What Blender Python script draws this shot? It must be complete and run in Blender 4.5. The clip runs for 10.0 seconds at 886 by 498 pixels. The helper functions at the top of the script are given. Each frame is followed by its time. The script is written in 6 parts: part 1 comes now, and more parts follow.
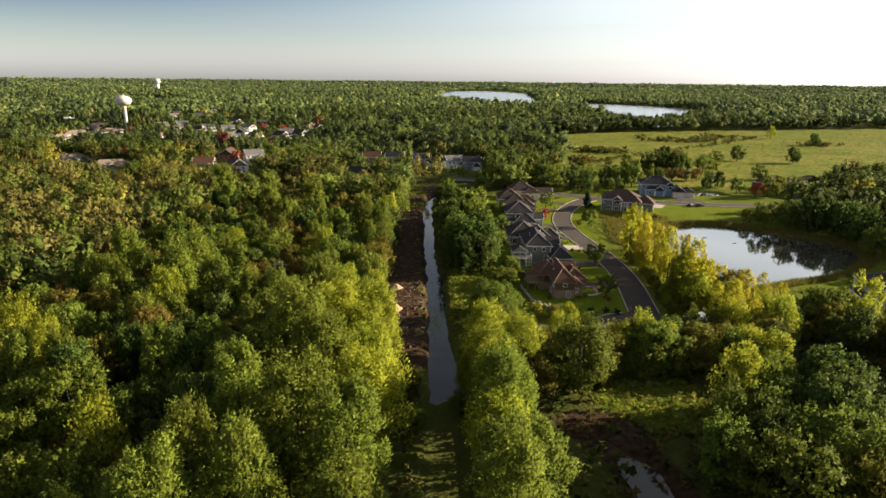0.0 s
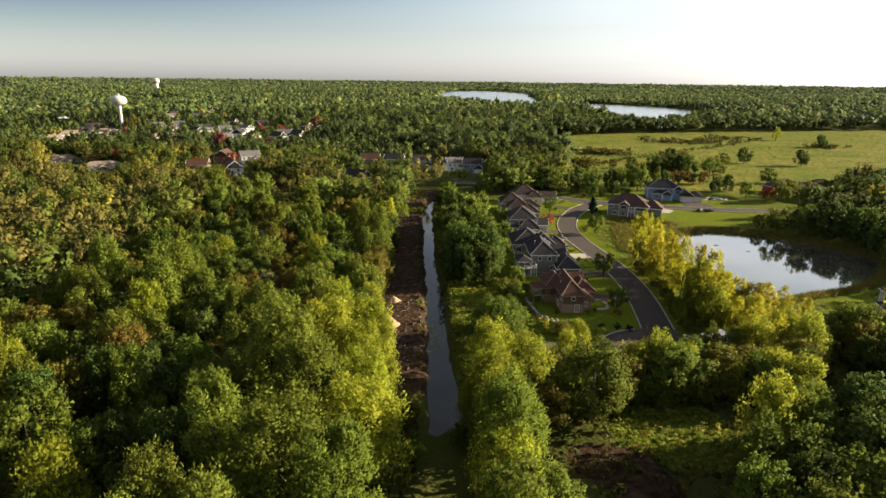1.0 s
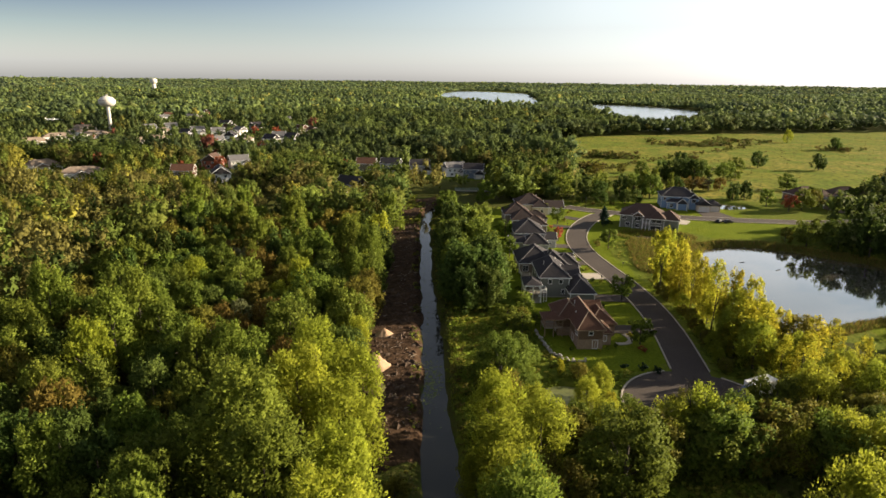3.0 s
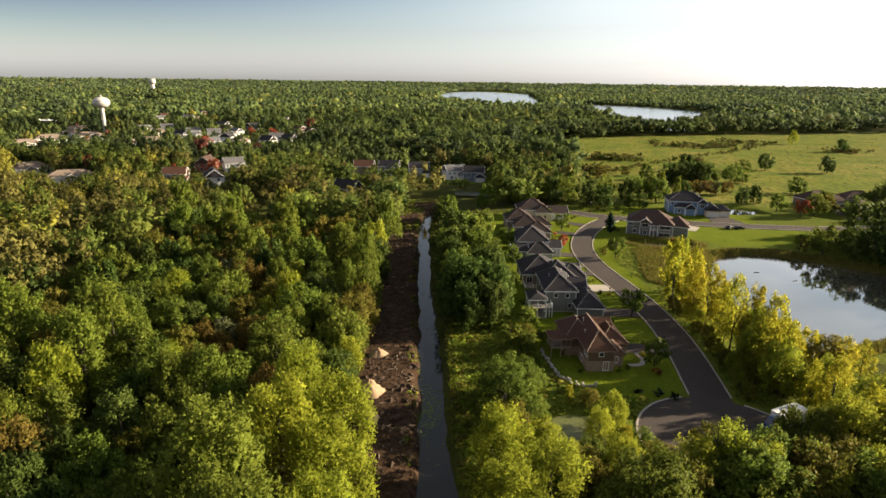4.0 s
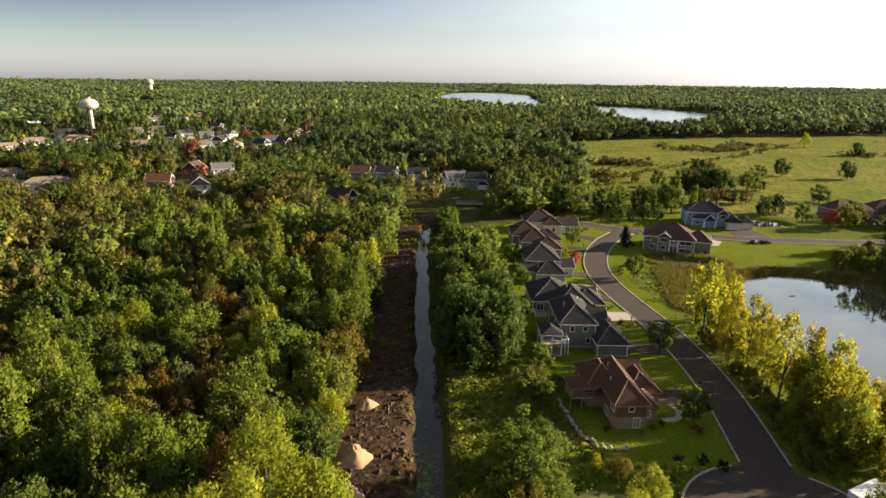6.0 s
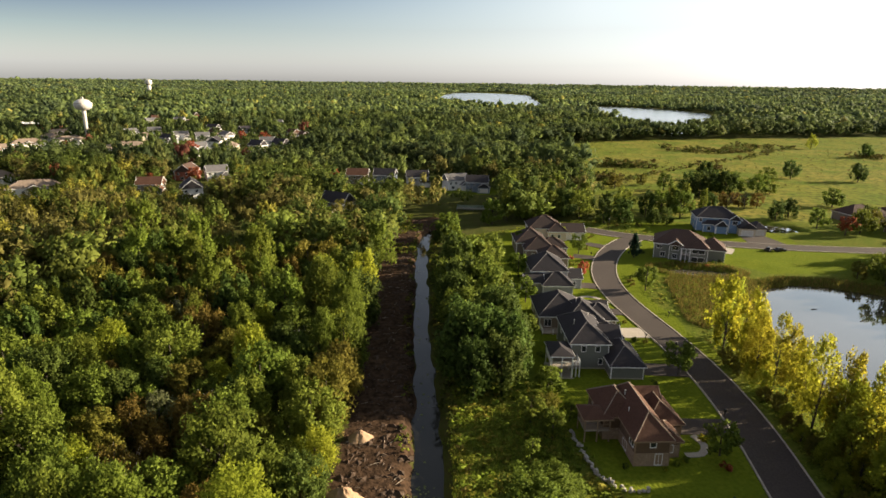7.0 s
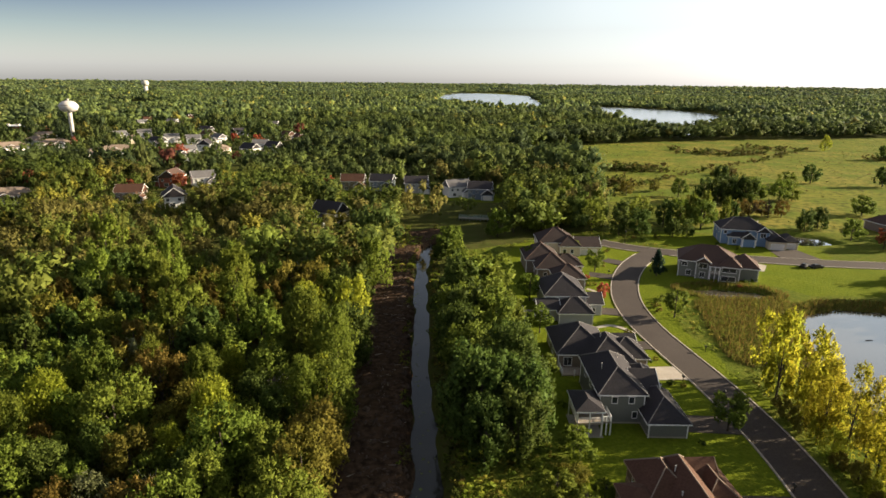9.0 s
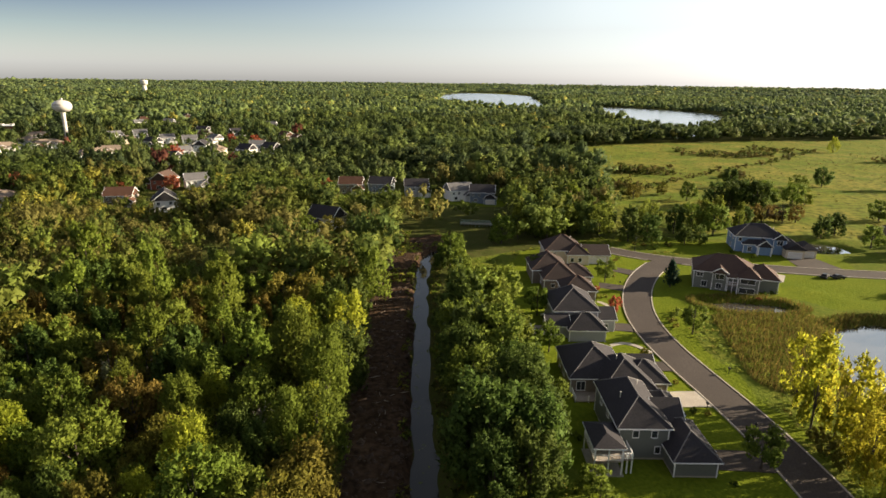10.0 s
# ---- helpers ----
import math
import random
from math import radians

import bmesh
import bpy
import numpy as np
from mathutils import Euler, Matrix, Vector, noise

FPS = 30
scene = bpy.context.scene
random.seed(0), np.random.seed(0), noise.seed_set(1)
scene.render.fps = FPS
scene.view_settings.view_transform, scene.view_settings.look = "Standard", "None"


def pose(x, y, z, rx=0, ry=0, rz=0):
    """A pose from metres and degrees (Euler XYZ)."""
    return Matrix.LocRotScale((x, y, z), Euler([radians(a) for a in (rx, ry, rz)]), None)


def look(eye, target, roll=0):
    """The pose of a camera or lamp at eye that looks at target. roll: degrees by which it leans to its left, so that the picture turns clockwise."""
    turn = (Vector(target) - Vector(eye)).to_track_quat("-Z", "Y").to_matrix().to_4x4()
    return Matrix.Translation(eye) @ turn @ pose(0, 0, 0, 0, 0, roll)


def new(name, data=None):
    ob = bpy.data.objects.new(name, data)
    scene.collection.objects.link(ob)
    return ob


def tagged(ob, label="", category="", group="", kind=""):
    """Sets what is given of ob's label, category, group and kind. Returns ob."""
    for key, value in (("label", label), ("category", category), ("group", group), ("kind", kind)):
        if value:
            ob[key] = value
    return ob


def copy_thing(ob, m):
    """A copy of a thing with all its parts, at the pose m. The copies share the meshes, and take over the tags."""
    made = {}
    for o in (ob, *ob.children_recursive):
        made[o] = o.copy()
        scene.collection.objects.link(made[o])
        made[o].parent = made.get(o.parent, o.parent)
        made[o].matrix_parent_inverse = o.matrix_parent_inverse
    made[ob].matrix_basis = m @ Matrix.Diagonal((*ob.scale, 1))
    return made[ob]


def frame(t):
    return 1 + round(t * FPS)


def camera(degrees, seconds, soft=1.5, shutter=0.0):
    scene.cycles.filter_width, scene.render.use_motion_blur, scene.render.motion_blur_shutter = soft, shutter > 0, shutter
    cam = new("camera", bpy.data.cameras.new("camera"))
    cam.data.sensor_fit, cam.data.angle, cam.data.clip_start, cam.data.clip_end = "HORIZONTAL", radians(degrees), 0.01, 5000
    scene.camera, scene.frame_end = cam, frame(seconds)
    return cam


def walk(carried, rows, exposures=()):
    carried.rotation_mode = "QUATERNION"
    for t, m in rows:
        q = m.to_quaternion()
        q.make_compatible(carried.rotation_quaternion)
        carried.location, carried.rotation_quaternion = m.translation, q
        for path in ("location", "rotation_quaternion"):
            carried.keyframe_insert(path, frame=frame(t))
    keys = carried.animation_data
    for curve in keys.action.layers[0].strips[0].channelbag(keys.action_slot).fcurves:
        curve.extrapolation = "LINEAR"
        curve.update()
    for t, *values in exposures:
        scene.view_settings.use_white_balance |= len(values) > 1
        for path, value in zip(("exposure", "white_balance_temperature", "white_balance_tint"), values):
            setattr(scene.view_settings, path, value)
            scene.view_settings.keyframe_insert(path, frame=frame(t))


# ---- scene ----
cam = camera(74.6, 10.0, soft=1.6)
PATH = [
    (0, (0.33, 0.784, 57.765), (0.336, 2.704, 57.206), 0.6),
    (0.5, (0.233, 5.71, 57.744), (0.239, 7.631, 57.185), 0.7),
    (1, (0.181, 10.772, 57.834), (0.187, 12.692, 57.275), 0.7),
    (1.5, (0.324, 15.92, 57.901), (0.329, 17.841, 57.342), 0.7),
    (2, (0.476, 21.085, 58.024), (0.482, 23.005, 57.464), 0.7),
    (2.5, (0.61, 26.354, 57.992), (0.615, 28.274, 57.433), 0.7),
    (4, (0.952, 41.447, 58.253), (0.957, 43.368, 57.695), 0.7),
    (4.5, (1.029, 46.501, 58.349), (1.034, 48.422, 57.792), 0.7),
    (5, (1.085, 51.647, 58.412), (1.089, 53.568, 57.855), 0.7),
    (5.5, (1.054, 56.667, 58.507), (1.058, 58.588, 57.951), 0.7),
    (7, (0.817, 71.921, 58.524), (0.821, 73.842, 57.969), 0.7),
    (7.5, (0.62, 77.205, 58.442), (0.625, 79.127, 57.887), 0.7),
    (8, (0.471, 82.28, 58.394), (0.476, 84.202, 57.84), 0.7),
    (8.5, (0.286, 87.533, 58.338), (0.291, 89.455, 57.784), 0.7),
    (9, (0.196, 92.779, 58.3), (0.201, 94.701, 57.746), 0.6),
    (9.5, (-0.018, 97.905, 58.279), (-0.013, 99.826, 57.725), 0.7),
    (10, (-0.281, 103.061, 58.235), (-0.276, 104.982, 57.681), 0.7),
]
walk(cam, [(t, look(eye, target, roll)) for t, eye, target, roll in PATH])

# ---- light ----
SUN_EL, SUN_AZ = radians(17.5), radians(77.0)      # azimuth clockwise from +y
to_sun = Vector((math.sin(SUN_AZ) * math.cos(SUN_EL), math.cos(SUN_AZ) * math.cos(SUN_EL), math.sin(SUN_EL)))
world = bpy.data.worlds.new("sky")
scene.world = world
world.use_nodes = True
wn = world.node_tree
wn.nodes.clear()
sky = wn.nodes.new("ShaderNodeTexSky")
sky.sky_type, sky.sun_disc = "NISHITA", False
sky.sun_elevation, sky.sun_rotation = SUN_EL, SUN_AZ
sky.altitude, sky.air_density, sky.dust_density, sky.ozone_density = 100.0, 1.0, 0.7, 2.5
bg = wn.nodes.new("ShaderNodeBackground")
bg.inputs["Strength"].default_value = 0.050
wout = wn.nodes.new("ShaderNodeOutputWorld")
tone = wn.nodes.new("ShaderNodeHueSaturation")
# thin high clouds: greyer, slightly brighter streaks
wt, wm, wc, wr, ws = [wn.nodes.new(k) for k in ("ShaderNodeTexCoord", "ShaderNodeMapping", "ShaderNodeTexNoise", "ShaderNodeMapRange", "ShaderNodeMapRange")]
wm.inputs["Scale"].default_value = (1.6, 1.6, 7.0)
wc.inputs["Scale"].default_value, wc.inputs["Detail"].default_value = 1.5, 5.0
wn.links.new(wt.outputs["Generated"], wm.inputs[0])
wn.links.new(wm.outputs[0], wc.inputs["Vector"])
for node, low, high in ((wr, 0.45, 0.16), (ws, 0.95, 1.25)):
    node.inputs["From Min"].default_value, node.inputs["From Max"].default_value = 0.42, 0.62
    node.inputs["To Min"].default_value, node.inputs["To Max"].default_value = low, high
    wn.links.new(wc.outputs["Fac"], node.inputs["Value"])
wx_, wg = wn.nodes.new("ShaderNodeSeparateXYZ"), wn.nodes.new("ShaderNodeMapRange")
wn.links.new(wt.outputs["Generated"], wx_.inputs[0])
wg.inputs["From Min"].default_value, wg.inputs["From Max"].default_value = 0.13, 0.26
wn.links.new(wx_.outputs["Z"], wg.inputs["Value"])
# whitish haze towards the sun and low down, deeper blue above on the far side
away, rise, deep = wn.nodes.new("ShaderNodeMapRange"), wn.nodes.new("ShaderNodeMapRange"), wn.nodes.new("ShaderNodeMath")
away.inputs["From Min"].default_value, away.inputs["From Max"].default_value = 0.22, -0.58
rise.inputs["From Min"].default_value, rise.inputs["From Max"].default_value = 0.02, 0.13
wn.links.new(wx_.outputs["X"], away.inputs["Value"])
wn.links.new(wx_.outputs["Z"], rise.inputs["Value"])
deep.operation = "MULTIPLY"
wn.links.new(away.outputs[0], deep.inputs[0])
wn.links.new(rise.outputs[0], deep.inputs[1])
hue = wn.nodes.new("ShaderNodeMath")
hue.operation = "MULTIPLY_ADD"
hue.inputs[1].default_value, hue.inputs[2].default_value = 0.085, 0.475
wn.links.new(deep.outputs[0], hue.inputs[0])
wn.links.new(hue.outputs[0], tone.inputs["Hue"])
for node, low, far, top, target in ((wr, 0.26, 0.0, 1.05, "Saturation"), (ws, 1.16, -0.14, -0.56, "Value")):
    a1, a2, mix = wn.nodes.new("ShaderNodeMath"), wn.nodes.new("ShaderNodeMath"), wn.nodes.new("ShaderNodeMix")
    a1.operation = a2.operation = "MULTIPLY_ADD"
    a1.inputs[1].default_value, a1.inputs[2].default_value, a2.inputs[1].default_value = far, low, top
    wn.links.new(away.outputs[0], a1.inputs[0])
    wn.links.new(deep.outputs[0], a2.inputs[0])
    wn.links.new(a1.outputs[0], a2.inputs[2])
    wn.links.new(a2.outputs[0], mix.inputs[2])
    wn.links.new(wg.outputs[0], mix.inputs[0])
    wn.links.new(node.outputs[0], mix.inputs[3])
    wn.links.new(mix.outputs[0], tone.inputs[target])
wn.links.new(sky.outputs[0], tone.inputs["Color"])
wn.links.new(tone.outputs[0], bg.inputs[0])
wn.links.new(bg.outputs[0], wout.inputs[0])

sun = new("sun", bpy.data.lights.new("sun", "SUN"))
sun.data.energy, sun.data.angle, sun.data.color = 5.0, radians(0.6), (1.0, 0.83, 0.60)
sun.matrix_world = look(Vector((0, 0, 300)) + to_sun * 100, (0, 0, 300))
scene.view_settings.exposure = 1.72

rng = np.random.default_rng(7)

# ---- materials ----
def material(name, colours, scales=(0.5, 6.0), rough=0.8, metal=0.0, bump=0.0, bump_scale=20.0, spread=0.0,
             specular=0.3, translucent=0.0, attribute="", island=0.0):
    """Two scales of noise mix three colours; spread varies whole objects; attribute tints by a stored colour."""
    m = bpy.data.materials.new(name)
    m.use_nodes = True
    nt = m.node_tree
    nt.nodes.clear()
    N, L = nt.nodes.new, nt.links.new
    out = N("ShaderNodeOutputMaterial")
    bs = N("ShaderNodeBsdfPrincipled")
    bs.inputs["Roughness"].default_value = rough
    bs.inputs["Metallic"].default_value = metal
    bs.inputs["Specular IOR Level"].default_value = specular
    geo = N("ShaderNodeNewGeometry")
    a, b, c = [(*k, 1.0) for k in colours]
    big, small = N("ShaderNodeTexNoise"), N("ShaderNodeTexNoise")
    for n, s, d in ((big, scales[0], 4.0), (small, scales[1], 5.0)):
        n.inputs["Scale"].default_value, n.inputs["Detail"].default_value = s, d
        L(geo.outputs["Position"], n.inputs["Vector"])
    ramp = []
    for n, lo, hi in ((big, 0.38, 0.64), (small, 0.35, 0.68)):
        mr = N("ShaderNodeMapRange")
        mr.inputs["From Min"].default_value, mr.inputs["From Max"].default_value = lo, hi
        L(n.outputs["Fac"], mr.inputs["Value"])
        ramp.append(mr)
    m1, m2 = N("ShaderNodeMix"), N("ShaderNodeMix")
    m1.data_type = m2.data_type = "RGBA"
    m1.inputs[6].default_value, m1.inputs[7].default_value = a, b
    L(ramp[0].outputs[0], m1.inputs[0])
    L(m1.outputs[2], m2.inputs[6])
    m2.inputs[7].default_value = c
    L(ramp[1].outputs[0], m2.inputs[0])
    colour = m2.outputs[2]
    if attribute:
        at = N("ShaderNodeAttribute")
        at.attribute_name = attribute
        mul = N("ShaderNodeMix")
        mul.data_type, mul.blend_type = "RGBA", "MULTIPLY"
        mul.inputs[0].default_value = 1.0
        L(colour, mul.inputs[6])
        L(at.outputs["Color"], mul.inputs[7])
        colour = mul.outputs[2]
    if spread:
        info, hsv, mr2, mr3 = N("ShaderNodeObjectInfo"), N("ShaderNodeHueSaturation"), N("ShaderNodeMapRange"), N("ShaderNodeMapRange")
        L(info.outputs["Random"], mr2.inputs["Value"])
        mr2.inputs["To Min"].default_value, mr2.inputs["To Max"].default_value = 1 - spread, 1 + spread
        L(mr2.outputs[0], hsv.inputs["Value"])
        frac = N("ShaderNodeMath")
        frac.operation = "MULTIPLY"
        frac.inputs[1].default_value = 7.31
        L(info.outputs["Random"], frac.inputs[0])
        fr2 = N("ShaderNodeMath")
        fr2.operation = "FRACT"
        L(frac.outputs[0], fr2.inputs[0])
        L(fr2.outputs[0], mr3.inputs["Value"])
        mr3.inputs["To Min"].default_value, mr3.inputs["To Max"].default_value = 0.5 - spread * 0.10, 0.5 + spread * 0.02
        L(mr3.outputs[0], hsv.inputs["Hue"])
        L(colour, hsv.inputs["Color"])
        colour = hsv.outputs[0]
    if island:                                             # every leaf a little lighter or darker
        hs, mr4 = N("ShaderNodeHueSaturation"), N("ShaderNodeMapRange")
        mr4.inputs["To Min"].default_value, mr4.inputs["To Max"].default_value = 1 - island, 1 + island
        L(geo.outputs["Random Per Island"], mr4.inputs["Value"])
        L(mr4.outputs[0], hs.inputs["Value"])
        L(colour, hs.inputs["Color"])
        colour = hs.outputs[0]
    L(colour, bs.inputs["Base Color"])
    if bump:
        bn, bp = N("ShaderNodeTexNoise"), N("ShaderNodeBump")
        bn.inputs["Scale"].default_value, bn.inputs["Detail"].default_value = bump_scale, 4.0
        L(geo.outputs["Position"], bn.inputs["Vector"])
        bp.inputs["Strength"].default_value, bp.inputs["Distance"].default_value = 1.0, bump
        L(bn.outputs["Fac"], bp.inputs["Height"])
        L(bp.outputs[0], bs.inputs["Normal"])
    last = bs.outputs[0]
    if translucent:
        tr, mx = N("ShaderNodeBsdfTranslucent"), N("ShaderNodeMixShader")
        L(colour, tr.inputs["Color"])
        mx.inputs[0].default_value = translucent
        L(last, mx.inputs[1])
        L(tr.outputs[0], mx.inputs[2])
        last = mx.outputs[0]
    L(last, out.inputs["Surface"])
    return m


def leaf(name, a, b, c, spread=0.22, attribute="", thin=0.42):
    return material(name, (a, b, c), scales=(0.25, 2.2), rough=0.75, spread=spread, specular=0.08, translucent=thin, attribute=attribute, island=0.22)


LEAF = {
    "cottonwood": leaf("cottonwood_leaf", (0.138, 0.180, 0.023), (0.168, 0.212, 0.030), (0.110, 0.152, 0.020), thin=0.5),
    "lime": leaf("lime_leaf", (0.255, 0.295, 0.029), (0.305, 0.335, 0.033), (0.205, 0.250, 0.024), spread=0.14, thin=0.58),
    "dark": leaf("dark_leaf", (0.062, 0.098, 0.018), (0.084, 0.124, 0.023), (0.046, 0.076, 0.015), thin=0.40),
    "olive": leaf("olive_leaf", (0.145, 0.138, 0.021), (0.172, 0.158, 0.025), (0.115, 0.120, 0.018)),
    "brown": leaf("brown_leaf", (0.140, 0.112, 0.022), (0.120, 0.106, 0.020), (0.152, 0.114, 0.023)),
    "yellow": leaf("yellow_leaf", (0.290, 0.295, 0.026), (0.215, 0.255, 0.024), (0.360, 0.325, 0.027), spread=0.18, thin=0.76),
    "green": leaf("green_leaf", (0.116, 0.160, 0.021), (0.150, 0.195, 0.028), (0.088, 0.130, 0.018)),
    "red": leaf("red_leaf", (0.300, 0.070, 0.041), (0.240, 0.075, 0.041), (0.320, 0.120, 0.041)),
    "spruce": leaf("spruce_needle", (0.024, 0.050, 0.030), (0.034, 0.062, 0.040), (0.018, 0.040, 0.025)),
    "silver": leaf("silver_leaf", (0.150, 0.165, 0.074), (0.180, 0.190, 0.099), (0.115, 0.135, 0.053)),
}
WOODS = leaf("woods_leaf", (0.95, 0.95, 0.95), (1.1, 1.08, 1.0), (0.8, 0.82, 0.8), spread=0.0, attribute="tint")
BARK = material("bark", ((0.055, 0.045, 0.035), (0.085, 0.070, 0.055), (0.038, 0.030, 0.023)), scales=(1.0, 8.0), rough=0.95, bump=0.03)
ASPHALT = material("asphalt", ((0.058, 0.047, 0.041), (0.072, 0.059, 0.051), (0.045, 0.037, 0.032)), scales=(0.12, 3.0), rough=0.9, specular=0.15, bump=0.01, bump_scale=30)
CONCRETE = material("concrete", ((0.33, 0.29, 0.24), (0.40, 0.36, 0.30), (0.27, 0.24, 0.20)), scales=(0.4, 5.0), rough=0.85, bump=0.005)
PAINT_WHITE = material("white_trim_paint", ((0.74, 0.73, 0.70), (0.80, 0.79, 0.77), (0.68, 0.67, 0.65)), scales=(0.6, 6.0), rough=0.5)
GARAGE = material("garage_door_paint", ((0.60, 0.57, 0.52), (0.66, 0.63, 0.58), (0.55, 0.52, 0.48)), scales=(0.6, 6.0), rough=0.5)
STEEL = material("tower_paint", ((0.50, 0.47, 0.42), (0.55, 0.52, 0.47), (0.44, 0.41, 0.37)), scales=(0.08, 0.7), rough=0.45)
GLASS = material("window_glass", ((0.030, 0.035, 0.040), (0.040, 0.045, 0.050), (0.020, 0.022, 0.026)), rough=0.06, specular=0.9)
STONE = material("field_stone", ((0.36, 0.33, 0.29), (0.45, 0.42, 0.38), (0.26, 0.24, 0.21)), scales=(1.0, 6.0), rough=0.9, bump=0.02)
SAND = material("sand", ((0.34, 0.23, 0.14), (0.38, 0.27, 0.17), (0.28, 0.18, 0.11)), scales=(0.6, 5.0), rough=0.95, bump=0.05, bump_scale=4)
DECKWOOD = material("deck_wood", ((0.30, 0.25, 0.20), (0.36, 0.31, 0.26), (0.24, 0.20, 0.16)), scales=(1.0, 9.0), rough=0.8)
DARKMETAL = material("dark_metal", ((0.03, 0.03, 0.03), (0.04, 0.04, 0.04), (0.025, 0.025, 0.025)), rough=0.4, metal=0.6)
RUBBER = material("rubber", ((0.02, 0.02, 0.02), (0.03, 0.03, 0.03), (0.015, 0.015, 0.015)), rough=0.85)


def banded(name, colours, period, rough=0.85, depth=0.02):
    """Horizontal courses (shingles, siding) with small relief, and the noise of material()."""
    m = material(name, colours, scales=(0.35, 3.5), rough=rough, specular=0.12)
    nt = m.node_tree
    N, L = nt.nodes.new, nt.links.new
    bs = next(n for n in nt.nodes if n.type == "BSDF_PRINCIPLED")
    geo, sep, mul, fr, bp = N("ShaderNodeNewGeometry"), N("ShaderNodeSeparateXYZ"), N("ShaderNodeMath"), N("ShaderNodeMath"), N("ShaderNodeBump")
    L(geo.outputs["Position"], sep.inputs[0])
    mul.operation, fr.operation = "MULTIPLY", "FRACT"
    mul.inputs[1].default_value = 1.0 / period
    L(sep.outputs["Z"], mul.inputs[0])
    L(mul.outputs[0], fr.inputs[0])
    bp.inputs["Strength"].default_value, bp.inputs["Distance"].default_value = 0.7, depth
    L(fr.outputs[0], bp.inputs["Height"])
    L(bp.outputs[0], bs.inputs["Normal"])
    return m


def shades(r, g, b, k=0.18):
    return ((r, g, b), (r * (1 + k), g * (1 + k), b * (1 + k)), (r * (1 - k), g * (1 - k), b * (1 - k)))


ROOF = {
    "charcoal": banded("charcoal_shingles", shades(0.036, 0.033, 0.036), 0.14),
    "brown": banded("brown_shingles", shades(0.085, 0.044, 0.029), 0.14),
    "umber": banded("umber_shingles", shades(0.075, 0.048, 0.038), 0.14),
    "bark": banded("bark_brown_shingles", shades(0.048, 0.036, 0.032), 0.14),
    "tan": banded("tan_shingles", shades(0.22, 0.17, 0.13), 0.14),
    "grey": banded("grey_shingles", shades(0.13, 0.125, 0.125), 0.14),
}
SIDING = {
    "greygreen": banded("greygreen_siding", shades(0.15, 0.155, 0.135, 0.06), 0.18, 0.6),
    "taupe": banded("taupe_siding", shades(0.19, 0.155, 0.12, 0.06), 0.18, 0.6),
    "brown": banded("brown_siding", shades(0.12, 0.078, 0.050, 0.08), 0.18, 0.6),
    "blue": banded("blue_siding", shades(0.16, 0.24, 0.36, 0.06), 0.18, 0.6),
    "grey": banded("grey_siding", shades(0.30, 0.30, 0.31, 0.06), 0.18, 0.6),
    "white": banded("white_siding", shades(0.72, 0.70, 0.66, 0.05), 0.18, 0.6),
    "cream": banded("cream_siding", shades(0.55, 0.47, 0.34, 0.06), 0.18, 0.6),
    "brick": banded("red_brick", shades(0.30, 0.10, 0.07, 0.15), 0.08, 0.85),
    "slate": banded("slate_siding", shades(0.13, 0.16, 0.20, 0.06), 0.18, 0.6),
}


def water_material(name, tint, wave, scale, rough=0.04, sheen=1.0):
    m = bpy.data.materials.new(name)
    m.use_nodes = True
    nt = m.node_tree
    bs = nt.nodes["Principled BSDF"]
    bs.inputs["Base Color"].default_value = (*tint, 1)
    bs.inputs["Roughness"].default_value = rough
    bs.inputs["Specular IOR Level"].default_value = 1.0
    bs.inputs["Coat Weight"].default_value, bs.inputs["Coat IOR"].default_value, bs.inputs["Coat Roughness"].default_value = sheen, 1.9, rough
    geo, nz, bp = nt.nodes.new("ShaderNodeNewGeometry"), nt.nodes.new("ShaderNodeTexNoise"), nt.nodes.new("ShaderNodeBump")
    nz.inputs["Scale"].default_value, nz.inputs["Detail"].default_value = scale, 3.0
    bp.inputs["Strength"].default_value, bp.inputs["Distance"].default_value = 1.0, wave
    nt.links.new(geo.outputs["Position"], nz.inputs["Vector"])
    nt.links.new(nz.outputs["Fac"], bp.inputs["Height"])
    nt.links.new(bp.outputs[0], bs.inputs["Normal"])
    nt.links.new(bp.outputs[0], bs.inputs["Coat Normal"])
    return m


WATER = water_material("still_water", (0.065, 0.060, 0.050), 0.004, 0.9)
CREEKWATER = water_material("creek_water", (0.022, 0.022, 0.018), 0.006, 0.9, 0.05, 0.0)
CREEKWATER.node_tree.nodes["Principled BSDF"].inputs["Specular IOR Level"].default_value = 0.28
LAKE = water_material("lake_water", (0.10, 0.12, 0.14), 0.01, 0.4, 0.25)
MUDWATER = water_material("muddy_water", (0.034, 0.024, 0.013), 0.004, 0.9, 0.10, 0.0)
MUDWATER.node_tree.nodes["Principled BSDF"].inputs["Specular IOR Level"].default_value = 0.4
WEEDWATER = material("weedy_water", ((0.120, 0.135, 0.045), (0.160, 0.165, 0.065), (0.085, 0.095, 0.032)), scales=(0.25, 2.5), rough=0.35)

# ---- mesh helpers ----
def mesh_from(name, verts, faces, mat=None, smooth=False):
    me = bpy.data.meshes.new(name)
    me.from_pydata(verts, [], faces)
    if mat:
        me.materials.append(mat)
    if smooth:
        me.polygons.foreach_set("use_smooth", [True] * len(me.polygons))
    me.update()
    return me


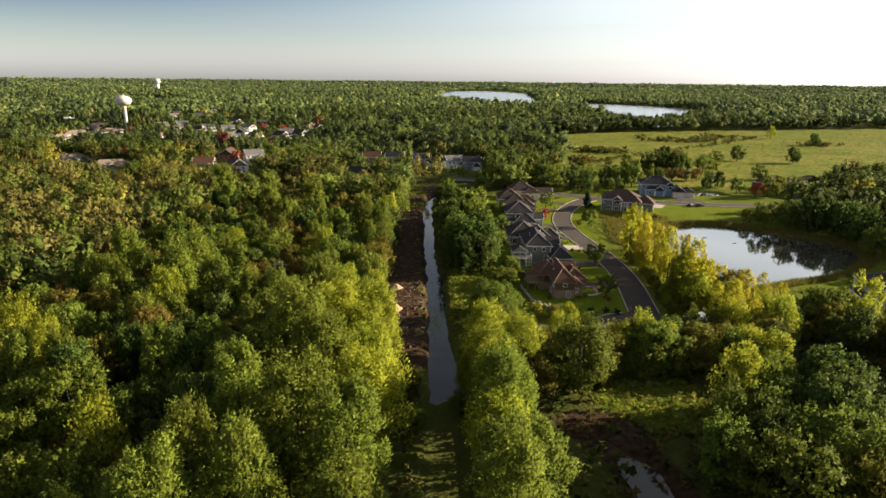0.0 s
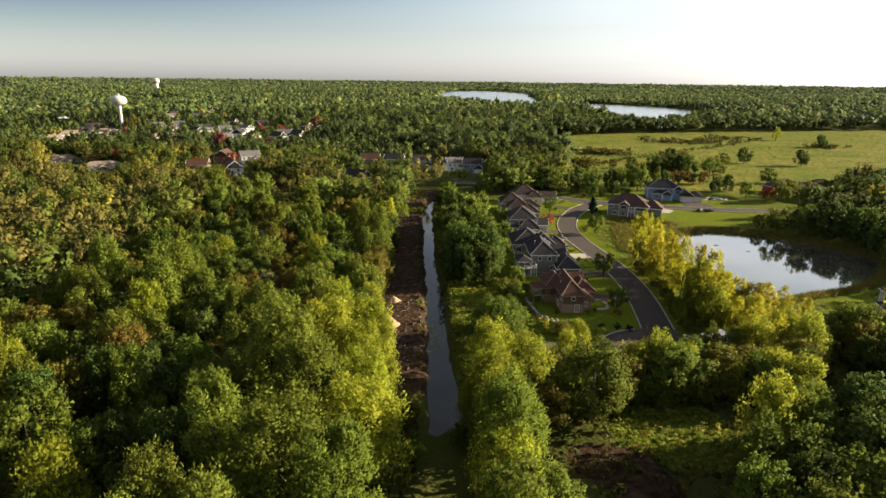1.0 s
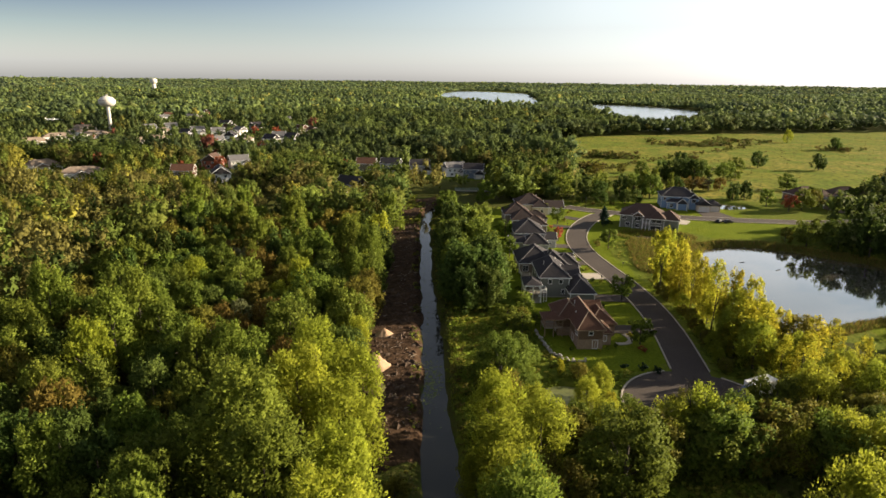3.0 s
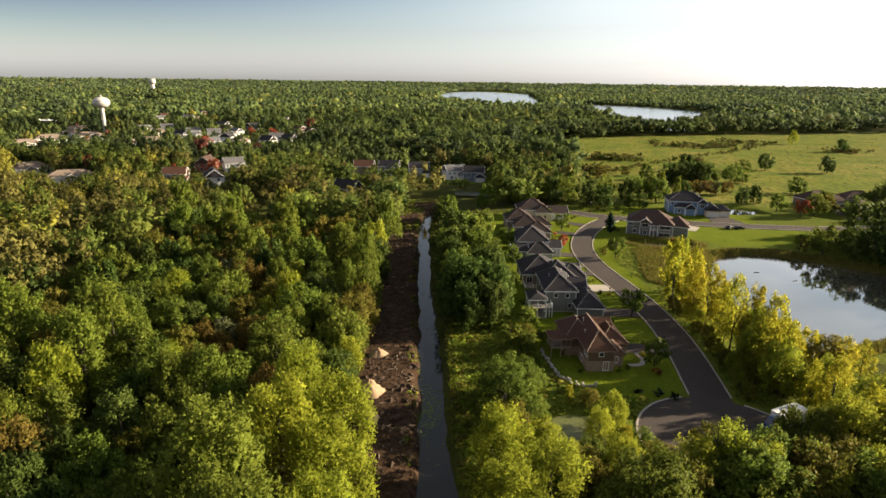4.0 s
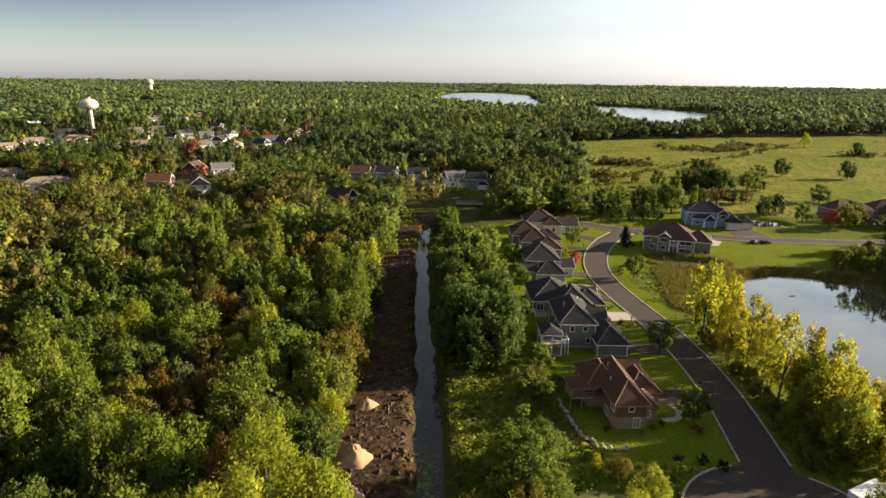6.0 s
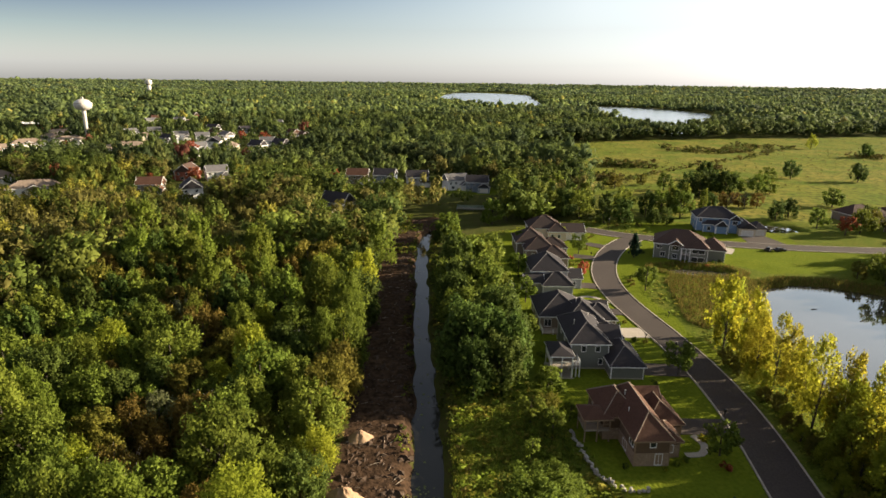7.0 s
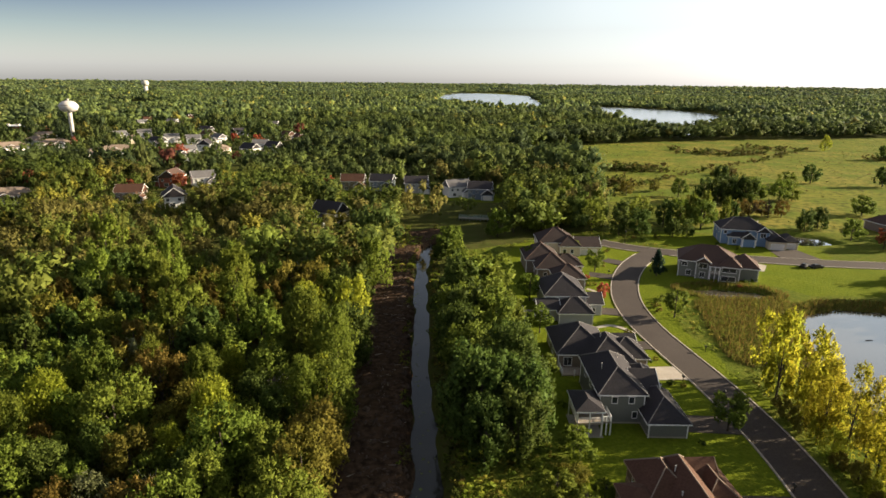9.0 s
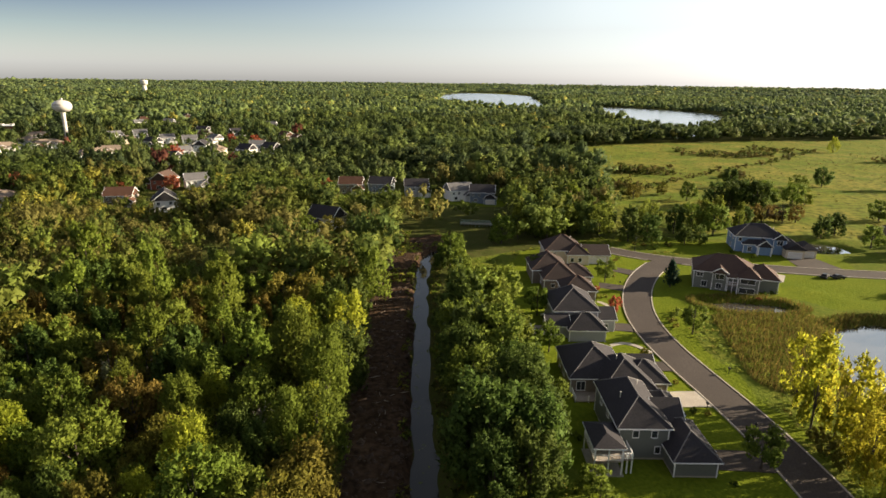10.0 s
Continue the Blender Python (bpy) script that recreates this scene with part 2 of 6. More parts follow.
def part(name, me, parent=None, label="", at=None, mat=None):
    """One mesh object under a thing. me: a mesh, or (verts, faces) with mat."""
    if isinstance(me, tuple):
        me = mesh_from(name, me[0], me[1], mat)
    ob = new(name, me)
    if parent:
        ob.parent = parent
    if at is not None:
        ob.matrix_basis = at
    if label:
        tagged(ob, label)
    return ob


BOXF = [(0, 3, 2, 1), (4, 5, 6, 7), (0, 1, 5, 4), (1, 2, 6, 5), (2, 3, 7, 6), (3, 0, 4, 7)]


def box(x0, y0, z0, x1, y1, z1):
    return ([(x0, y0, z0), (x1, y0, z0), (x1, y1, z0), (x0, y1, z0), (x0, y0, z1), (x1, y0, z1), (x1, y1, z1), (x0, y1, z1)], list(BOXF))


def joined(*geos):
    v, f = [], []
    for a, b in geos:
        n = len(v)
        v += list(a)
        f += [tuple(i + n for i in k) for k in b]
    return v, f


def tube(p, q, r0, r1, sides=8):
    """A tapered tube from p to q."""
    p, q = Vector(p), Vector(q)
    w = (q - p).normalized()
    u = w.orthogonal().normalized()
    s = w.cross(u)
    v = []
    for c, r in ((p, r0), (q, r1)):
        v += [tuple(c + u * (r * math.cos(2 * math.pi * i / sides)) + s * (r * math.sin(2 * math.pi * i / sides))) for i in range(sides)]
    f = [(i, (i + 1) % sides, sides + (i + 1) % sides, sides + i) for i in range(sides)]
    return v, f + [tuple(range(sides - 1, -1, -1)), tuple(range(sides, 2 * sides))]


def inside(px, py, poly):
    """Which points lie in a polygon."""
    px, py = np.asarray(px, float), np.asarray(py, float)
    c = np.zeros(px.shape, bool)
    n = len(poly)
    for i in range(n):
        (x0, y0), (x1, y1) = poly[i], poly[(i + 1) % n]
        if y0 == y1:
            continue
        hit = ((y0 > py) != (y1 > py)) & (px < (x1 - x0) * (py - y0) / (y1 - y0) + x0)
        c ^= hit
    return c


def edge_distance(px, py, line, closed=True):
    """Distance from points to a polyline."""
    px, py = np.asarray(px, float), np.asarray(py, float)
    best = np.full(px.shape, 1e9)
    n = len(line)
    for i in range(n if closed else n - 1):
        (x0, y0), (x1, y1) = line[i], line[(i + 1) % n]
        dx, dy = x1 - x0, y1 - y0
        k = np.clip(((px - x0) * dx + (py - y0) * dy) / (dx * dx + dy * dy + 1e-9), 0, 1)
        best = np.minimum(best, np.hypot(px - x0 - k * dx, py - y0 - k * dy))
    return best


def signed(px, py, poly):
    """Distance to a polygon's edge, negative inside."""
    d = edge_distance(px, py, poly)
    return np.where(inside(px, py, poly), -d, d)


def wobble(x, y, scale, seed=0.0):
    """A cheap smooth field of about -1 to 1."""
    x, y = np.asarray(x, float) / scale, np.asarray(y, float) / scale
    return (np.sin(x * 1.7 + seed) * np.cos(y * 1.3 - seed * 2) + np.sin(x * 0.7 - y * 1.1 + seed * 3) + 0.6 * np.sin(x * 2.9 + y * 2.3 + seed)) / 2.2


def smooth(a, b, v):
    k = np.clip((v - a) / (b - a), 0, 1)
    return k * k * (3 - 2 * k)


def rounded(poly, times=2):
    """Corner cutting, for natural outlines."""
    for _ in range(times):
        res = []
        for i in range(len(poly)):
            (x0, y0), (x1, y1) = poly[i], poly[(i + 1) % len(poly)]
            res += [(0.75 * x0 + 0.25 * x1, 0.75 * y0 + 0.25 * y1), (0.25 * x0 + 0.75 * x1, 0.25 * y0 + 0.75 * y1)]
        poly = res
    return poly


# ---- plan ----
CREEK_Y = [-300, 40, 104, 128, 141, 159, 168, 186, 205, 227, 239, 254, 272, 284, 300, 312]
CREEK_L = [-3, -3, -2.3, -2.8, -3.1, -4.1, -4.2, -5.1, -6.3, -6.9, -7.2, -8.4, -8.2, -8.8, -7.0, -1.0]
CREEK_R = [6, 6, 5.0, 2.6, 2.1, 1.5, 0.9, -0.4, -2.0, -2.4, -3.0, -3.6, -4.2, -3.8, -2.0, 1.0]
POND = [(98, 236), (108, 240), (120, 239), (129, 233), (139, 225), (147, 219), (151.5, 208), (146, 194.5), (132, 182), (118, 174), (106, 170),
        (96, 166), (86, 162), (79.5, 162), (78, 172), (82, 182), (84, 200), (87, 216), (93, 228)]
MARSH = [(72, 255), (82, 257), (94, 254), (96, 250), (88, 248), (76, 249)]
MUDFLAT = rounded([(20, 91.5), (25, 94), (31, 93), (36, 88.5), (37.5, 79), (36, 66), (34, 50), (28, 50), (28.5, 70), (27, 80), (23.5, 86)])
POOL_S = rounded([(28.6, 80.5), (30, 82.5), (33, 82), (35, 78), (34.8, 72), (35.4, 62), (34, 50), (30, 50), (31, 62), (30, 72), (28.6, 79)])
POOL_N = rounded([(19, 134.5), (25, 136.5), (31, 135), (30, 127), (24, 122), (18, 126)])
BACKWATER = [(127, 318), (140, 322), (152, 318), (150, 308), (138, 305), (131, 309)]
LAKES = [
    [(-16, 2618), (74, 3244), (257, 3185), (397, 2769), (330, 2300), (253, 1521), (211, 1338), (177, 1363), (106, 1340), (63, 1465), (28, 1597), (-15, 1823)],
    [(370, 1614), (452, 1579), (511, 1473), (547, 1311), (524, 1203), (394, 938), (338, 836), (294, 787), (269, 794), (250, 821), (249, 966), (261, 1133), (300, 1400)],
]
ROAD = [(50.5, 128.0), (52.3, 136.0), (53.9, 146.0), (55.6, 158.0), (56.5, 168.0), (56.8, 178.0), (56.2, 190.0), (54.9, 202.0), (53.2, 213.0), (51.7, 225.0), (51.4, 236.0),
        (52.4, 246.0), (54.8, 256.0), (58.6, 266.5), (64.2, 277.5), (70.5, 286.5), (76.5, 293.0)]
CROSS = [(60.0, 306.5), (69.0, 299.5), (80.0, 294.0), (95.0, 289.0), (110.0, 285.5), (125.0, 282.5), (145.0, 280.0), (170.0, 279.0), (205.0, 286.0), (250.0, 300.0)]
BULB = (49.5, 127.0, 14.2)
FIELD = [(64, 505), (66, 608), (100, 640), (150, 665), (220, 700), (333, 738), (420, 750), (560, 790), (760, 800), (760, 420), (420, 310), (260, 335), (205, 326), (140, 326),
         (62, 320), (66, 345), (80, 375), (84, 420), (96, 480)]
ESTATE = [(4.5, 100), (40, 104), (52, 108), (70, 118), (84, 140), (96, 158), (125, 120), (150, 140), (160, 200), (160, 235), (150, 262), (215, 290), (205, 330), (140, 330),
          (60, 322), (24, 300), (3, 290), (3, 180)]
DIRT = [(-9, 108), (-15, 130), (-16, 140), (-15, 157), (-15.5, 182), (-16, 203), (-17.5, 228), (-19, 254), (-17.5, 279), (-17.5, 300), (-14, 318), (-3, 326), (5, 318), (2, 308),
        (-6, 300), (-8.8, 284), (-8.4, 254), (-7.3, 231), (-6.4, 205), (-5, 185), (-4, 159), (-3, 141), (-2.5, 112)]
STRIP = [(2.5, 166), (15, 169), (21, 172), (24, 160), (20, 142), (10, 128), (3, 128)]


GLADE = rounded([(29, 96), (33, 92), (38, 86), (45, 86), (52, 96), (50, 106), (40, 108), (31, 103)])
REEDBED = rounded([(63, 208), (66, 222), (69, 238), (71, 247), (98, 247), (98, 238), (92, 228), (86, 215), (83, 200), (72, 203)])


def creek_x(y):
    return np.interp(y, CREEK_Y, CREEK_L), np.interp(y, CREEK_Y, CREEK_R)


def ground_z(x, y):
    """Height of the land."""
    x, y = np.asarray(x, float), np.asarray(y, float)
    z = 0.15 + 0.18 * wobble(x, y, 9.0) + 0.2 * wobble(x, y, 60.0, 2.0)
    road = np.minimum(edge_distance(x, y, ROAD, False), edge_distance(x, y, CROSS, False))
    road = np.minimum(road, np.maximum(np.hypot(x - BULB[0], y - BULB[1]) - 12, 0))
    z = z * smooth(5.0, 26.0, road) - 0.06 * (1 - smooth(5.0, 8.0, road))
    l, r = creek_x(y)
    d = np.maximum(l - x, x - r)
    cut = 1 - smooth(-1.3, 1.5, d + 0.5 * wobble(x, y, 3.0, 1.0))
    cut = np.where(y > 309, 0, cut)
    z = z * (1 - cut) - cut * np.interp(y + 2.5 * wobble(x, y, 2.5, 5.0), [97, 108], [1.25, 2.4])
    for poly, depth, soft in ((POND, 2.2, 4.0), (MARSH, 1.9, 2.0), (POOL_S, 2.0, 1.6), (POOL_N, 1.6, 2.0), (BACKWATER, 1.8, 2.5)):
        near = (x > 0) & (x < 180) & (y > 20) & (y < 340)
        if near.any():
            s = np.full(x.shape, 99.0)
            s[near] = signed(x[near], y[near], poly) + 0.7 * wobble(x[near], y[near], 3.5, 7.0)
            z = z - depth * (1 - smooth(-soft * 0.5, soft, s)) * (1 - cut)
    far = np.hypot(x, y)
    z = z + 27.0 * smooth(3300, 4800, far) + 3 * smooth(500, 1500, far) * wobble(x, y, 420.0, 5.0) * (1 - smooth(1500, 2200, far))
    return z


def height(x, y):
    return float(ground_z(np.array([x]), np.array([y]))[0])

def clearing(x, y):
    """Open fields scattered in the far woods."""
    far = np.hypot(x, y)
    return smooth(0.62, 0.72, wobble(x, y, 210.0, 8.0) + 0.25 * wobble(x, y, 70.0, 2.0)) * smooth(1000, 1200, far) * (1 - smooth(3300, 3800, far))


# ---- ground ----
def spaced(lo, hi, step, a, b, grow):
    """Coordinates from lo to hi: even steps between a and b, growing outside."""
    v, s, mid = [], step, list(np.arange(a, b + 0.01, step))
    k = mid[-1]
    up = []
    while k < hi:
        s = min(s * grow, 120.0)
        k += s
        up.append(k)
    k, s, down = mid[0], step, []
    while k > lo:
        s = min(s * grow, 120.0)
        k -= s
        down.append(k)
    return np.array(down[::-1] + mid + up)


GX = spaced(-4950, 4950, 1.4, -24, 152, 1.07)
GY = spaced(-1500, 4950, 1.6, 50, 330, 1.07)
gx, gy = np.meshgrid(GX, GY)
gz = ground_z(gx, gy)
for lake in LAKES:
    far_lake = gy > 600
    sd = np.full(gx.shape, 999.0)
    sd[far_lake] = signed(gx[far_lake], gy[far_lake], lake)
    gz = gz * smooth(0, 90, sd) - 2.0 * (1 - smooth(-14, 12, sd))


def grid_mesh(name, x, y, z):
    ny, nx = x.shape
    idx = np.arange(nx * ny).reshape(ny, nx)
    f = np.stack([idx[:-1, :-1], idx[:-1, 1:], idx[1:, 1:], idx[1:, :-1]], -1).reshape(-1, 4)
    me = bpy.data.meshes.new(name)
    me.from_pydata(np.stack([x, y, z], -1).reshape(-1, 3), [], f)
    me.polygons.foreach_set("use_smooth", np.ones(len(f), bool))
    me.update()
    return me


me = grid_mesh("ground", gx, gy, gz)
fx, fy = gx.ravel(), gy.ravel()
road_d = np.minimum(edge_distance(fx, fy, ROAD, False), edge_distance(fx, fy, CROSS, False))
road_d = np.minimum(road_d, np.maximum(np.hypot(fx - BULB[0], fy - BULB[1]) - 10, 0))
LAWNS = [[(26, 150), (30, 142), (46, 140), (53, 150), (57, 180), (52, 230), (56, 262), (72, 294), (60, 306), (30, 304), (20, 285), (21, 240), (20, 190), (22, 165)],
         [(62, 262), (70, 254), (86, 256), (100, 257), (108, 258), (112, 268), (114, 279), (110, 286), (80, 292), (70, 286)],
         [(96, 293), (112, 288), (135, 284), (140, 296), (130, 312), (104, 318), (88, 320), (76, 310)],
         [(58, 190), (63, 190), (62, 206), (60.5, 222), (61, 236), (69, 246), (82, 243), (86, 246), (72, 250), (66, 256), (66, 268), (54, 250), (50, 225)],
         [(-70, 395), (30, 380), (34, 400), (-66, 425)], [(100, 258), (106, 250), (128, 250), (152, 264), (215, 288), (170, 277), (140, 279), (112, 283)], [(103, 120), (118, 122), (122, 170), (106, 165)]]
zones = {
    "lawn": np.max([1 - smooth(-1.5, 1.5, signed(fx, fy, p) + 0.8 * wobble(fx, fy, 4.0, 3.0)) for p in LAWNS], axis=0),
    "dirt": np.maximum(1 - smooth(-1.0, 2.0, signed(fx, fy, DIRT) + 1.2 * wobble(fx, fy, 5.0, 4.0)), 1 - smooth(-1.0, 2.0, signed(fx, fy, MUDFLAT) + 1.2 * wobble(fx, fy, 4.0, 4.0))),
    "meadow": np.max([1 - smooth(-14, 14, signed(fx, fy, FIELD) + 8 * wobble(fx, fy, 30.0)),
                      clearing(fx, fy)], axis=0),
    "rough": np.maximum(1 - smooth(-3, 3, signed(fx, fy, ESTATE) + wobble(fx, fy, 5.0, 6.0)), 1 - smooth(-2, 2, signed(fx, fy, GLADE) + wobble(fx, fy, 4.0, 2.0))),
    "reed": np.maximum(1 - smooth(-1.5, 1.5, signed(fx, fy, REEDBED) + 1.5 * wobble(fx, fy, 5.0, 9.0)), 1 - smooth(3.0, 6.0, np.abs(signed(fx, fy, POND)) + 1.5 * wobble(fx, fy, 5.0, 9.0))),
}
for key, v in zones.items():
    at = me.attributes.new(key, "FLOAT", "POINT")
    at.data.foreach_set("value", v.astype(np.float32))

gm = bpy.data.materials.new("land")
gm.use_nodes = True
nt = gm.node_tree
nt.nodes.clear()
N, L = nt.nodes.new, nt.links.new
out, bs, geo = N("ShaderNodeOutputMaterial"), N("ShaderNodeBsdfPrincipled"), N("ShaderNodeNewGeometry")
bs.inputs["Roughness"].default_value, bs.inputs["Specular IOR Level"].default_value = 1.0, 0.02


def noise_mix(a, b, scale, lo=0.35, hi=0.65, detail=6.0):
    n, r, x = N("ShaderNodeTexNoise"), N("ShaderNodeMapRange"), N("ShaderNodeMix")
    x.data_type = "RGBA"
    n.inputs["Scale"].default_value, n.inputs["Detail"].default_value = scale, detail
    L(geo.outputs["Position"], n.inputs["Vector"])
    r.inputs["From Min"].default_value, r.inputs["From Max"].default_value = lo, hi
    L(n.outputs["Fac"], r.inputs["Value"])
    L(r.outputs[0], x.inputs[0])
    for s, k in ((6, a), (7, b)):
        if isinstance(k, tuple):
            x.inputs[s].default_value = (*k, 1.0)
        else:
            L(k, x.inputs[s])
    return x.outputs[2]


def zone_mix(base, over, key):
    at, x, r, n, add = N("ShaderNodeAttribute"), N("ShaderNodeMix"), N("ShaderNodeMapRange"), N("ShaderNodeTexNoise"), N("ShaderNodeMath")
    x.data_type = "RGBA"
    at.attribute_name = key
    n.inputs["Scale"].default_value, n.inputs["Detail"].default_value = 0.7, 5.0
    L(geo.outputs["Position"], n.inputs["Vector"])
    add.operation = "ADD"
    L(at.outputs["Fac"], add.inputs[0])
    L(n.outputs["Fac"], add.inputs[1])
    r.inputs["From Min"].default_value, r.inputs["From Max"].default_value = 0.9, 1.1
    L(add.outputs[0], r.inputs["Value"])
    L(r.outputs[0], x.inputs[0])
    L(base, x.inputs[6])
    L(over, x.inputs[7])
    return x.outputs[2]


floor_c = noise_mix(noise_mix((0.040, 0.044, 0.012), (0.070, 0.060, 0.022), 0.15), (0.055, 0.070, 0.014), 1.3)
meadow_c = noise_mix(noise_mix(noise_mix((0.152, 0.158, 0.024), (0.195, 0.172, 0.036), 0.010, 0.42, 0.6), (0.098, 0.134, 0.018), 0.045, 0.42, 0.62), (0.066, 0.076, 0.016), 0.30, 0.45, 0.66)
lawn_c = noise_mix(noise_mix((0.104, 0.134, 0.010), (0.132, 0.152, 0.013), 0.12), (0.080, 0.108, 0.008), 1.5)
dirt_c = noise_mix(noise_mix((0.052, 0.032, 0.020), (0.088, 0.055, 0.034), 0.22), (0.026, 0.017, 0.011), 0.9)
rough_c = noise_mix(noise_mix((0.090, 0.120, 0.014), (0.130, 0.130, 0.022), 0.14), (0.070, 0.095, 0.012), 0.9)
reed_c = noise_mix(noise_mix((0.100, 0.092, 0.020), (0.130, 0.110, 0.028), 0.2), (0.080, 0.090, 0.016), 1.1)
col = zone_mix(zone_mix(zone_mix(zone_mix(zone_mix(floor_c, rough_c, "rough"), meadow_c, "meadow"), lawn_c, "lawn"), dirt_c, "dirt"), reed_c, "reed")
L(col, bs.inputs["Base Color"])
bn, bp = N("ShaderNodeTexNoise"), N("ShaderNodeBump")
bn.inputs["Scale"].default_value, bn.inputs["Detail"].default_value = 1.6, 6.0
L(geo.outputs["Position"], bn.inputs["Vector"])
bp.inputs["Strength"].default_value, bp.inputs["Distance"].default_value = 0.8, 0.35
L(bn.outputs["Fac"], bp.inputs["Height"])
L(bp.outputs[0], bs.inputs["Normal"])
L(bs.outputs[0], out.inputs["Surface"])
me.materials.append(gm)
tagged(new("ground", me), "wooded land with meadow, mown lawns and bare earth", "ground", kind="structure")


def flat(name, poly, z, mat, label, category="water"):
    ob = new(name, mesh_from(name, [(x, y, z) for x, y in poly], [tuple(range(len(poly)))], mat))
    return tagged(ob, label, category, kind="structure")


def grown(poly, k):
    cx, cy = sum(p[0] for p in poly) / len(poly), sum(p[1] for p in poly) / len(poly)
    return [(cx + (x - cx) * k, cy + (y - cy) * k) for x, y in poly]


flat("pond_water", grown(POND, 1.12), -1.0, WATER, "still dark pond mirroring the pale sky")
flat("marsh_water", grown(MARSH, 1.25), -0.9, WATER, "narrow dark marsh pool below the lawn")
flat("pool_water", grown(POOL_S, 1.06), -1.1, MUDWATER, "shallow brown woodland pool")
flat("pool_water", grown(POOL_N, 1.15), -0.9, WEEDWATER, "small duckweed-covered pool among shrubs")
flat("backwater", grown(BACKWATER, 1.2), -0.9, WATER, "small backwater reflecting the sky behind shrubs")
for lake in LAKES:
    flat("lake", rounded(lake), 0.35, LAKE, "wide pale lake between the woods")
cw = [(float(l) - 1.6, y) for y, l in zip(CREEK_Y, CREEK_L)] + [(float(r) + 1.6, y) for y, r in list(zip(CREEK_Y, CREEK_R))[::-1]]
flat("creek_water", cw, -1.55, CREEKWATER, "straight narrow creek with dark slow water")


# ---- roads ----
def offset_line(line, d):
    res = []
    for i, (x, y) in enumerate(line):
        a, b = line[max(i - 1, 0)], line[min(i + 1, len(line) - 1)]
        tx, ty = b[0] - a[0], b[1] - a[1]
        n = math.hypot(tx, ty)
        res.append((x - ty / n * d, y + tx / n * d))
    return res


def dense(line, step=2.0):
    """Catmull-Rom through the points."""
    p = [line[0]] + list(line) + [line[-1]]
    res = []
    for i in range(1, len(p) - 2):
        a, b, c, d = [np.array(p[i + k], float) for k in (-1, 0, 1, 2)]
        n = max(2, int(np.linalg.norm(c - b) / step))
        for j in range(n):
            t = j / n
            res.append(tuple(0.5 * ((2 * b) + (c - a) * t + (2 * a - 5 * b + 4 * c - d) * t * t + (3 * b - a - 3 * c + d) * t ** 3)))
    return res + [tuple(line[-1])]


def ribbon(left, right, z0, z1):
    """A slab between two lines, with top, bottom and sides."""
    n = len(left)
    v = [(x, y, z1) for x, y in left] + [(x, y, z1) for x, y in right] + [(x, y, z0) for x, y in left] + [(x, y, z0) for x, y in right]
    f = []
    for i in range(n - 1):
        f += [(i, n + i, n + i + 1, i + 1), (2 * n + i, i, i + 1, 2 * n + i + 1), (n + i, 3 * n + i, 3 * n + i + 1, n + i + 1)]
    f += [(0, 2 * n, 3 * n, n), (n - 1, 2 * n - 1, 4 * n - 1, 3 * n - 1)]
    return v, f


RW = 3.75
road_line, cross_line = dense(ROAD), dense(CROSS)
tagged(part("road", ribbon(offset_line(road_line, RW), offset_line(road_line, -RW), -0.5, 0.06), mat=ASPHALT), "curving grey asphalt street with tree shadows", "road", kind="structure")
tagged(part("road", ribbon(offset_line(cross_line, RW), offset_line(cross_line, -RW), -0.5, 0.065), mat=ASPHALT), "grey asphalt side street past the lawns", "road", kind="structure")
ring = [(BULB[0] + BULB[2] * math.cos(a), BULB[1] + BULB[2] * math.sin(a)) for a in np.linspace(0, 2 * math.pi, 49)[:-1]]
n = len(ring)
tagged(part("road", ([(x, y, 0.055) for x, y in ring] + [(x, y, -0.5) for x, y in ring], [tuple(range(n))] + [(i, n + i, n + (i + 1) % n, (i + 1) % n) for i in range(n)]), mat=ASPHALT),
       "round asphalt turning circle at the street's end", "road", kind="structure")


def kerb(line, inner, outer, keep):
    a, b = offset_line(line, inner), offset_line(line, outer)
    ok = [keep(*((p[0] + q[0]) / 2, (p[1] + q[1]) / 2)) for p, q in zip(a, b)]
    i = 0
    while i < len(a):
        j = i
        while j < len(a) and ok[j]:
            j += 1
        if j - i > 2:
            tagged(part("kerb", ribbon(a[i:j], b[i:j], -0.4, 0.17), mat=CONCRETE), "pale concrete kerb along the street", "kerb", kind="structure")
        i = max(j, i + 1)


def off_cross(x, y):
    return edge_distance([x], [y], cross_line, False)[0] > RW + 1.2 and math.hypot(x - BULB[0], y - BULB[1]) > BULB[2] + 0.3


def off_road(x, y):
    return edge_distance([x], [y], road_line, False)[0] > RW + 1.2


kerb(road_line, RW + 0.28, RW, off_cross)
kerb(road_line, -RW, -RW - 0.28, off_cross)
kerb(cross_line, RW + 0.35, RW, off_road)
kerb(cross_line, -RW, -RW - 0.35, off_road)
kerb([ring[i % n] for i in range(n + 1)], 0.0, -0.35, off_road)


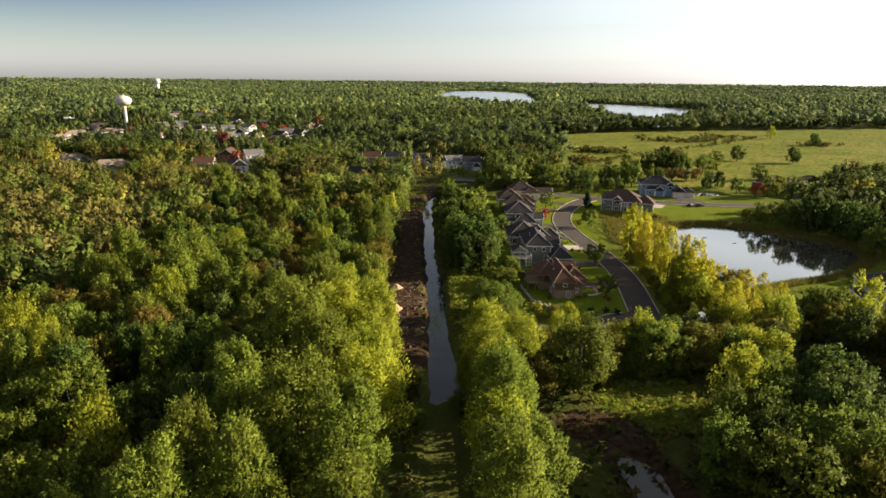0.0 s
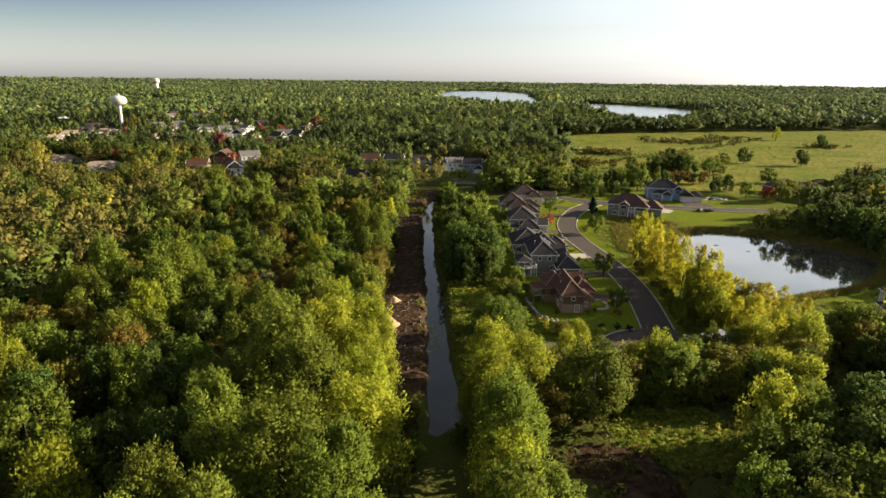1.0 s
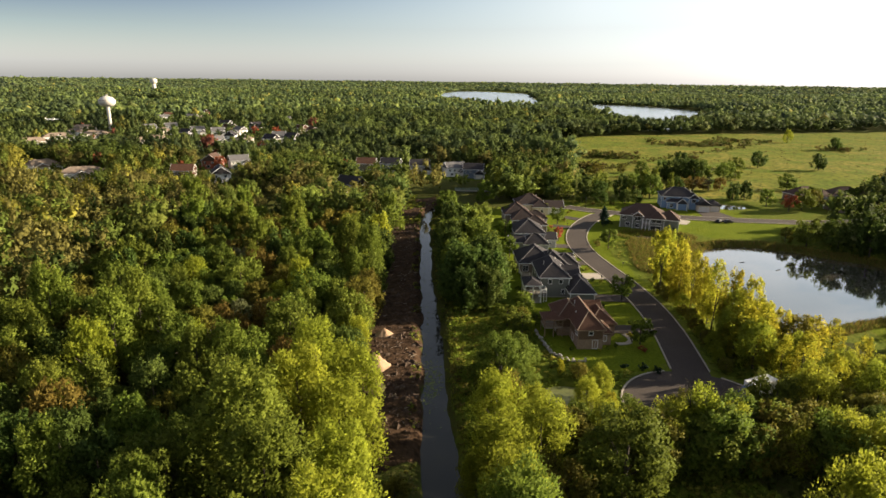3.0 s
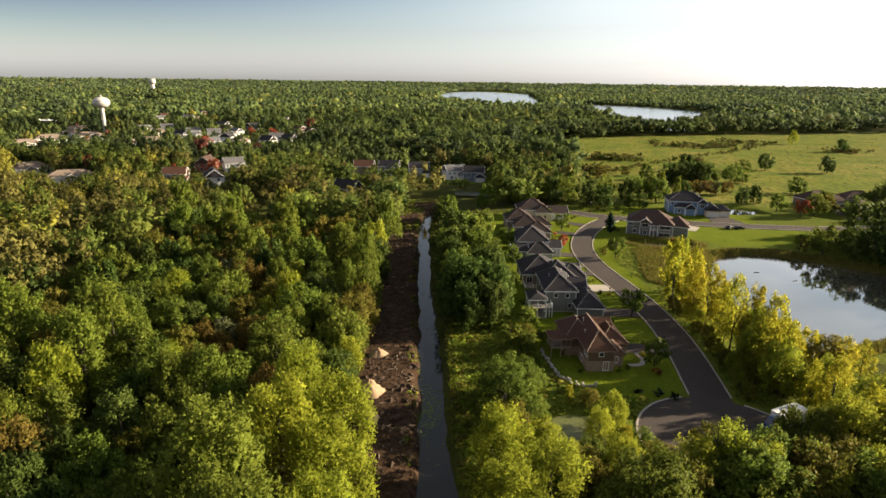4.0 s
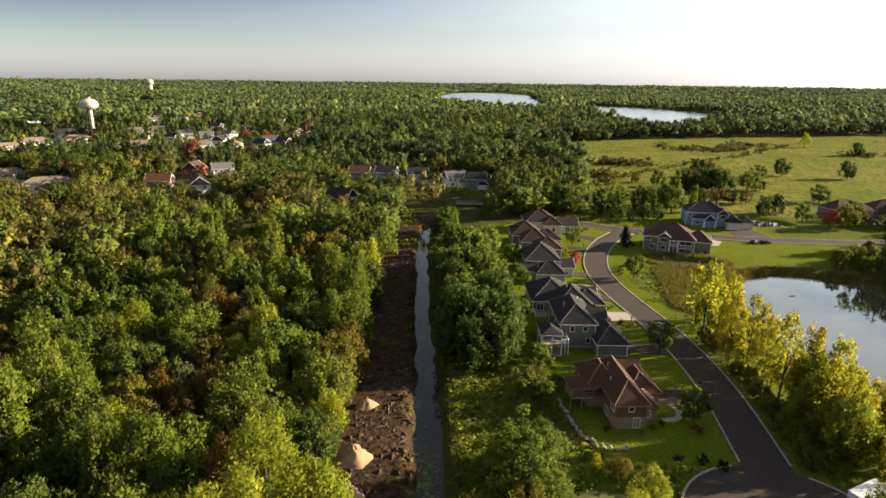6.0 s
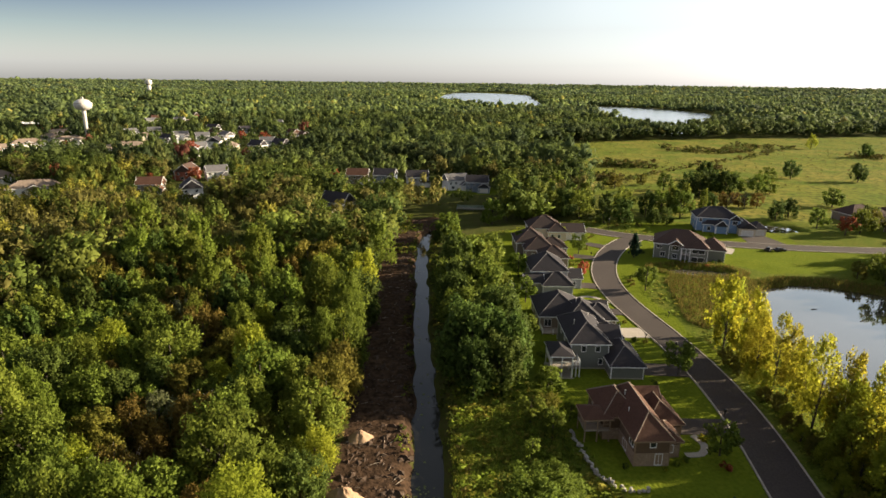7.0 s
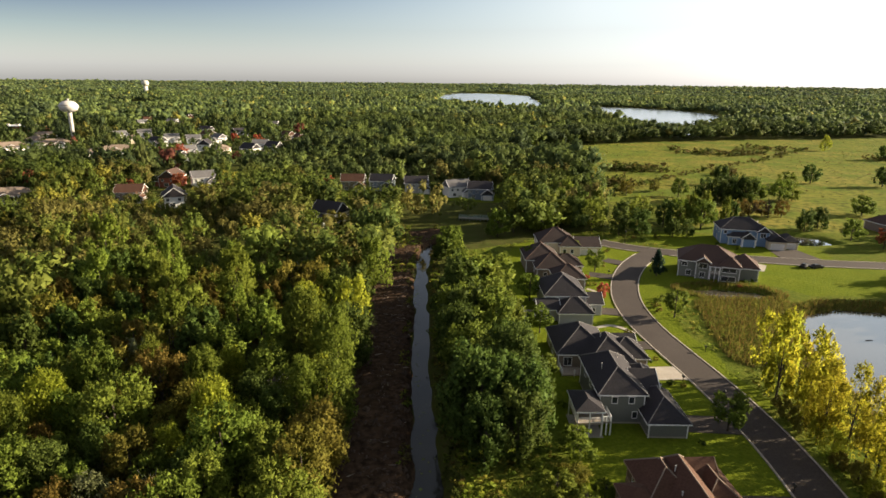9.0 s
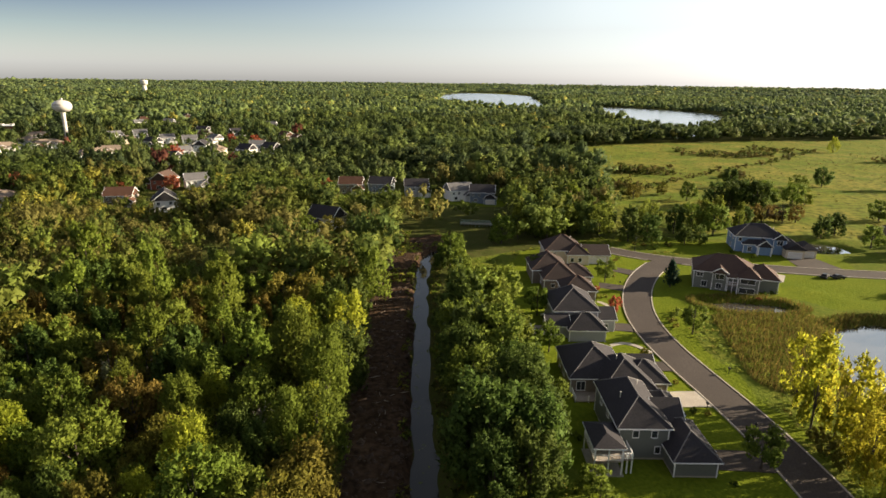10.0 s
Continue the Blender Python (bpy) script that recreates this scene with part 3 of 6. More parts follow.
# ---- houses ----
def roof_geo(x0, y0, x1, y1, z, kind, pitch, over=0.5, thick=0.2):
    """A thick hipped or gabled roof over a rectangle; gx and gy name the ridge's direction."""
    x0, y0, x1, y1 = x0 - over, y0 - over, x1 + over, y1 + over
    w, d = x1 - x0, y1 - y0
    cx, cy = (x0 + x1) / 2, (y0 + y1) / 2
    if kind == "hip":
        s = min(w, d) / 2
        h = s * pitch
        a, b = ((x0 + s, cy), (x1 - s, cy)) if w >= d else ((cx, y0 + s), (cx, y1 - s))
        if abs(w - d) < 0.4:
            a, b = (cx - 0.2, cy), (cx + 0.2, cy)
            w, d = 2, 1
    elif kind == "gx":
        h, a, b = d / 2 * pitch, (x0, cy), (x1, cy)
    else:
        h, a, b = w / 2 * pitch, (cx, y0), (cx, y1)
    e = [(x0, y0), (x1, y0), (x1, y1), (x0, y1)]
    z -= over * pitch * 0.6
    v = [(*p, z) for p in e] + [(*p, z + thick) for p in e] + [(*a, z + thick + h), (*b, z + thick + h)]
    if (kind == "hip" and w >= d) or kind == "gx":
        f = [(4, 5, 9, 8), (6, 7, 8, 9), (5, 6, 9), (7, 4, 8)]
    else:
        f = [(5, 6, 9, 8), (7, 4, 8, 9), (4, 5, 8), (6, 7, 9)]
    f += [(0, 1, 5, 4), (1, 2, 6, 5), (2, 3, 7, 6), (3, 0, 4, 7), (3, 2, 1, 0)]
    return (v, f), h, z + thick


# paler shingles for the caps: the hips' thin sunlit edges put into colour
LIT_RIDGE = {"charcoal_shingles": ROOF["grey"], "brown_shingles": ROOF["tan"], "bark_brown_shingles": ROOF["umber"]}


def side_frame(b, side):
    """Origin, along and outward directions of one side of a block."""
    x0, y0, x1, y1 = b[:4]
    return {"S": ((x0, y0), (1, 0), (0, -1), x1 - x0), "N": ((x1, y1), (-1, 0), (0, 1), x1 - x0),
            "E": ((x1, y0), (0, 1), (1, 0), y1 - y0), "W": ((x0, y1), (0, -1), (-1, 0), y1 - y0)}[side]


def slab(b, side, u0, u1, z0, z1, out0, out1):
    (ox, oy), (ax, ay), (nx, ny), _ = side_frame(b, side)
    p = [(ox + ax * u + nx * o, oy + ay * u + ny * o) for u, o in ((u0, out0), (u1, out0), (u1, out1), (u0, out1))]
    v = [(x, y, z0) for x, y in p] + [(x, y, z1) for x, y in p]
    return v, [(0, 1, 2, 3), (7, 6, 5, 4), (4, 5, 1, 0), (5, 6, 2, 1), (6, 7, 3, 2), (7, 4, 0, 3)]


def window(parent, b, side, u, z, w, h, mullions=1):
    bars = [slab(b, side, u - 0.1, u, z - 0.1, z + h + 0.1, -0.02, 0.09), slab(b, side, u + w, u + w + 0.1, z - 0.1, z + h + 0.1, -0.02, 0.09),
            slab(b, side, u, u + w, z + h, z + h + 0.12, -0.02, 0.09), slab(b, side, u, u + w, z - 0.12, z, -0.02, 0.12)]
    bars += [slab(b, side, u + w * (i + 1) / (mullions + 1) - 0.03, u + w * (i + 1) / (mullions + 1) + 0.03, z, z + h, -0.02, 0.07) for i in range(mullions)]
    win = part("window", joined(*bars), parent, mat=PAINT_WHITE)
    part("pane", slab(b, side, u, u + w, z, z + h, -0.02, 0.03), win, mat=GLASS)


def garage_door(parent, b, side, u, w, h=2.2):
    door = part("garage_door", joined(*[slab(b, side, u, u + w, 0.05 + h * i / 4, 0.03 + h * (i + 1) / 4, -0.02, 0.05 + 0.01 * (i % 2)) for i in range(4)]), parent, mat=GARAGE)
    part("door_frame", joined(slab(b, side, u - 0.14, u, 0, h + 0.14, -0.02, 0.08), slab(b, side, u + w, u + w + 0.14, 0, h + 0.14, -0.02, 0.08), slab(b, side, u, u + w, h + 0.06, h + 0.22, -0.02, 0.08)), door, mat=PAINT_WHITE)


def house(label, x, y, rot, siding, roofing, blocks, name="house", group="", windows=(), garages=(), base_mat=None, base_h=0.0, trim=True, trim_mat=PAINT_WHITE, vents=()):
    """blocks: x0, y0, x1, y1, eave, roof kind, pitch, in the house's own frame."""
    root = new(name)
    root.matrix_basis = pose(x, y, 0, 0, 0, rot)
    tagged(root, label, "house", group)
    for i, b in enumerate(blocks):
        x0, y0, x1, y1, eave, kind, pitch = b
        rg, h, ze = roof_geo(x0, y0, x1, y1, eave, kind, pitch)
        v, f = box(x0, y0, -1.5, x1, y1, eave - 0.05)
        if kind in ("gx", "gy"):
            k = len(v)
            top = eave - 0.05 + ((y1 - y0) if kind == "gx" else (x1 - x0)) / 2 * pitch
            if kind == "gx":
                cy = (y0 + y1) / 2
                v += [(x0, y0, eave - 0.05), (x0, y1, eave - 0.05), (x0, cy, top), (x1, y0, eave - 0.05), (x1, y1, eave - 0.05), (x1, cy, top)]
            else:
                cx = (x0 + x1) / 2
                v += [(x0, y0, eave - 0.05), (x1, y0, eave - 0.05), (cx, y0, top), (x0, y1, eave - 0.05), (x1, y1, eave - 0.05), (cx, y1, top)]
            f += [(k, k + 1, k + 2), (k + 4, k + 3, k + 5)]
        wall = part("wall", (v, f), root, mat=siding)
        roof = part("roof", rg, root, mat=roofing)
        if kind == "hip":
            rv = [Vector(p) for p in rg[0]]
            ends = ((4, 8), (7, 8), (5, 9), (6, 9)) if abs(rv[8].y - rv[9].y) < 0.01 else ((4, 8), (5, 8), (6, 9), (7, 9))
            part("ridge_cap", joined(*[tube(rv[a], rv[c] + Vector((0, 0, 0.02)), 0.11, 0.11, 5) for a, c in ends + ((8, 9),)]), roof, mat=LIT_RIDGE.get(roofing.name, roofing))
        if base_h:
            part("stone_base", box(x0 - 0.06, y0 - 0.06, -1.5, x1 + 0.06, y1 + 0.06, base_h), root, mat=base_mat)
        if trim:
            o = 0.5
            g = []
            sides = "SNEW" if kind == "hip" else ("SN" if kind == "gx" else "EW")
            for sd in sides:
                ln = side_frame(b, sd)[3]
                g.append(slab(b, sd, -o, ln + o, ze - 0.26, ze - 0.04, o, o + 0.05))
            if kind in ("gx", "gy"):       # barge boards
                for sgn in (0, 1):
                    if kind == "gx":
                        xx = x0 - o - 0.04 if not sgn else x1 + o + 0.04
                        a3, m3, c3 = (xx, y0 - o, ze), (xx, (y0 + y1) / 2, ze + h), (xx, y1 + o, ze)
                    else:
                        yy = y0 - o - 0.04 if not sgn else y1 + o + 0.04
                        a3, m3, c3 = (x0 - o, yy, ze), ((x0 + x1) / 2, yy, ze + h), (x1 + o, yy, ze)
                    dx, dy = (0.05, 0) if kind == "gx" else (0, 0.05)
                    for p, q in ((a3, m3), (m3, c3)):
                        g.append(([(p[0] - dx, p[1] - dy, p[2] - 0.28), (q[0] - dx, q[1] - dy, q[2] - 0.28), (q[0] - dx, q[1] - dy, q[2] + 0.03), (p[0] - dx, p[1] - dy, p[2] + 0.03),
                                   (p[0] + dx, p[1] + dy, p[2] - 0.28), (q[0] + dx, q[1] + dy, q[2] - 0.28), (q[0] + dx, q[1] + dy, q[2] + 0.03), (p[0] + dx, p[1] + dy, p[2] + 0.03)], list(BOXF)))
            for piece in g:
                part("fascia", piece, roof, mat=trim_mat)
            for px, py in ((x0, y0), (x1, y0), (x1, y1), (x0, y1)):
                part("corner_board", box(px - 0.09, py - 0.09, -0.2, px + 0.09, py + 0.09, eave - 0.1), wall, mat=trim_mat)
    for bi, side, u, z, w, h in windows:
        window(root, blocks[bi], side, u, z, w, h, 1 if w > 1.0 else 0)
    for bi, side, u, w in garages:
        garage_door(root, blocks[bi], side, u, w)
    for vx, vy, vz in vents:
        part("roof_vent", joined(tube((vx, vy, vz - 0.8), (vx, vy, vz + 0.25), 0.09, 0.09, 6), tube((vx, vy, vz + 0.25), (vx, vy, vz + 0.34), 0.16, 0.12, 6)), root, mat=STEEL)
    return root


def porch(root, x0, y0, x1, y1, deck_z, top_z, roofing=None, lower=True, rail="SW", paint=PAINT_WHITE):
    """A raised deck on posts with a rail, under its own roof where roofing is given."""
    dk = part("deck", box(x0, y0, deck_z - 0.25, x1, y1, deck_z), root, mat=DECKWOOD)
    posts = [(x0 + 0.1, y0 + 0.1), (x1 - 0.1, y0 + 0.1), (x0 + 0.1, y1 - 0.1), ((x0 + x1) / 2, y0 + 0.1)]
    for px, py in posts:
        part("post", box(px - 0.1, py - 0.1, -0.6, px + 0.1, py + 0.1, top_z if roofing else deck_z + 1.0), dk, mat=paint)
    b = (x0, y0, x1, y1)
    for sd in rail:
        ln = side_frame(b, sd)[3]
        g = [slab(b, sd, 0, ln, deck_z + 0.95, deck_z + 1.03, -0.12, -0.02), slab(b, sd, 0, ln, deck_z + 0.10, deck_z + 0.16, -0.10, -0.04)]
        g += [slab(b, sd, u, u + 0.04, deck_z + 0.16, deck_z + 0.95, -0.09, -0.05) for u in np.arange(0.12, ln - 0.1, 0.24)]
        part("railing", joined(*g), dk, mat=paint)
    if roofing:
        rg, h, ze = roof_geo(x0, y0, x1, y1, top_z, "hip", 0.45, 0.35)
        part("porch_roof", rg, root, mat=roofing)
        for sd in "SEWN":
            part("fascia", slab(b, sd, -0.35, side_frame(b, sd)[3] + 0.35, ze - 0.24, ze - 0.03, 0.35, 0.39), root, mat=paint)
    if lower:
        part("patio", box(x0 - 0.3, y0 - 0.3, -0.5, x1 + 0.3, y1, 0.12), root, mat=CONCRETE)


WIN2 = lambda b, side, n, z, w=1.1, h=1.4, ln=9.0: [(b, side, ln * (i + 0.5) / n - w / 2, z, w, h) for i in range(n)]

TAN_TRIM = material("tan_trim", shades(0.24, 0.165, 0.105, 0.06), rough=0.6)
A = house("brown-roofed house with dark brown siding over a stone base", 34.0, 159.0, 3, SIDING["brown"], ROOF["brown"],
          [(-2.8, -7.7, 2.8, 7.2, 5.0, "hip", 1.0), (-5.6, -0.6, 0.6, 7.6, 4.8, "hip", 0.80), (2.0, -0.8, 7.8, 9.0, 3.3, "hip", 0.78), (2.4, -5.6, 5.4, -0.4, 3.2, "hip", 0.66), (0.4, 3.4, 5.6, 8.4, 4.3, "gx", 0.80)],
          windows=[(0, "S", 2.4, 3.5, 0.9, 0.8), (0, "S", 3.4, 0.3, 1.1, 1.9), (0, "W", 4.0 + 8.6, 3.1, 0.8, 1.5), (0, "W", 13.5, 3.1, 0.8, 1.5), (0, "W", 10.0, 0.6, 1.6, 1.4), (3, "S", 0.8, 1.0, 1.2, 1.3), (2, "S", 3.8, 0.9, 1.0, 1.3),
                   (1, "W", 2.0, 3.0, 1.2, 1.3), (1, "W", 5.2, 0.8, 1.4, 1.3)],
          garages=[(2, "E", 2.4, 4.8)], base_mat=material("stone_veneer", ((0.26, 0.185, 0.125), (0.32, 0.235, 0.165), (0.20, 0.14, 0.095)), scales=(1.0, 4.0), rough=0.9, bump=0.02), base_h=2.4,
          trim_mat=TAN_TRIM, vents=[(-1.9, -1.6, 6.6), (-2.6, 4.6, 7.2), (-1.2, 2.4, 7.6)])
porch(A, -9.0, -1.4, -4.6, 2.9, 2.6, 4.6, ROOF["brown"], rail="SW", paint=TAN_TRIM)
for ex, ey in ((4.4, -5.4), (5.2, -3.0)):
    part("entry_column", joined(box(ex - 0.28, ey - 0.28, -0.4, ex + 0.28, ey + 0.28, 1.2), box(ex - 0.16, ey - 0.16, 1.2, ex + 0.16, ey + 0.16, 3.2)), A, mat=TAN_TRIM)
B = house("grey-green two-storey house with charcoal roof and white trim", 0, 0, 0, SIDING["greygreen"], ROOF["charcoal"],
          [(28.3, 183.8, 36.2, 198.0, 6.0, "hip", 0.74), (35.8, 179.4, 42.4, 189.8, 3.1, "hip", 0.80), (36.5, 190.5, 41.0, 197.0, 4.4, "hip", 0.7), (35.4, 187.0, 39.5, 193.5, 5.0, "gx", 0.7)],
          windows=[(0, "S", 2.2, 4.1, 0.9, 1.2), (0, "S", 5.2, 4.1, 0.9, 1.2), (0, "S", 6.0, 1.2, 0.8, 1.2), (0, "W", 3, 3.8, 1.3, 1.4), (0, "W", 7, 3.8, 1.3, 1.4), (0, "W", 10, 1.0, 1.6, 1.6)],
          garages=[(1, "E", 2.5, 5.2)], base_mat=CONCRETE, base_h=0.35, vents=[(30, 190, 8.4), (34, 194, 8.4)])
porch(B, 27.95, 180.2, 29.6, 183.7, 2.6, 5.0, None, rail="SE", lower=False)
porch(B, 23.5, 179.7, 27.9, 186.4, 2.6, 4.9, ROOF["charcoal"], rail="SW")
C = house("low dark-roofed house with taupe siding", 0, 0, 0, SIDING["taupe"], ROOF["charcoal"],
          [(25.0, 204.0, 36.0, 217.0, 3.7, "hip", 0.68), (30.5, 200.0, 39.8, 211.5, 3.7, "hip", 0.74), (36.0, 203.5, 43.5, 211.0, 3.1, "hip", 0.72), (38.5, 210, 43, 215, 2.9, "gx", 0.6)],
          windows=WIN2(1, "S", 2, 1.2, 1.2, 1.3, 9.0) + [(0, "W", 2, 1.0, 1.6, 1.5), (0, "W", 6, 1.0, 1.6, 1.5), (0, "S", 1.2, 1.0, 1.6, 1.8), (2, "S", 5.0, 0.6, 1.4, 1.2)],
          garages=[(2, "E", 1.2, 5.0)], vents=[(30, 212, 7.0), (34, 206, 7.2)])
porch(C, 25.2, 200.6, 30.4, 203.9, 0.6, 3.4, None, lower=False, rail="W")
D = house("pale grey two-storey house with charcoal roof", 0, 0, 0, SIDING["grey"], ROOF["charcoal"],
          [(27.2, 233.5, 37.6, 246.0, 5.6, "hip", 0.70), (29.8, 227.8, 38.2, 234.5, 3.1, "hip", 0.80), (25.0, 229.8, 30.0, 236.0, 3.2, "gx", 0.5), (36.8, 234.0, 42.0, 240.5, 3.2, "gx", 0.55)],
          windows=[(2, "S", 1.0, 0.9, 1.8, 1.5), (0, "S", 2.5, 4.0, 0.9, 0.9), (0, "W", 3, 3.8, 1.3, 1.3), (3, "S", 2.6, 0.8, 1.0, 1.2)], garages=[(3, "E", 0.9, 4.6)], vents=[(33, 238, 8.3)])
porch(D, 21.4, 229.6, 24.9, 234.5, 1.2, 3.0, None, lower=False, rail="SW")
E_ = house("taupe house with umber hipped roofs", 0, 0, 0, SIDING["taupe"], ROOF["bark"],
           [(29.4, 261.2, 39.2, 270.5, 3.9, "hip", 0.74), (27.0, 268.0, 37.5, 280.0, 4.6, "hip", 0.70), (35.0, 265.5, 44.0, 273.0, 3.6, "hip", 0.66), (33.0, 250.8, 41.5, 259.0, 4.4, "hip", 0.68)],
           windows=[(0, "S", 5.2, 1.6, 1.0, 1.0), (0, "S", 2.0, 1.6, 1.0, 1.0), (0, "W", 3, 1.2, 1.4, 1.4), (3, "W", 3, 1.2, 1.4, 1.4)], garages=[(2, "E", 1.2, 5.0)], vents=[(31, 272, 7.5)])
F_ = house("tan house with white gabled garage and dark hipped roof", 0, 0, 0, SIDING["cream"], ROOF["bark"],
           [(34.6, 289.0, 47.0, 300.5, 4.6, "hip", 0.66), (41.5, 287.0, 48.5, 295.0, 3.8, "hip", 0.74), (47.5, 288.5, 55.5, 296.5, 3.2, "gx", 0.6)],
           windows=[(1, "S", 1.0, 1.2, 1.0, 1.4), (1, "S", 3.6, 1.2, 1.0, 1.4), (0, "W", 3, 2.6, 1.4, 1.3), (0, "S", 2.0, 2.4, 1.2, 1.3)], garages=[(2, "S", 1.2, 2.6), (2, "S", 4.4, 2.6)], vents=[(40, 294, 7.6), (44, 297, 7.2)])
Gh = house("large grey two-storey house with brown hipped roof and white trim", 86.5, 269.0, -21, SIDING["greygreen"], ROOF["umber"],
           [(-10.2, -5.5, 6.5, 6.5, 5.4, "hip", 0.62), (5.0, -3.5, 12.5, 6.0, 4.2, "hip", 0.72), (-5.2, -6.6, -1.4, -3.0, 5.6, "gy", 0.7), (1.5, -7.8, 6.9, -2.0, 5.2, "hip", 0.78)],
           windows=[(0, "S", 0.8, 3.6, 1.6, 1.2), (2, "S", 0.8, 3.6, 2.2, 1.5), (0, "S", 2.3, 0.7, 1.4, 1.6), (2, "S", 1.2, 0.7, 1.4, 1.6), (3, "S", 0.6, 3.4, 3.8, 1.5), (3, "S", 0.5, 0.6, 4.0, 1.5),
                    (0, "W", 2.5, 3.5, 1.4, 1.3), (0, "W", 7, 3.5, 1.4, 1.3)], garages=[(1, "E", 1.8, 5.6)], vents=[(-3, 1, 8.4)])
porch(Gh, -1.3, -8.2, 1.5, -5.5, 2.7, 4.9, ROOF["umber"], rail="S")
Hh = house("blue two-storey house with white entry gable and pale garage", 118.0, 307.5, -12, SIDING["blue"], ROOF["charcoal"],
           [(-11.5, -4.0, 4.5, 7.0, 6.0, "hip", 0.62), (-4.8, -7.2, -0.2, -2.0, 3.4, "gy", 0.85), (-9.0, -5.6, -2.0, -2.0, 3.6, "hip", 0.7), (0.8, -5.2, 5.0, -1.0, 5.8, "gy", 0.8)],
           windows=[(0, "S", 1.0, 4.2, 1.0, 1.2), (0, "W", 3, 4.0, 1.2, 1.2), (0, "W", 7, 4.0, 1.2, 1.2), (3, "S", 1.2, 3.6, 1.8, 1.6), (2, "S", 1.5, 1.0, 1.2, 1.6), (0, "W", 5, 1.0, 1.2, 1.4)], vents=[(2, 1, 8.6)])
Hg = [(4.0, -8.8, 10.0, 1.5, 3.4, "gy", 0.62), (9.6, -6.5, 14.6, 1.5, 3.1, "hip", 0.62)]
for b in Hg:
    rg, h, ze = roof_geo(*b[:4], b[4], b[5], b[6])
    part("wall", joined(box(b[0], b[1], -1.5, b[2], b[3], b[4] - 0.05), ([(b[0], b[1], b[4] - 0.05), (b[2], b[1], b[4] - 0.05), ((b[0] + b[2]) / 2, b[1], b[4] - 0.05 + (b[2] - b[0]) / 2 * b[6] * (b[5] == "gy"))], [(0, 1, 2)])), Hh, mat=SIDING["cream"])
    part("roof", rg, Hh, mat=ROOF["charcoal"])
    garage_door(Hh, b, "S", 0.9, b[2] - b[0] - 1.8)
part("entry_column", joined(tube((-4.6, -7.9, -0.3), (-4.6, -7.9, 3.2), 0.2, 0.2), tube((-0.4, -7.9, -0.3), (-0.4, -7.9, 3.2), 0.2, 0.2)), Hh, mat=PAINT_WHITE)
for x, y, s in ((122.2, 147.5, "grey"), (118.2, 130.0, "taupe")):
    house("two-storey grey house with charcoal roof and white band", x, y, -14, SIDING[s], ROOF["charcoal"], [(-7, -6, 7, 7, 6.0, "hip", 0.5), (-8.5, -3, -5, 4, 3.0, "hip", 0.5)],
          windows=WIN2(0, "W", 2, 3.9, 1.2, 1.3, 13) + WIN2(0, "W", 2, 0.9, 1.2, 1.3, 13) + WIN2(0, "S", 3, 3.9, 1.2, 1.3, 14))
for x, y, rot in ((190, 330, 10), (212, 331, -8), (236, 340, 15), (196, 306, 20)):
    house("low brown-roofed house among garden trees", x, y, rot, SIDING["taupe"], ROOF["umber"], [(-9, -5.5, 6, 5.5, 3.6, "hip", 0.62), (2, -8, 10, 2, 3.2, "hip", 0.7)], windows=WIN2(0, "S", 3, 1.2, 1.2, 1.3, 12), garages=[(1, "S", 1.5, 5)])


# houses across the woods, each kind built once and copied
def simple_house(label, siding, roofing, style):
    blocks = {0: [(-6, -5, 6, 5, 5.4, "gx", 0.62), (1, -7.5, 7, -3, 3.2, "gy", 0.75)], 1: [(-7, -5, 7, 5, 4.2, "hip", 0.6), (2, -7, 9, 1, 3.0, "gy", 0.6)],
              2: [(-5, -6, 5, 6, 5.6, "gy", 0.75), (-9, -3, -4, 5, 3.0, "gx", 0.55)], 3: [(-12, -6, 12, 6, 4.6, "hip", 0.5), (-4, -8, 4, -4, 4.0, "gy", 0.5)]}[style]
    w = {0: [(0, "S", 1, 3.4, 1.1, 1.2), (0, "S", 4, 3.4, 1.1, 1.2), (0, "S", 2, 0.9, 1.6, 1.4), (0, "E", 3, 3.4, 1.1, 1.2), (0, "E", 6, 3.4, 1.1, 1.2), (0, "E", 4, 0.9, 1.2, 1.3), (1, "S", 2, 3.3, 1.1, 0.9)],
         1: [(0, "S", 1, 1.4, 1.6, 1.4), (0, "S", 5, 1.4, 1.6, 1.4), (0, "E", 6.5, 1.4, 1.2, 1.3)],
         2: [(0, "S", 1.5, 3.4, 1.2, 1.3), (0, "S", 6.5, 3.4, 1.2, 1.3), (0, "S", 4.2, 6.4, 1.2, 1.2), (0, "E", 3, 3.4, 1.2, 1.2), (0, "E", 8, 3.4, 1.2, 1.2), (0, "S", 3, 0.8, 2.2, 1.6)],
         3: WIN2(0, "S", 5, 1.8, 1.4, 1.4, 24)}[style]
    g = {0: [(1, "S", 0.8, 4.4)], 1: [(1, "S", 1.0, 5.0)], 2: [], 3: []}[style]
    return house(label, 0, 0, 0, SIDING[siding], ROOF[roofing], blocks, windows=w, garages=g, group="houses among the trees")


HOMES = []       # x, y, clear radius


def home(proto, x, y, rot, label=""):
    HOMES.append((x, y))
    m = pose(x, y, 0, 0, 0, rot)
    if proto["used"]:
        ob = copy_thing(proto["ob"], m)
    else:
        ob = proto["ob"]
        ob.matrix_basis = m
        proto["used"] = True
    if label:
        tagged(ob, label)
    return ob


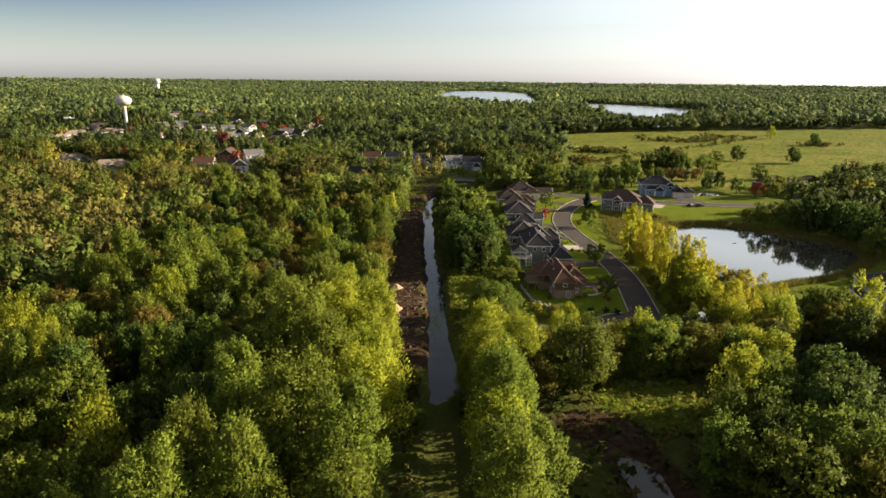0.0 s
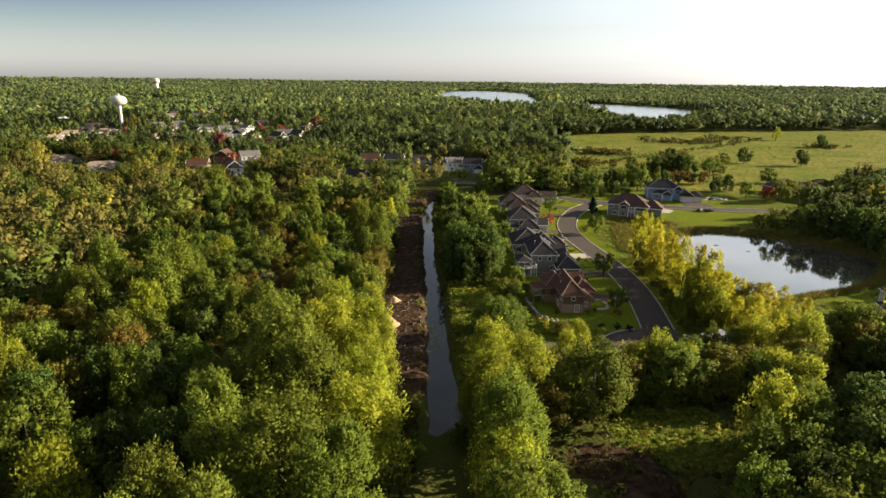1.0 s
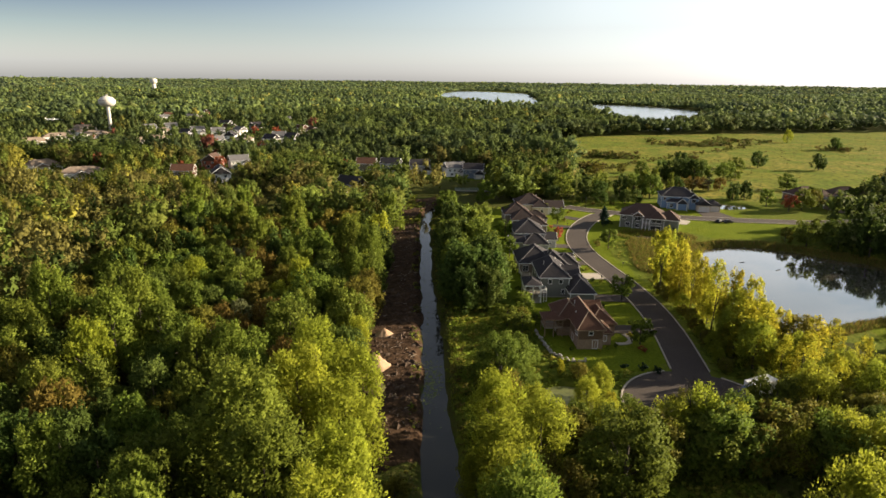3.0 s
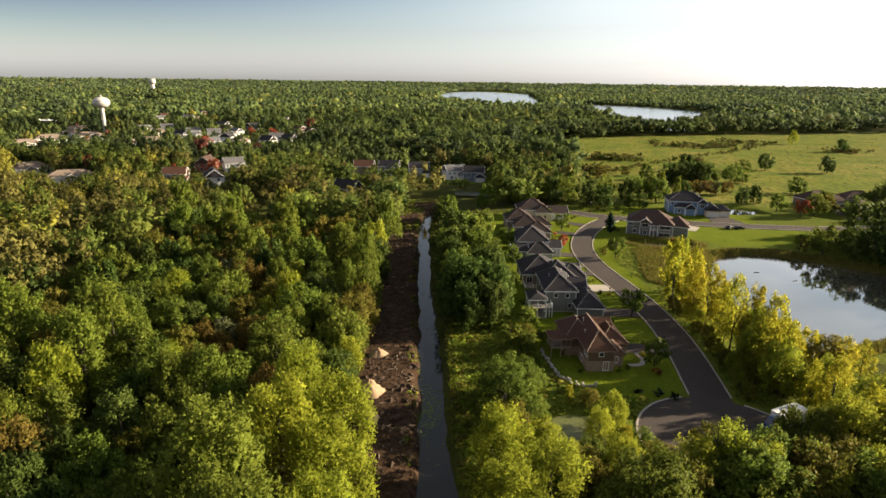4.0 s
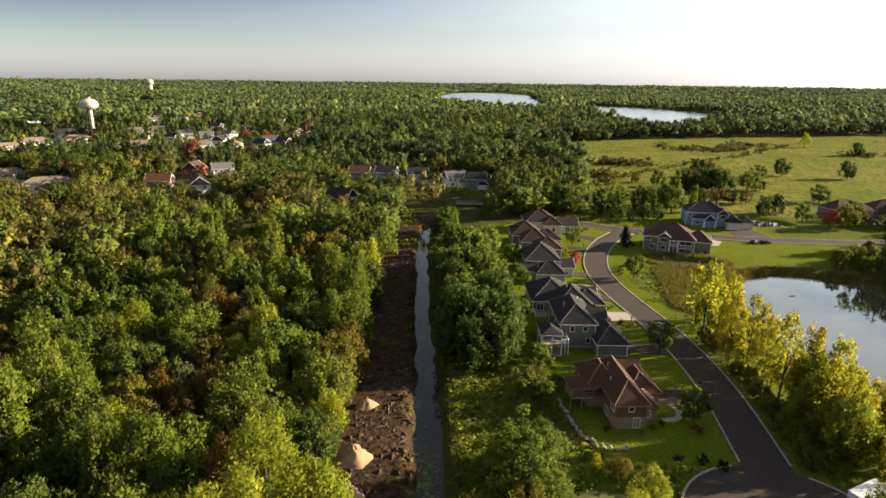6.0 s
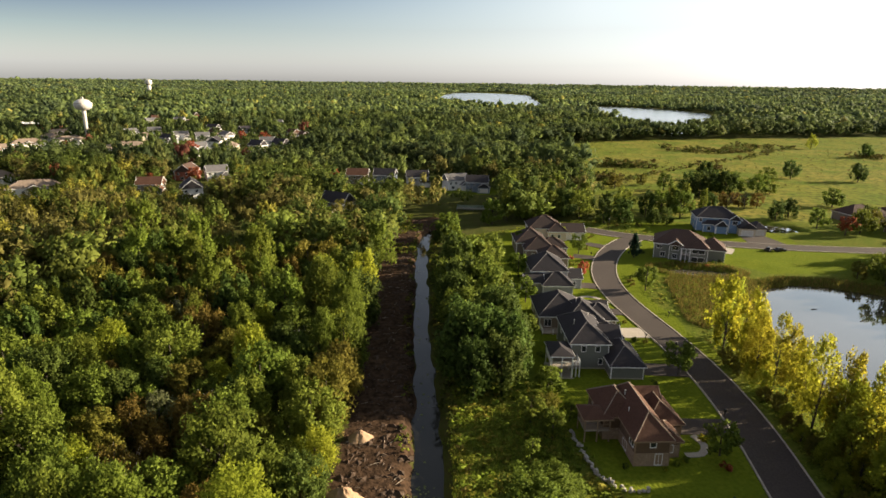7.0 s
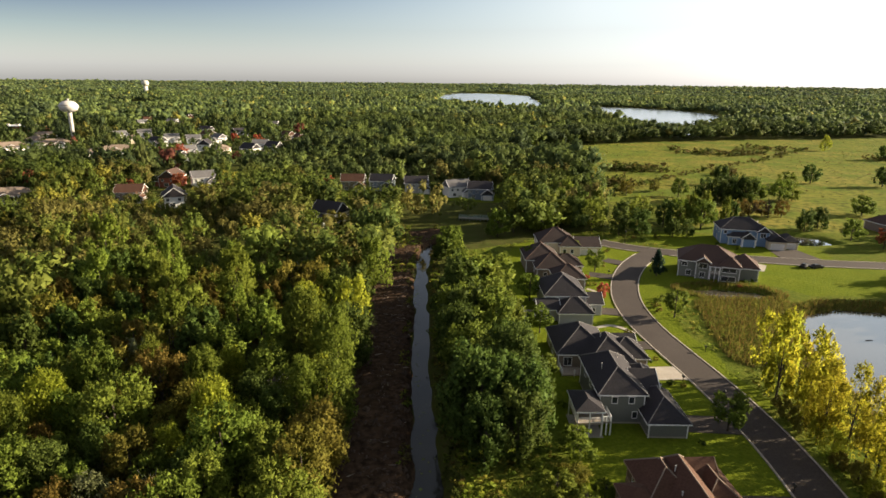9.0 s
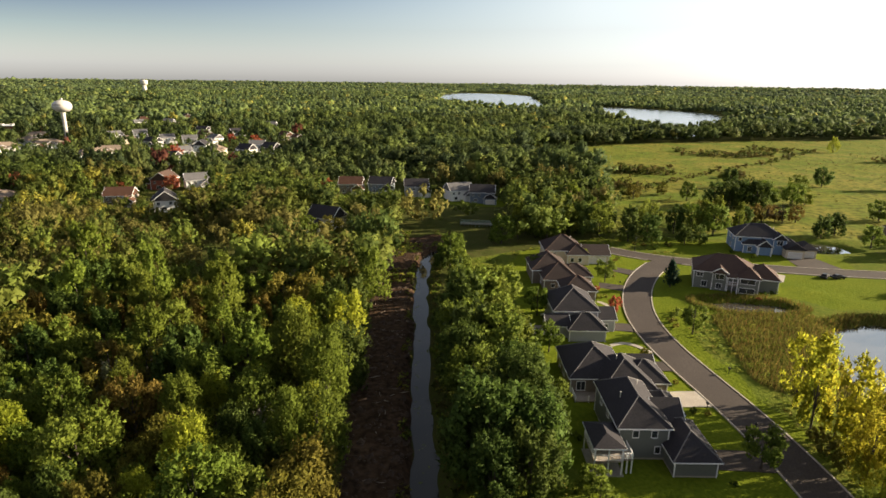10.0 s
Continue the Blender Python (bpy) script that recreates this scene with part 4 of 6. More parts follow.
PROTO = [{"ob": simple_house(l, s, r, k), "used": False} for l, s, r, k in (
    ("white-sided suburban house with grey gabled roof", "white", "grey", 0), ("cream suburban house with tan hipped roof", "cream", "tan", 1),
    ("grey suburban house with dark gabled roof", "grey", "charcoal", 0), ("white gable-fronted house with slate-grey roof", "white", "charcoal", 2),
    ("long low pale building with tan roof", "white", "tan", 3), ("red-brick house with brown gabled roof", "brick", "umber", 2), ("slate-blue house with white gables and porch", "slate", "charcoal", 0),
    ("tan house with brown gabled roof", "taupe", "brown", 0))]
for k, x, y, rot in ((6, 20, 393, -5), (0, 8, 398, 20), (2, -14, 408, 5), (6, -33, 414, -8), (7, -49, 413, 0), (3, -47, 333, 65), (5, -152, 419, 0), (7, -152, 374, 10), (3, -127, 365, 25), (0, -135, 420, 30)):
    home(PROTO[k], x, y, rot)

for k, x, y, rot in ((4, -207, 366, 30), (4, -250, 392, 20), (0, -199, 550, 10), (2, -181, 551, -15), (1, -182, 573, 20), (3, -166, 576, 35), (3, -154, 563, 30), (0, -157, 601, 15), (3, -139, 578, 40),
                     (7, -156, 690, 0), (7, -138, 662, -20), (1, -287, 642, 10), (0, -303, 694, 20), (2, -253, 617, -10), (0, -255, 648, 30), (1, -240, 660, 0), (0, -231, 640, 25), (7, -234, 684, 10),
                     (0, -212, 652, -5), (1, -222, 698, 15), (2, -217, 722, 5), (3, -200, 590, 30), (0, -376, 836, 10), (7, -395, 892, 0), (1, -328, 844, 15), (5, -369, 960, 5), (0, -348, 858, 30),
                     (4, -258, 533, 25), (4, -257, 556, 15), (4, -343, 524, 10), (4, -350, 568, 5), (4, -363, 621, 0), (4, -332, 597, 12), (4, -383, 664, 8), (1, -270, 543, 0), (0, -317, 672, 20),
                     (0, -292, 657, -10), (3, -260, 650, 15), (2, -193, 517, 25), (0, -178, 519, 0), (1, -163, 545, 10), (0, -335, 862, 0), (2, -260, 744, 20), (1, -224, 714, 0), (2, -152, 664, 10), (0, -211, 832, 20)):
    if all((x - a) ** 2 + (y - b) ** 2 > 420 for a, b in HOMES):
        home(PROTO[k], x, y, rot + 40 * math.sin(x * 1.7))


# long flat-roofed building
def long_building(x, y, rot):
    root = new("school_building")
    root.matrix_basis = pose(x, y, 0, 0, 0, rot)
    tagged(root, "long flat-roofed brick building with pale roof edge", "building")
    part("wall", box(-34, -9, -1, 34, 9, 6.5), root, mat=SIDING["brick"])
    part("roof", box(-34.5, -9.5, 6.5, 34.5, 9.5, 7.3), root, mat=PAINT_WHITE)
    for i in range(6):
        part("roof_unit", box(-28 + i * 10, -3, 7.3, -25 + i * 10, 0, 8.8), root, mat=STEEL)
    b = (-34, -9, 34, 9)
    for i in range(14):
        window(root, b, "S", 2 + i * 4.7, 2.2, 2.6, 1.8)
    HOMES.append((x, y))


long_building(-470, 745, 8)


# ---- water towers ----
def turned(profile, sides=32):
    v, f = [], []
    for r, z in profile:
        v += [(r * math.cos(2 * math.pi * i / sides), r * math.sin(2 * math.pi * i / sides), z) for i in range(sides)]
    for k in range(len(profile) - 1):
        f += [(k * sides + i, k * sides + (i + 1) % sides, (k + 1) * sides + (i + 1) % sides, (k + 1) * sides + i) for i in range(sides)]
    return v, f + [tuple(range(sides - 1, -1, -1)), tuple(range((len(profile) - 1) * sides, len(profile) * sides))]


tw = new("water_tower")
tw.matrix_basis = pose(-326, 614, -0.5)
tagged(tw, "white spheroid water tower on a slender stem", "water tower")
head = [(1.7 + 5.9 * math.sin(max(0.0, a)) if a > 0.2 else 1.7, 34.6 - 5.0 * math.cos(a)) for a in np.linspace(0.2, math.pi * 0.5, 9)] + [(7.6 * math.sin(a), 34.6 - 5.0 * math.cos(a)) for a in np.linspace(math.pi * 0.56, math.pi - 0.03, 10)]
part("tank", mesh_from("tank", *turned(head), STEEL, smooth=True), tw)
part("stem", mesh_from("stem", *turned([(4.2, 0), (3.0, 2.0), (1.9, 5.5), (1.6, 9), (1.6, 26), (1.9, 29.4)]), STEEL, smooth=True), tw)
part("roof_hatch", joined(box(-0.8, -0.8, 39.8, 0.8, 0.8, 41.0), tube((1.5, 0, 39.5), (1.5, 0, 42.2), 0.06, 0.04, 6)), tw, mat=STEEL)
part("lettering", joined(*[([(x0, -7.55 + abs(x0) * 0.12, 35.2), (x0 + 1.0, -7.55 + abs(x0 + 1) * 0.12, 35.2), (x0 + 1.0, -7.55 + abs(x0 + 1) * 0.12, 36.2), (x0, -7.55 + abs(x0) * 0.12, 36.2)], [(0, 1, 2, 3)]) for x0 in (-3.6, -2.2, -0.8, 0.6, 2.0)]), tw, "faded grey lettering bars", mat=CONCRETE)
t2 = new("water_tower")
t2.matrix_basis = pose(-1029, 2180, 0)
tagged(t2, "distant white cylindrical water tower", "water tower")
part("tank", mesh_from("tank", *turned([(6, 33), (10.5, 36), (11.5, 38), (11.5, 47), (10, 50), (2, 51.5)]), STEEL, smooth=True), t2)
part("stem", mesh_from("stem", *turned([(9.0, 0), (8.0, 10), (7.0, 20), (6.4, 33)]), STEEL, smooth=True), t2)


# ---- driveways, walls and yard things ----
def paving(name, poly, mat, label, z=0.09):
    n = len(poly)
    ob = part(name, ([(x, y, z) for x, y in poly] + [(x, y, -0.5) for x, y in poly], [tuple(range(n))] + [(i, n + i, n + (i + 1) % n, (i + 1) % n) for i in range(n)]), mat=mat)
    return tagged(ob, label, "driveway", kind="structure")


def drive(p, q, w, mat, label):
    (x0, y0), (x1, y1) = p, q
    n = math.hypot(x1 - x0, y1 - y0)
    dx, dy = -(y1 - y0) / n * w / 2, (x1 - x0) / n * w / 2
    paving("driveway", [(x0 + dx, y0 + dy), (x0 - dx, y0 - dy), (x1 - dx, y1 - dy), (x1 + dx, y1 + dy)], mat, label)


paving("driveway", [(43.4, 199.6), (51.4, 199.9), (50.4, 205.6), (43.4, 205.2)], CONCRETE, "pale concrete driveway beside the street")
drive((43.0, 184.0), (53.3, 183.4), 5.4, ASPHALT, "dark asphalt driveway to the garage")
drive((41.0, 162.6), (53.0, 162.4), 5.0, ASPHALT, "dark asphalt driveway to the garage")
drive((42.0, 237.0), (48.2, 236.0), 4.8, ASPHALT, "dark asphalt driveway to the garage")
drive((43.4, 216.0), (49.6, 216.0), 4.2, ASPHALT, "dark asphalt driveway to the garage")
drive((44.0, 268.8), (55.5, 264.6), 4.8, ASPHALT, "dark asphalt driveway to the garage")
drive((51.5, 286.5), (61.0, 279.8), 5.0, ASPHALT, "dark asphalt driveway to the garage")
paving("driveway", [(98.4, 271.2), (103.4, 269.6), (109.2, 278.6), (105.2, 283.0)], CONCRETE, "pale concrete driveway beside the house")
paving("driveway", [(120.0, 297.0), (130.4, 299.0), (132.5, 285.0), (119.0, 287.5)], ASPHALT, "wide dark asphalt drive before the garage")
# garden walks
for line in ([(44.6, 159.8), (45.4, 157.0), (44.0, 154.6), (41.2, 154.2)], [(42.0, 246.0), (45.0, 249.0), (44.5, 252.5), (43.0, 254.0)], [(38.2, 225.5), (42.2, 227.2), (45.0, 225.8), (47.2, 222.5)]):
    dl = dense(line, 0.8)
    tagged(part("garden_path", ribbon(offset_line(dl, 0.6), offset_line(dl, -0.6), -0.5, 0.10), mat=CONCRETE), "pale curving concrete garden path", "path", kind="structure")


def stone_mesh(r):
    v = np.array(ICO[0]) * r.uniform(0.8, 1.2, (12, 1)) * np.array([0.44, 0.36, 0.30])
    return array_mesh("stone", v, ICO[1], STONE)


def icosphere():
    t = (1 + 5 ** 0.5) / 2
    v = np.array([(-1, t, 0), (1, t, 0), (-1, -t, 0), (1, -t, 0), (0, -1, t), (0, 1, t), (0, -1, -t), (0, 1, -t), (t, 0, -1), (t, 0, 1), (-t, 0, -1), (-t, 0, 1)], float)
    f = np.array([(0, 11, 5), (0, 5, 1), (0, 1, 7), (0, 7, 10), (0, 10, 11), (1, 5, 9), (5, 11, 4), (11, 10, 2), (10, 7, 6), (7, 1, 8), (3, 9, 4), (3, 4, 2), (3, 2, 6), (3, 6, 8), (3, 8, 9),
                  (4, 9, 5), (2, 4, 11), (6, 2, 10), (8, 6, 7), (9, 8, 1)])
    return v / np.linalg.norm(v[0]), f


def array_mesh(name, v, f, mat, normals=None):
    me = bpy.data.meshes.new(name)
    me.from_pydata(v, [], f)
    me.materials.append(mat)
    if normals is not None:
        me.polygons.foreach_set("use_smooth", np.ones(len(f), bool))
        me.normals_split_custom_set_from_vertices(normals)
    me.update()
    return me


ICO = icosphere()
OCTA = (np.array([(1, 0, 0), (-1, 0, 0), (0, 1, 0), (0, -1, 0), (0, 0, 1), (0, 0, -1)], float),
        np.array([(0, 2, 4), (2, 1, 4), (1, 3, 4), (3, 0, 4), (2, 0, 5), (1, 2, 5), (3, 1, 5), (0, 3, 5)]))

wall_root = new("retaining_wall")
tagged(wall_root, "low retaining wall of stacked grey boulders", "wall")
stones = [stone_mesh(rng) for _ in range(6)]
for px, py in dense([(23.6, 160.0), (24.0, 156.5), (24.5, 152.0), (25.4, 148.4), (27.4, 146.0), (29.2, 145.0), (31.8, 145.3)], 0.62):
    for lay in range(1 + int(rng.random() < 0.35)):
        part("boulder", stones[int(rng.integers(6))], wall_root, at=Matrix.Translation((px + rng.normal(0, 0.12), py + rng.normal(0, 0.12), height(px, py) + 0.15 + 0.42 * lay)) @ Euler(rng.uniform(0, 6, 3)).to_matrix().to_4x4())


def pile(x, y, r, h, seed, label, mat):
    g = np.random.default_rng(seed)
    v, f = [], []
    rings, sides = 12, 28
    for k in range(rings):
        q = k / (rings - 1)
        for i in range(sides):
            a = 2 * math.pi * i / sides
            rr = r * q * (1 + 0.10 * math.sin(2 * a + seed) + 0.05 * math.sin(5 * a) + 0.04 * g.normal())
            v.append((rr * math.cos(a), rr * math.sin(a), h * (0.5 + 0.5 * math.cos(math.pi * q)) ** 0.9 * (1 + 0.09 * g.normal()) - 0.35 * q + 0.25 * math.sin(5 * a + seed) * q * (1 - q)))
    for k in range(rings - 1):
        f += [(k * sides + i, (k + 1) * sides + i, (k + 1) * sides + (i + 1) % sides, k * sides + (i + 1) % sides) for i in range(sides)]
    ob = new("sand_pile", mesh_from("sand_pile", v, f, mat, smooth=True))
    ob.matrix_basis = pose(x, y, height(x, y))
    tagged(ob, label, "sand pile")


pile(-12.6, 157.6, 2.6, 1.4, 1, "small heap of pale sandy soil on bare earth", SAND)
pile(-12.9, 141.8, 3.7, 2.4, 2, "heap of pale sandy soil on bare earth", SAND)
pile(-12.4, 133.0, 3.2, 1.9, 3, "heap of pale sandy soil beside the creek", SAND)


def street_lamp(x, y):
    root = new("street_lamp")
    root.matrix_basis = pose(x, y, height(x, y))
    tagged(root, "black post lamp beside the street", "street lamp")
    part("post", mesh_from("post", *turned([(0.16, -0.3), (0.15, 0.5), (0.08, 0.7), (0.06, 4.2)], 10), DARKMETAL), root)
    part("lantern", mesh_from("lantern", *turned([(0.10, 4.2), (0.22, 4.4), (0.26, 4.9), (0.05, 5.2)], 10), DARKMETAL), root)


street_lamp(51.8, 187.0)
street_lamp(69.5, 304.9)


def mailbox(x, y):
    root = new("mailbox")
    root.matrix_basis = pose(x, y, height(x, y))
    tagged(root, "dark mailbox on a post by the kerb", "mailbox", "mailboxes along the street")
    part("post", box(-0.06, -0.06, -0.3, 0.06, 0.06, 1.1), root, mat=DARKMETAL)
    part("box", joined(box(-0.16, -0.3, 1.1, 0.16, 0.3, 1.38), tube((0, -0.3, 1.38), (0, 0.3, 1.38), 0.16, 0.16, 10)), root, mat=DARKMETAL)


for p in ((60.2, 213.0), (49.6, 199.2), (46.2, 232.5), (53.2, 267.5), (53.0, 166.0)):
    mailbox(*p)


def truck(x, y, rot):
    root = new("box_truck")
    root.matrix_basis = pose(x, y, 0.06, 0, 0, rot)
    tagged(root, "white box truck with dark blue cab parked on asphalt", "truck")
    cabm = material("cab_paint", shades(0.05, 0.10, 0.20, 0.1), rough=0.3)
    part("cargo_box", joined(box(-3.2, -1.2, 0.9, 3.0, 1.2, 3.4), box(-3.25, -1.25, 3.4, 3.05, 1.25, 3.48)), root, mat=PAINT_WHITE)
    cab = part("cab", ([(-4.9, -1.05, 0.6), (-3.25, -1.05, 0.6), (-3.25, 1.05, 0.6), (-4.9, 1.05, 0.6), (-4.9, -1.0, 1.5), (-3.25, -1.0, 2.5), (-3.25, 1.0, 2.5), (-4.9, 1.0, 1.5), (-4.2, -0.95, 2.45), (-4.2, 0.95, 2.45)],
                      [(0, 3, 2, 1), (0, 1, 5, 8, 4), (3, 7, 9, 6, 2), (0, 4, 7, 3), (4, 8, 9, 7), (8, 5, 6, 9), (1, 2, 6, 5)]), root, mat=cabm)
    part("windscreen", ([(-4.86, -0.9, 1.62), (-4.28, -0.9, 2.42), (-4.28, 0.9, 2.42), (-4.86, 0.9, 1.62)], [(0, 1, 2, 3)]), cab, at=Matrix.Translation((-0.03, 0, 0.03)), mat=GLASS)
    for wx in (-4.1, 1.2, 2.2):
        for wy in (-1.15, 0.9):
            part("wheel", tube((wx, wy, 0.42), (wx, wy + 0.25, 0.42), 0.42, 0.42, 14), root, mat=RUBBER)


truck(62.4, 131.6, 25)


def car(x, y, rot, paint, label):
    root = new("car")
    root.matrix_basis = pose(x, y, height(x, y) + 0.05, 0, 0, rot)
    tagged(root, label, "car")
    part("body", joined(box(-2.2, -0.88, 0.35, 2.2, 0.88, 0.85), ([(-1.6, -0.8, 0.85), (1.2, -0.8, 0.85), (1.2, 0.8, 0.85), (-1.6, 0.8, 0.85), (-1.1, -0.65, 1.42), (0.5, -0.65, 1.42), (0.5, 0.65, 1.42), (-1.1, 0.65, 1.42)], list(BOXF))), root, mat=paint)
    part("windscreen", ([(1.16, -0.7, 0.9), (1.16, 0.7, 0.9), (0.54, 0.6, 1.38), (0.54, -0.6, 1.38)], [(0, 1, 2, 3)]), root, at=Matrix.Translation((0.04, 0, 0.02)), mat=GLASS)
    for wx in (-1.4, 1.4):
        for wy in (-0.92, 0.72):
            part("wheel", tube((wx, wy, 0.33), (wx, wy + 0.2, 0.33), 0.33, 0.33, 14), root, mat=RUBBER)


car(124.5, 276.4, 10, DARKMETAL, "dark car parked on the grass verge")
car(121.0, 277.2, 40, DARKMETAL, "dark utility vehicle parked on the grass")


# footbridge over the creek's head
fb = new("footbridge")
fb.matrix_basis = pose(17.0, 340.0, 0, 0, 0, -6)
tagged(fb, "pale green metal footbridge with trellis sides over shaded water", "bridge")
GREENPAINT = material("green_metal_paint", ((0.22, 0.30, 0.26), (0.27, 0.35, 0.31), (0.17, 0.24, 0.21)), rough=0.6)
part("deck", box(-9.5, -1.2, 0.9, 9.5, 1.2, 1.15), fb, mat=DECKWOOD)
for sy in (-1.2, 1.2):
    g = [box(-9.5, sy - 0.06, 2.15, 9.5, sy + 0.06, 2.3), box(-9.5, sy - 0.05, 1.15, 9.5, sy + 0.05, 1.27)]
    g += [box(x - 0.06, sy - 0.06, -0.8, x + 0.06, sy + 0.06, 2.2) for x in np.arange(-9.3, 9.4, 1.55)]
    g += [tube((x, sy, 1.2), (x + 1.55, sy, 2.2), 0.05, 0.05, 5) for x in np.arange(-9.3, 8.0, 1.55)]
    part("trellis", joined(*g), fb, mat=GREENPAINT)


# ---- trees ----
def directions(n, r):
    d = r.normal(size=(n, 3))
    return d / np.linalg.norm(d, axis=1)[:, None]


def lobes_of(r, shape, count, low=0.12):
    """Centres and radii of the clumps of a crown 1 high and 1 wide, its foot at z = 0."""
    c, rad = [], []
    bend = r.uniform(0, 6.28, 2)
    for i in range(count):
        z = low + (0.97 - low) * r.uniform(0, 1) ** 0.85
        if shape == "round":
            w = 0.44 * math.sin(math.pi * min(0.98, 0.10 + 0.84 * z)) ** 0.6
        elif shape == "tall":
            w = 0.40 * math.sin(math.pi * min(0.97, 0.22 + 0.74 * z)) ** 0.7
        elif shape == "cone":
            w = 0.46 * (1 - z) + 0.02
        else:
            w = 0.46 * math.sin(math.pi * min(0.98, 0.35 + 0.60 * z)) ** 0.6
        a, k = r.uniform(0, 2 * math.pi), r.uniform(0.40, 1.0) ** 0.5
        k *= 1 + 0.20 * math.sin(2 * a + bend[0] + 2.5 * z) + 0.16 * math.sin(3 * a + bend[1] - 3.0 * z)
        c.append((math.cos(a) * w * k, math.sin(a) * w * k, z))
        rad.append(r.uniform(0.05, 0.135) * (1.15 - 0.40 * z) * (1.0 if count > 40 else 1.35))
    return np.array(c), np.array(rad)


def unit(v):
    return v / (np.linalg.norm(v, axis=-1, keepdims=True) + 1e-9)


def crown_arrays(r, shape, wide, tall, foot, lobes, leaves, size, core=OCTA, low=0.12, solid=0.50, plump=1.0, sprigs=0.3, round_off=0.45, loose=0.62, bough=0.55):
    """Vertices, triangles and normals of a crown: leaf clumps over small inner cores. round_off: how far the normals follow the whole crown;
    loose: how far single leaves turn away; bough: how far the clumps are drawn outwards and up."""
    c, rad = lobes_of(r, shape, lobes, low)
    axis = unit(c * np.array([1.3, 1.3, 0]) + np.array([0, 0, 0.55]) + 0.12 * directions(lobes, r))
    rad = rad * plump
    plume = np.array([1.0, 1.0, 1.5 * wide / tall if shape == "tall" else 1.0])
    scale = np.array([wide, wide, tall])
    mid = np.array([0, 0, 0.40])
    V, F, Nn, n = [], [], [], 0
    for ctr, ra, ax in zip(c, rad, axis):
        v = core[0] * plume * (ra * solid * r.uniform(0.75, 1.2, (len(core[0]), 1)))
        v = v + ax * (v @ ax)[:, None] * bough
        V.append((v + ctr) * scale)
        Nn.append(unit(unit(v) + unit((v + ctr - mid) * scale)))
        F.append(core[1] + n)
        n += len(v)
    area = rad ** 2
    pick = r.choice(lobes, leaves, p=area / area.sum())
    d = directions(leaves, r)
    d[:, 2] = np.where(d[:, 2] < -0.45, -d[:, 2], d[:, 2])
    off = d * plume * (rad[pick] * r.uniform(0.70, 1.22, leaves))[:, None]
    pos = c[pick] + off + axis[pick] * (off * axis[pick]).sum(1)[:, None] * bough
    whole = unit((pos - mid) * scale)
    pos = pos * scale
    nrm = unit(d + 0.6 * directions(leaves, r))
    u = unit(np.cross(nrm, directions(leaves, r)))
    w = np.cross(nrm, u)
    tuft = r.random(leaves) < sprigs                       # sprigs that stand out from the clump
    out = unit(d + np.array([0, 0, 0.7]) + 0.35 * directions(leaves, r))
    side = unit(np.cross(out, directions(leaves, r)))
    u[tuft], w[tuft] = out[tuft] * 1.35, side[tuft] * 0.8
    s = (size * r.uniform(0.55, 1.4, leaves))[:, None]
    a, b, e = pos + u * s * 0.62, pos - u * s * 0.42 + w * s * 0.5, pos - u * s * 0.42 - w * s * 0.5
    shade = unit((1 - round_off) * d + round_off * whole + loose * directions(leaves, r))
    back = (np.cross(b - a, e - a) * shade).sum(1) < 0     # turn every leaf outwards
    b[back], e[back] = e[back].copy(), b[back].copy()
    V.append(np.stack([a, b, e], 1).reshape(-1, 3))
    Nn.append(np.repeat(shade, 3, 0))
    F.append(np.arange(leaves * 3).reshape(-1, 3) + n)
    v = np.concatenate(V)
    v[:, 2] += foot
    return v, np.concatenate(F), np.concatenate(Nn)


def trunk_mesh(r, tall, foot, wide, base):
    g = []
    top = Vector((r.uniform(-0.3, 0.3), r.uniform(-0.3, 0.3), foot + tall * 0.35))
    g.append(tube((0, 0, -0.6), top, base, base * 0.6, 8))
    g.append(tube(top, (top.x * 1.5, top.y * 1.5, foot + tall * 0.62), base * 0.6, base * 0.12, 6))
    for i in range(7):
        a, k = r.uniform(0, 2 * math.pi), r.uniform(0.1, 0.9)
        p = Vector((top.x * k, top.y * k, foot * 0.8 + (tall * 0.35 + foot * 0.2) * k))
        q = Vector((math.cos(a) * wide * 0.22, math.sin(a) * wide * 0.22, p.z + tall * r.uniform(0.18, 0.30)))
        g.append(tube(p, q, base * 0.34, base * 0.07, 5))
    return mesh_from("trunk", *joined(*g), BARK)


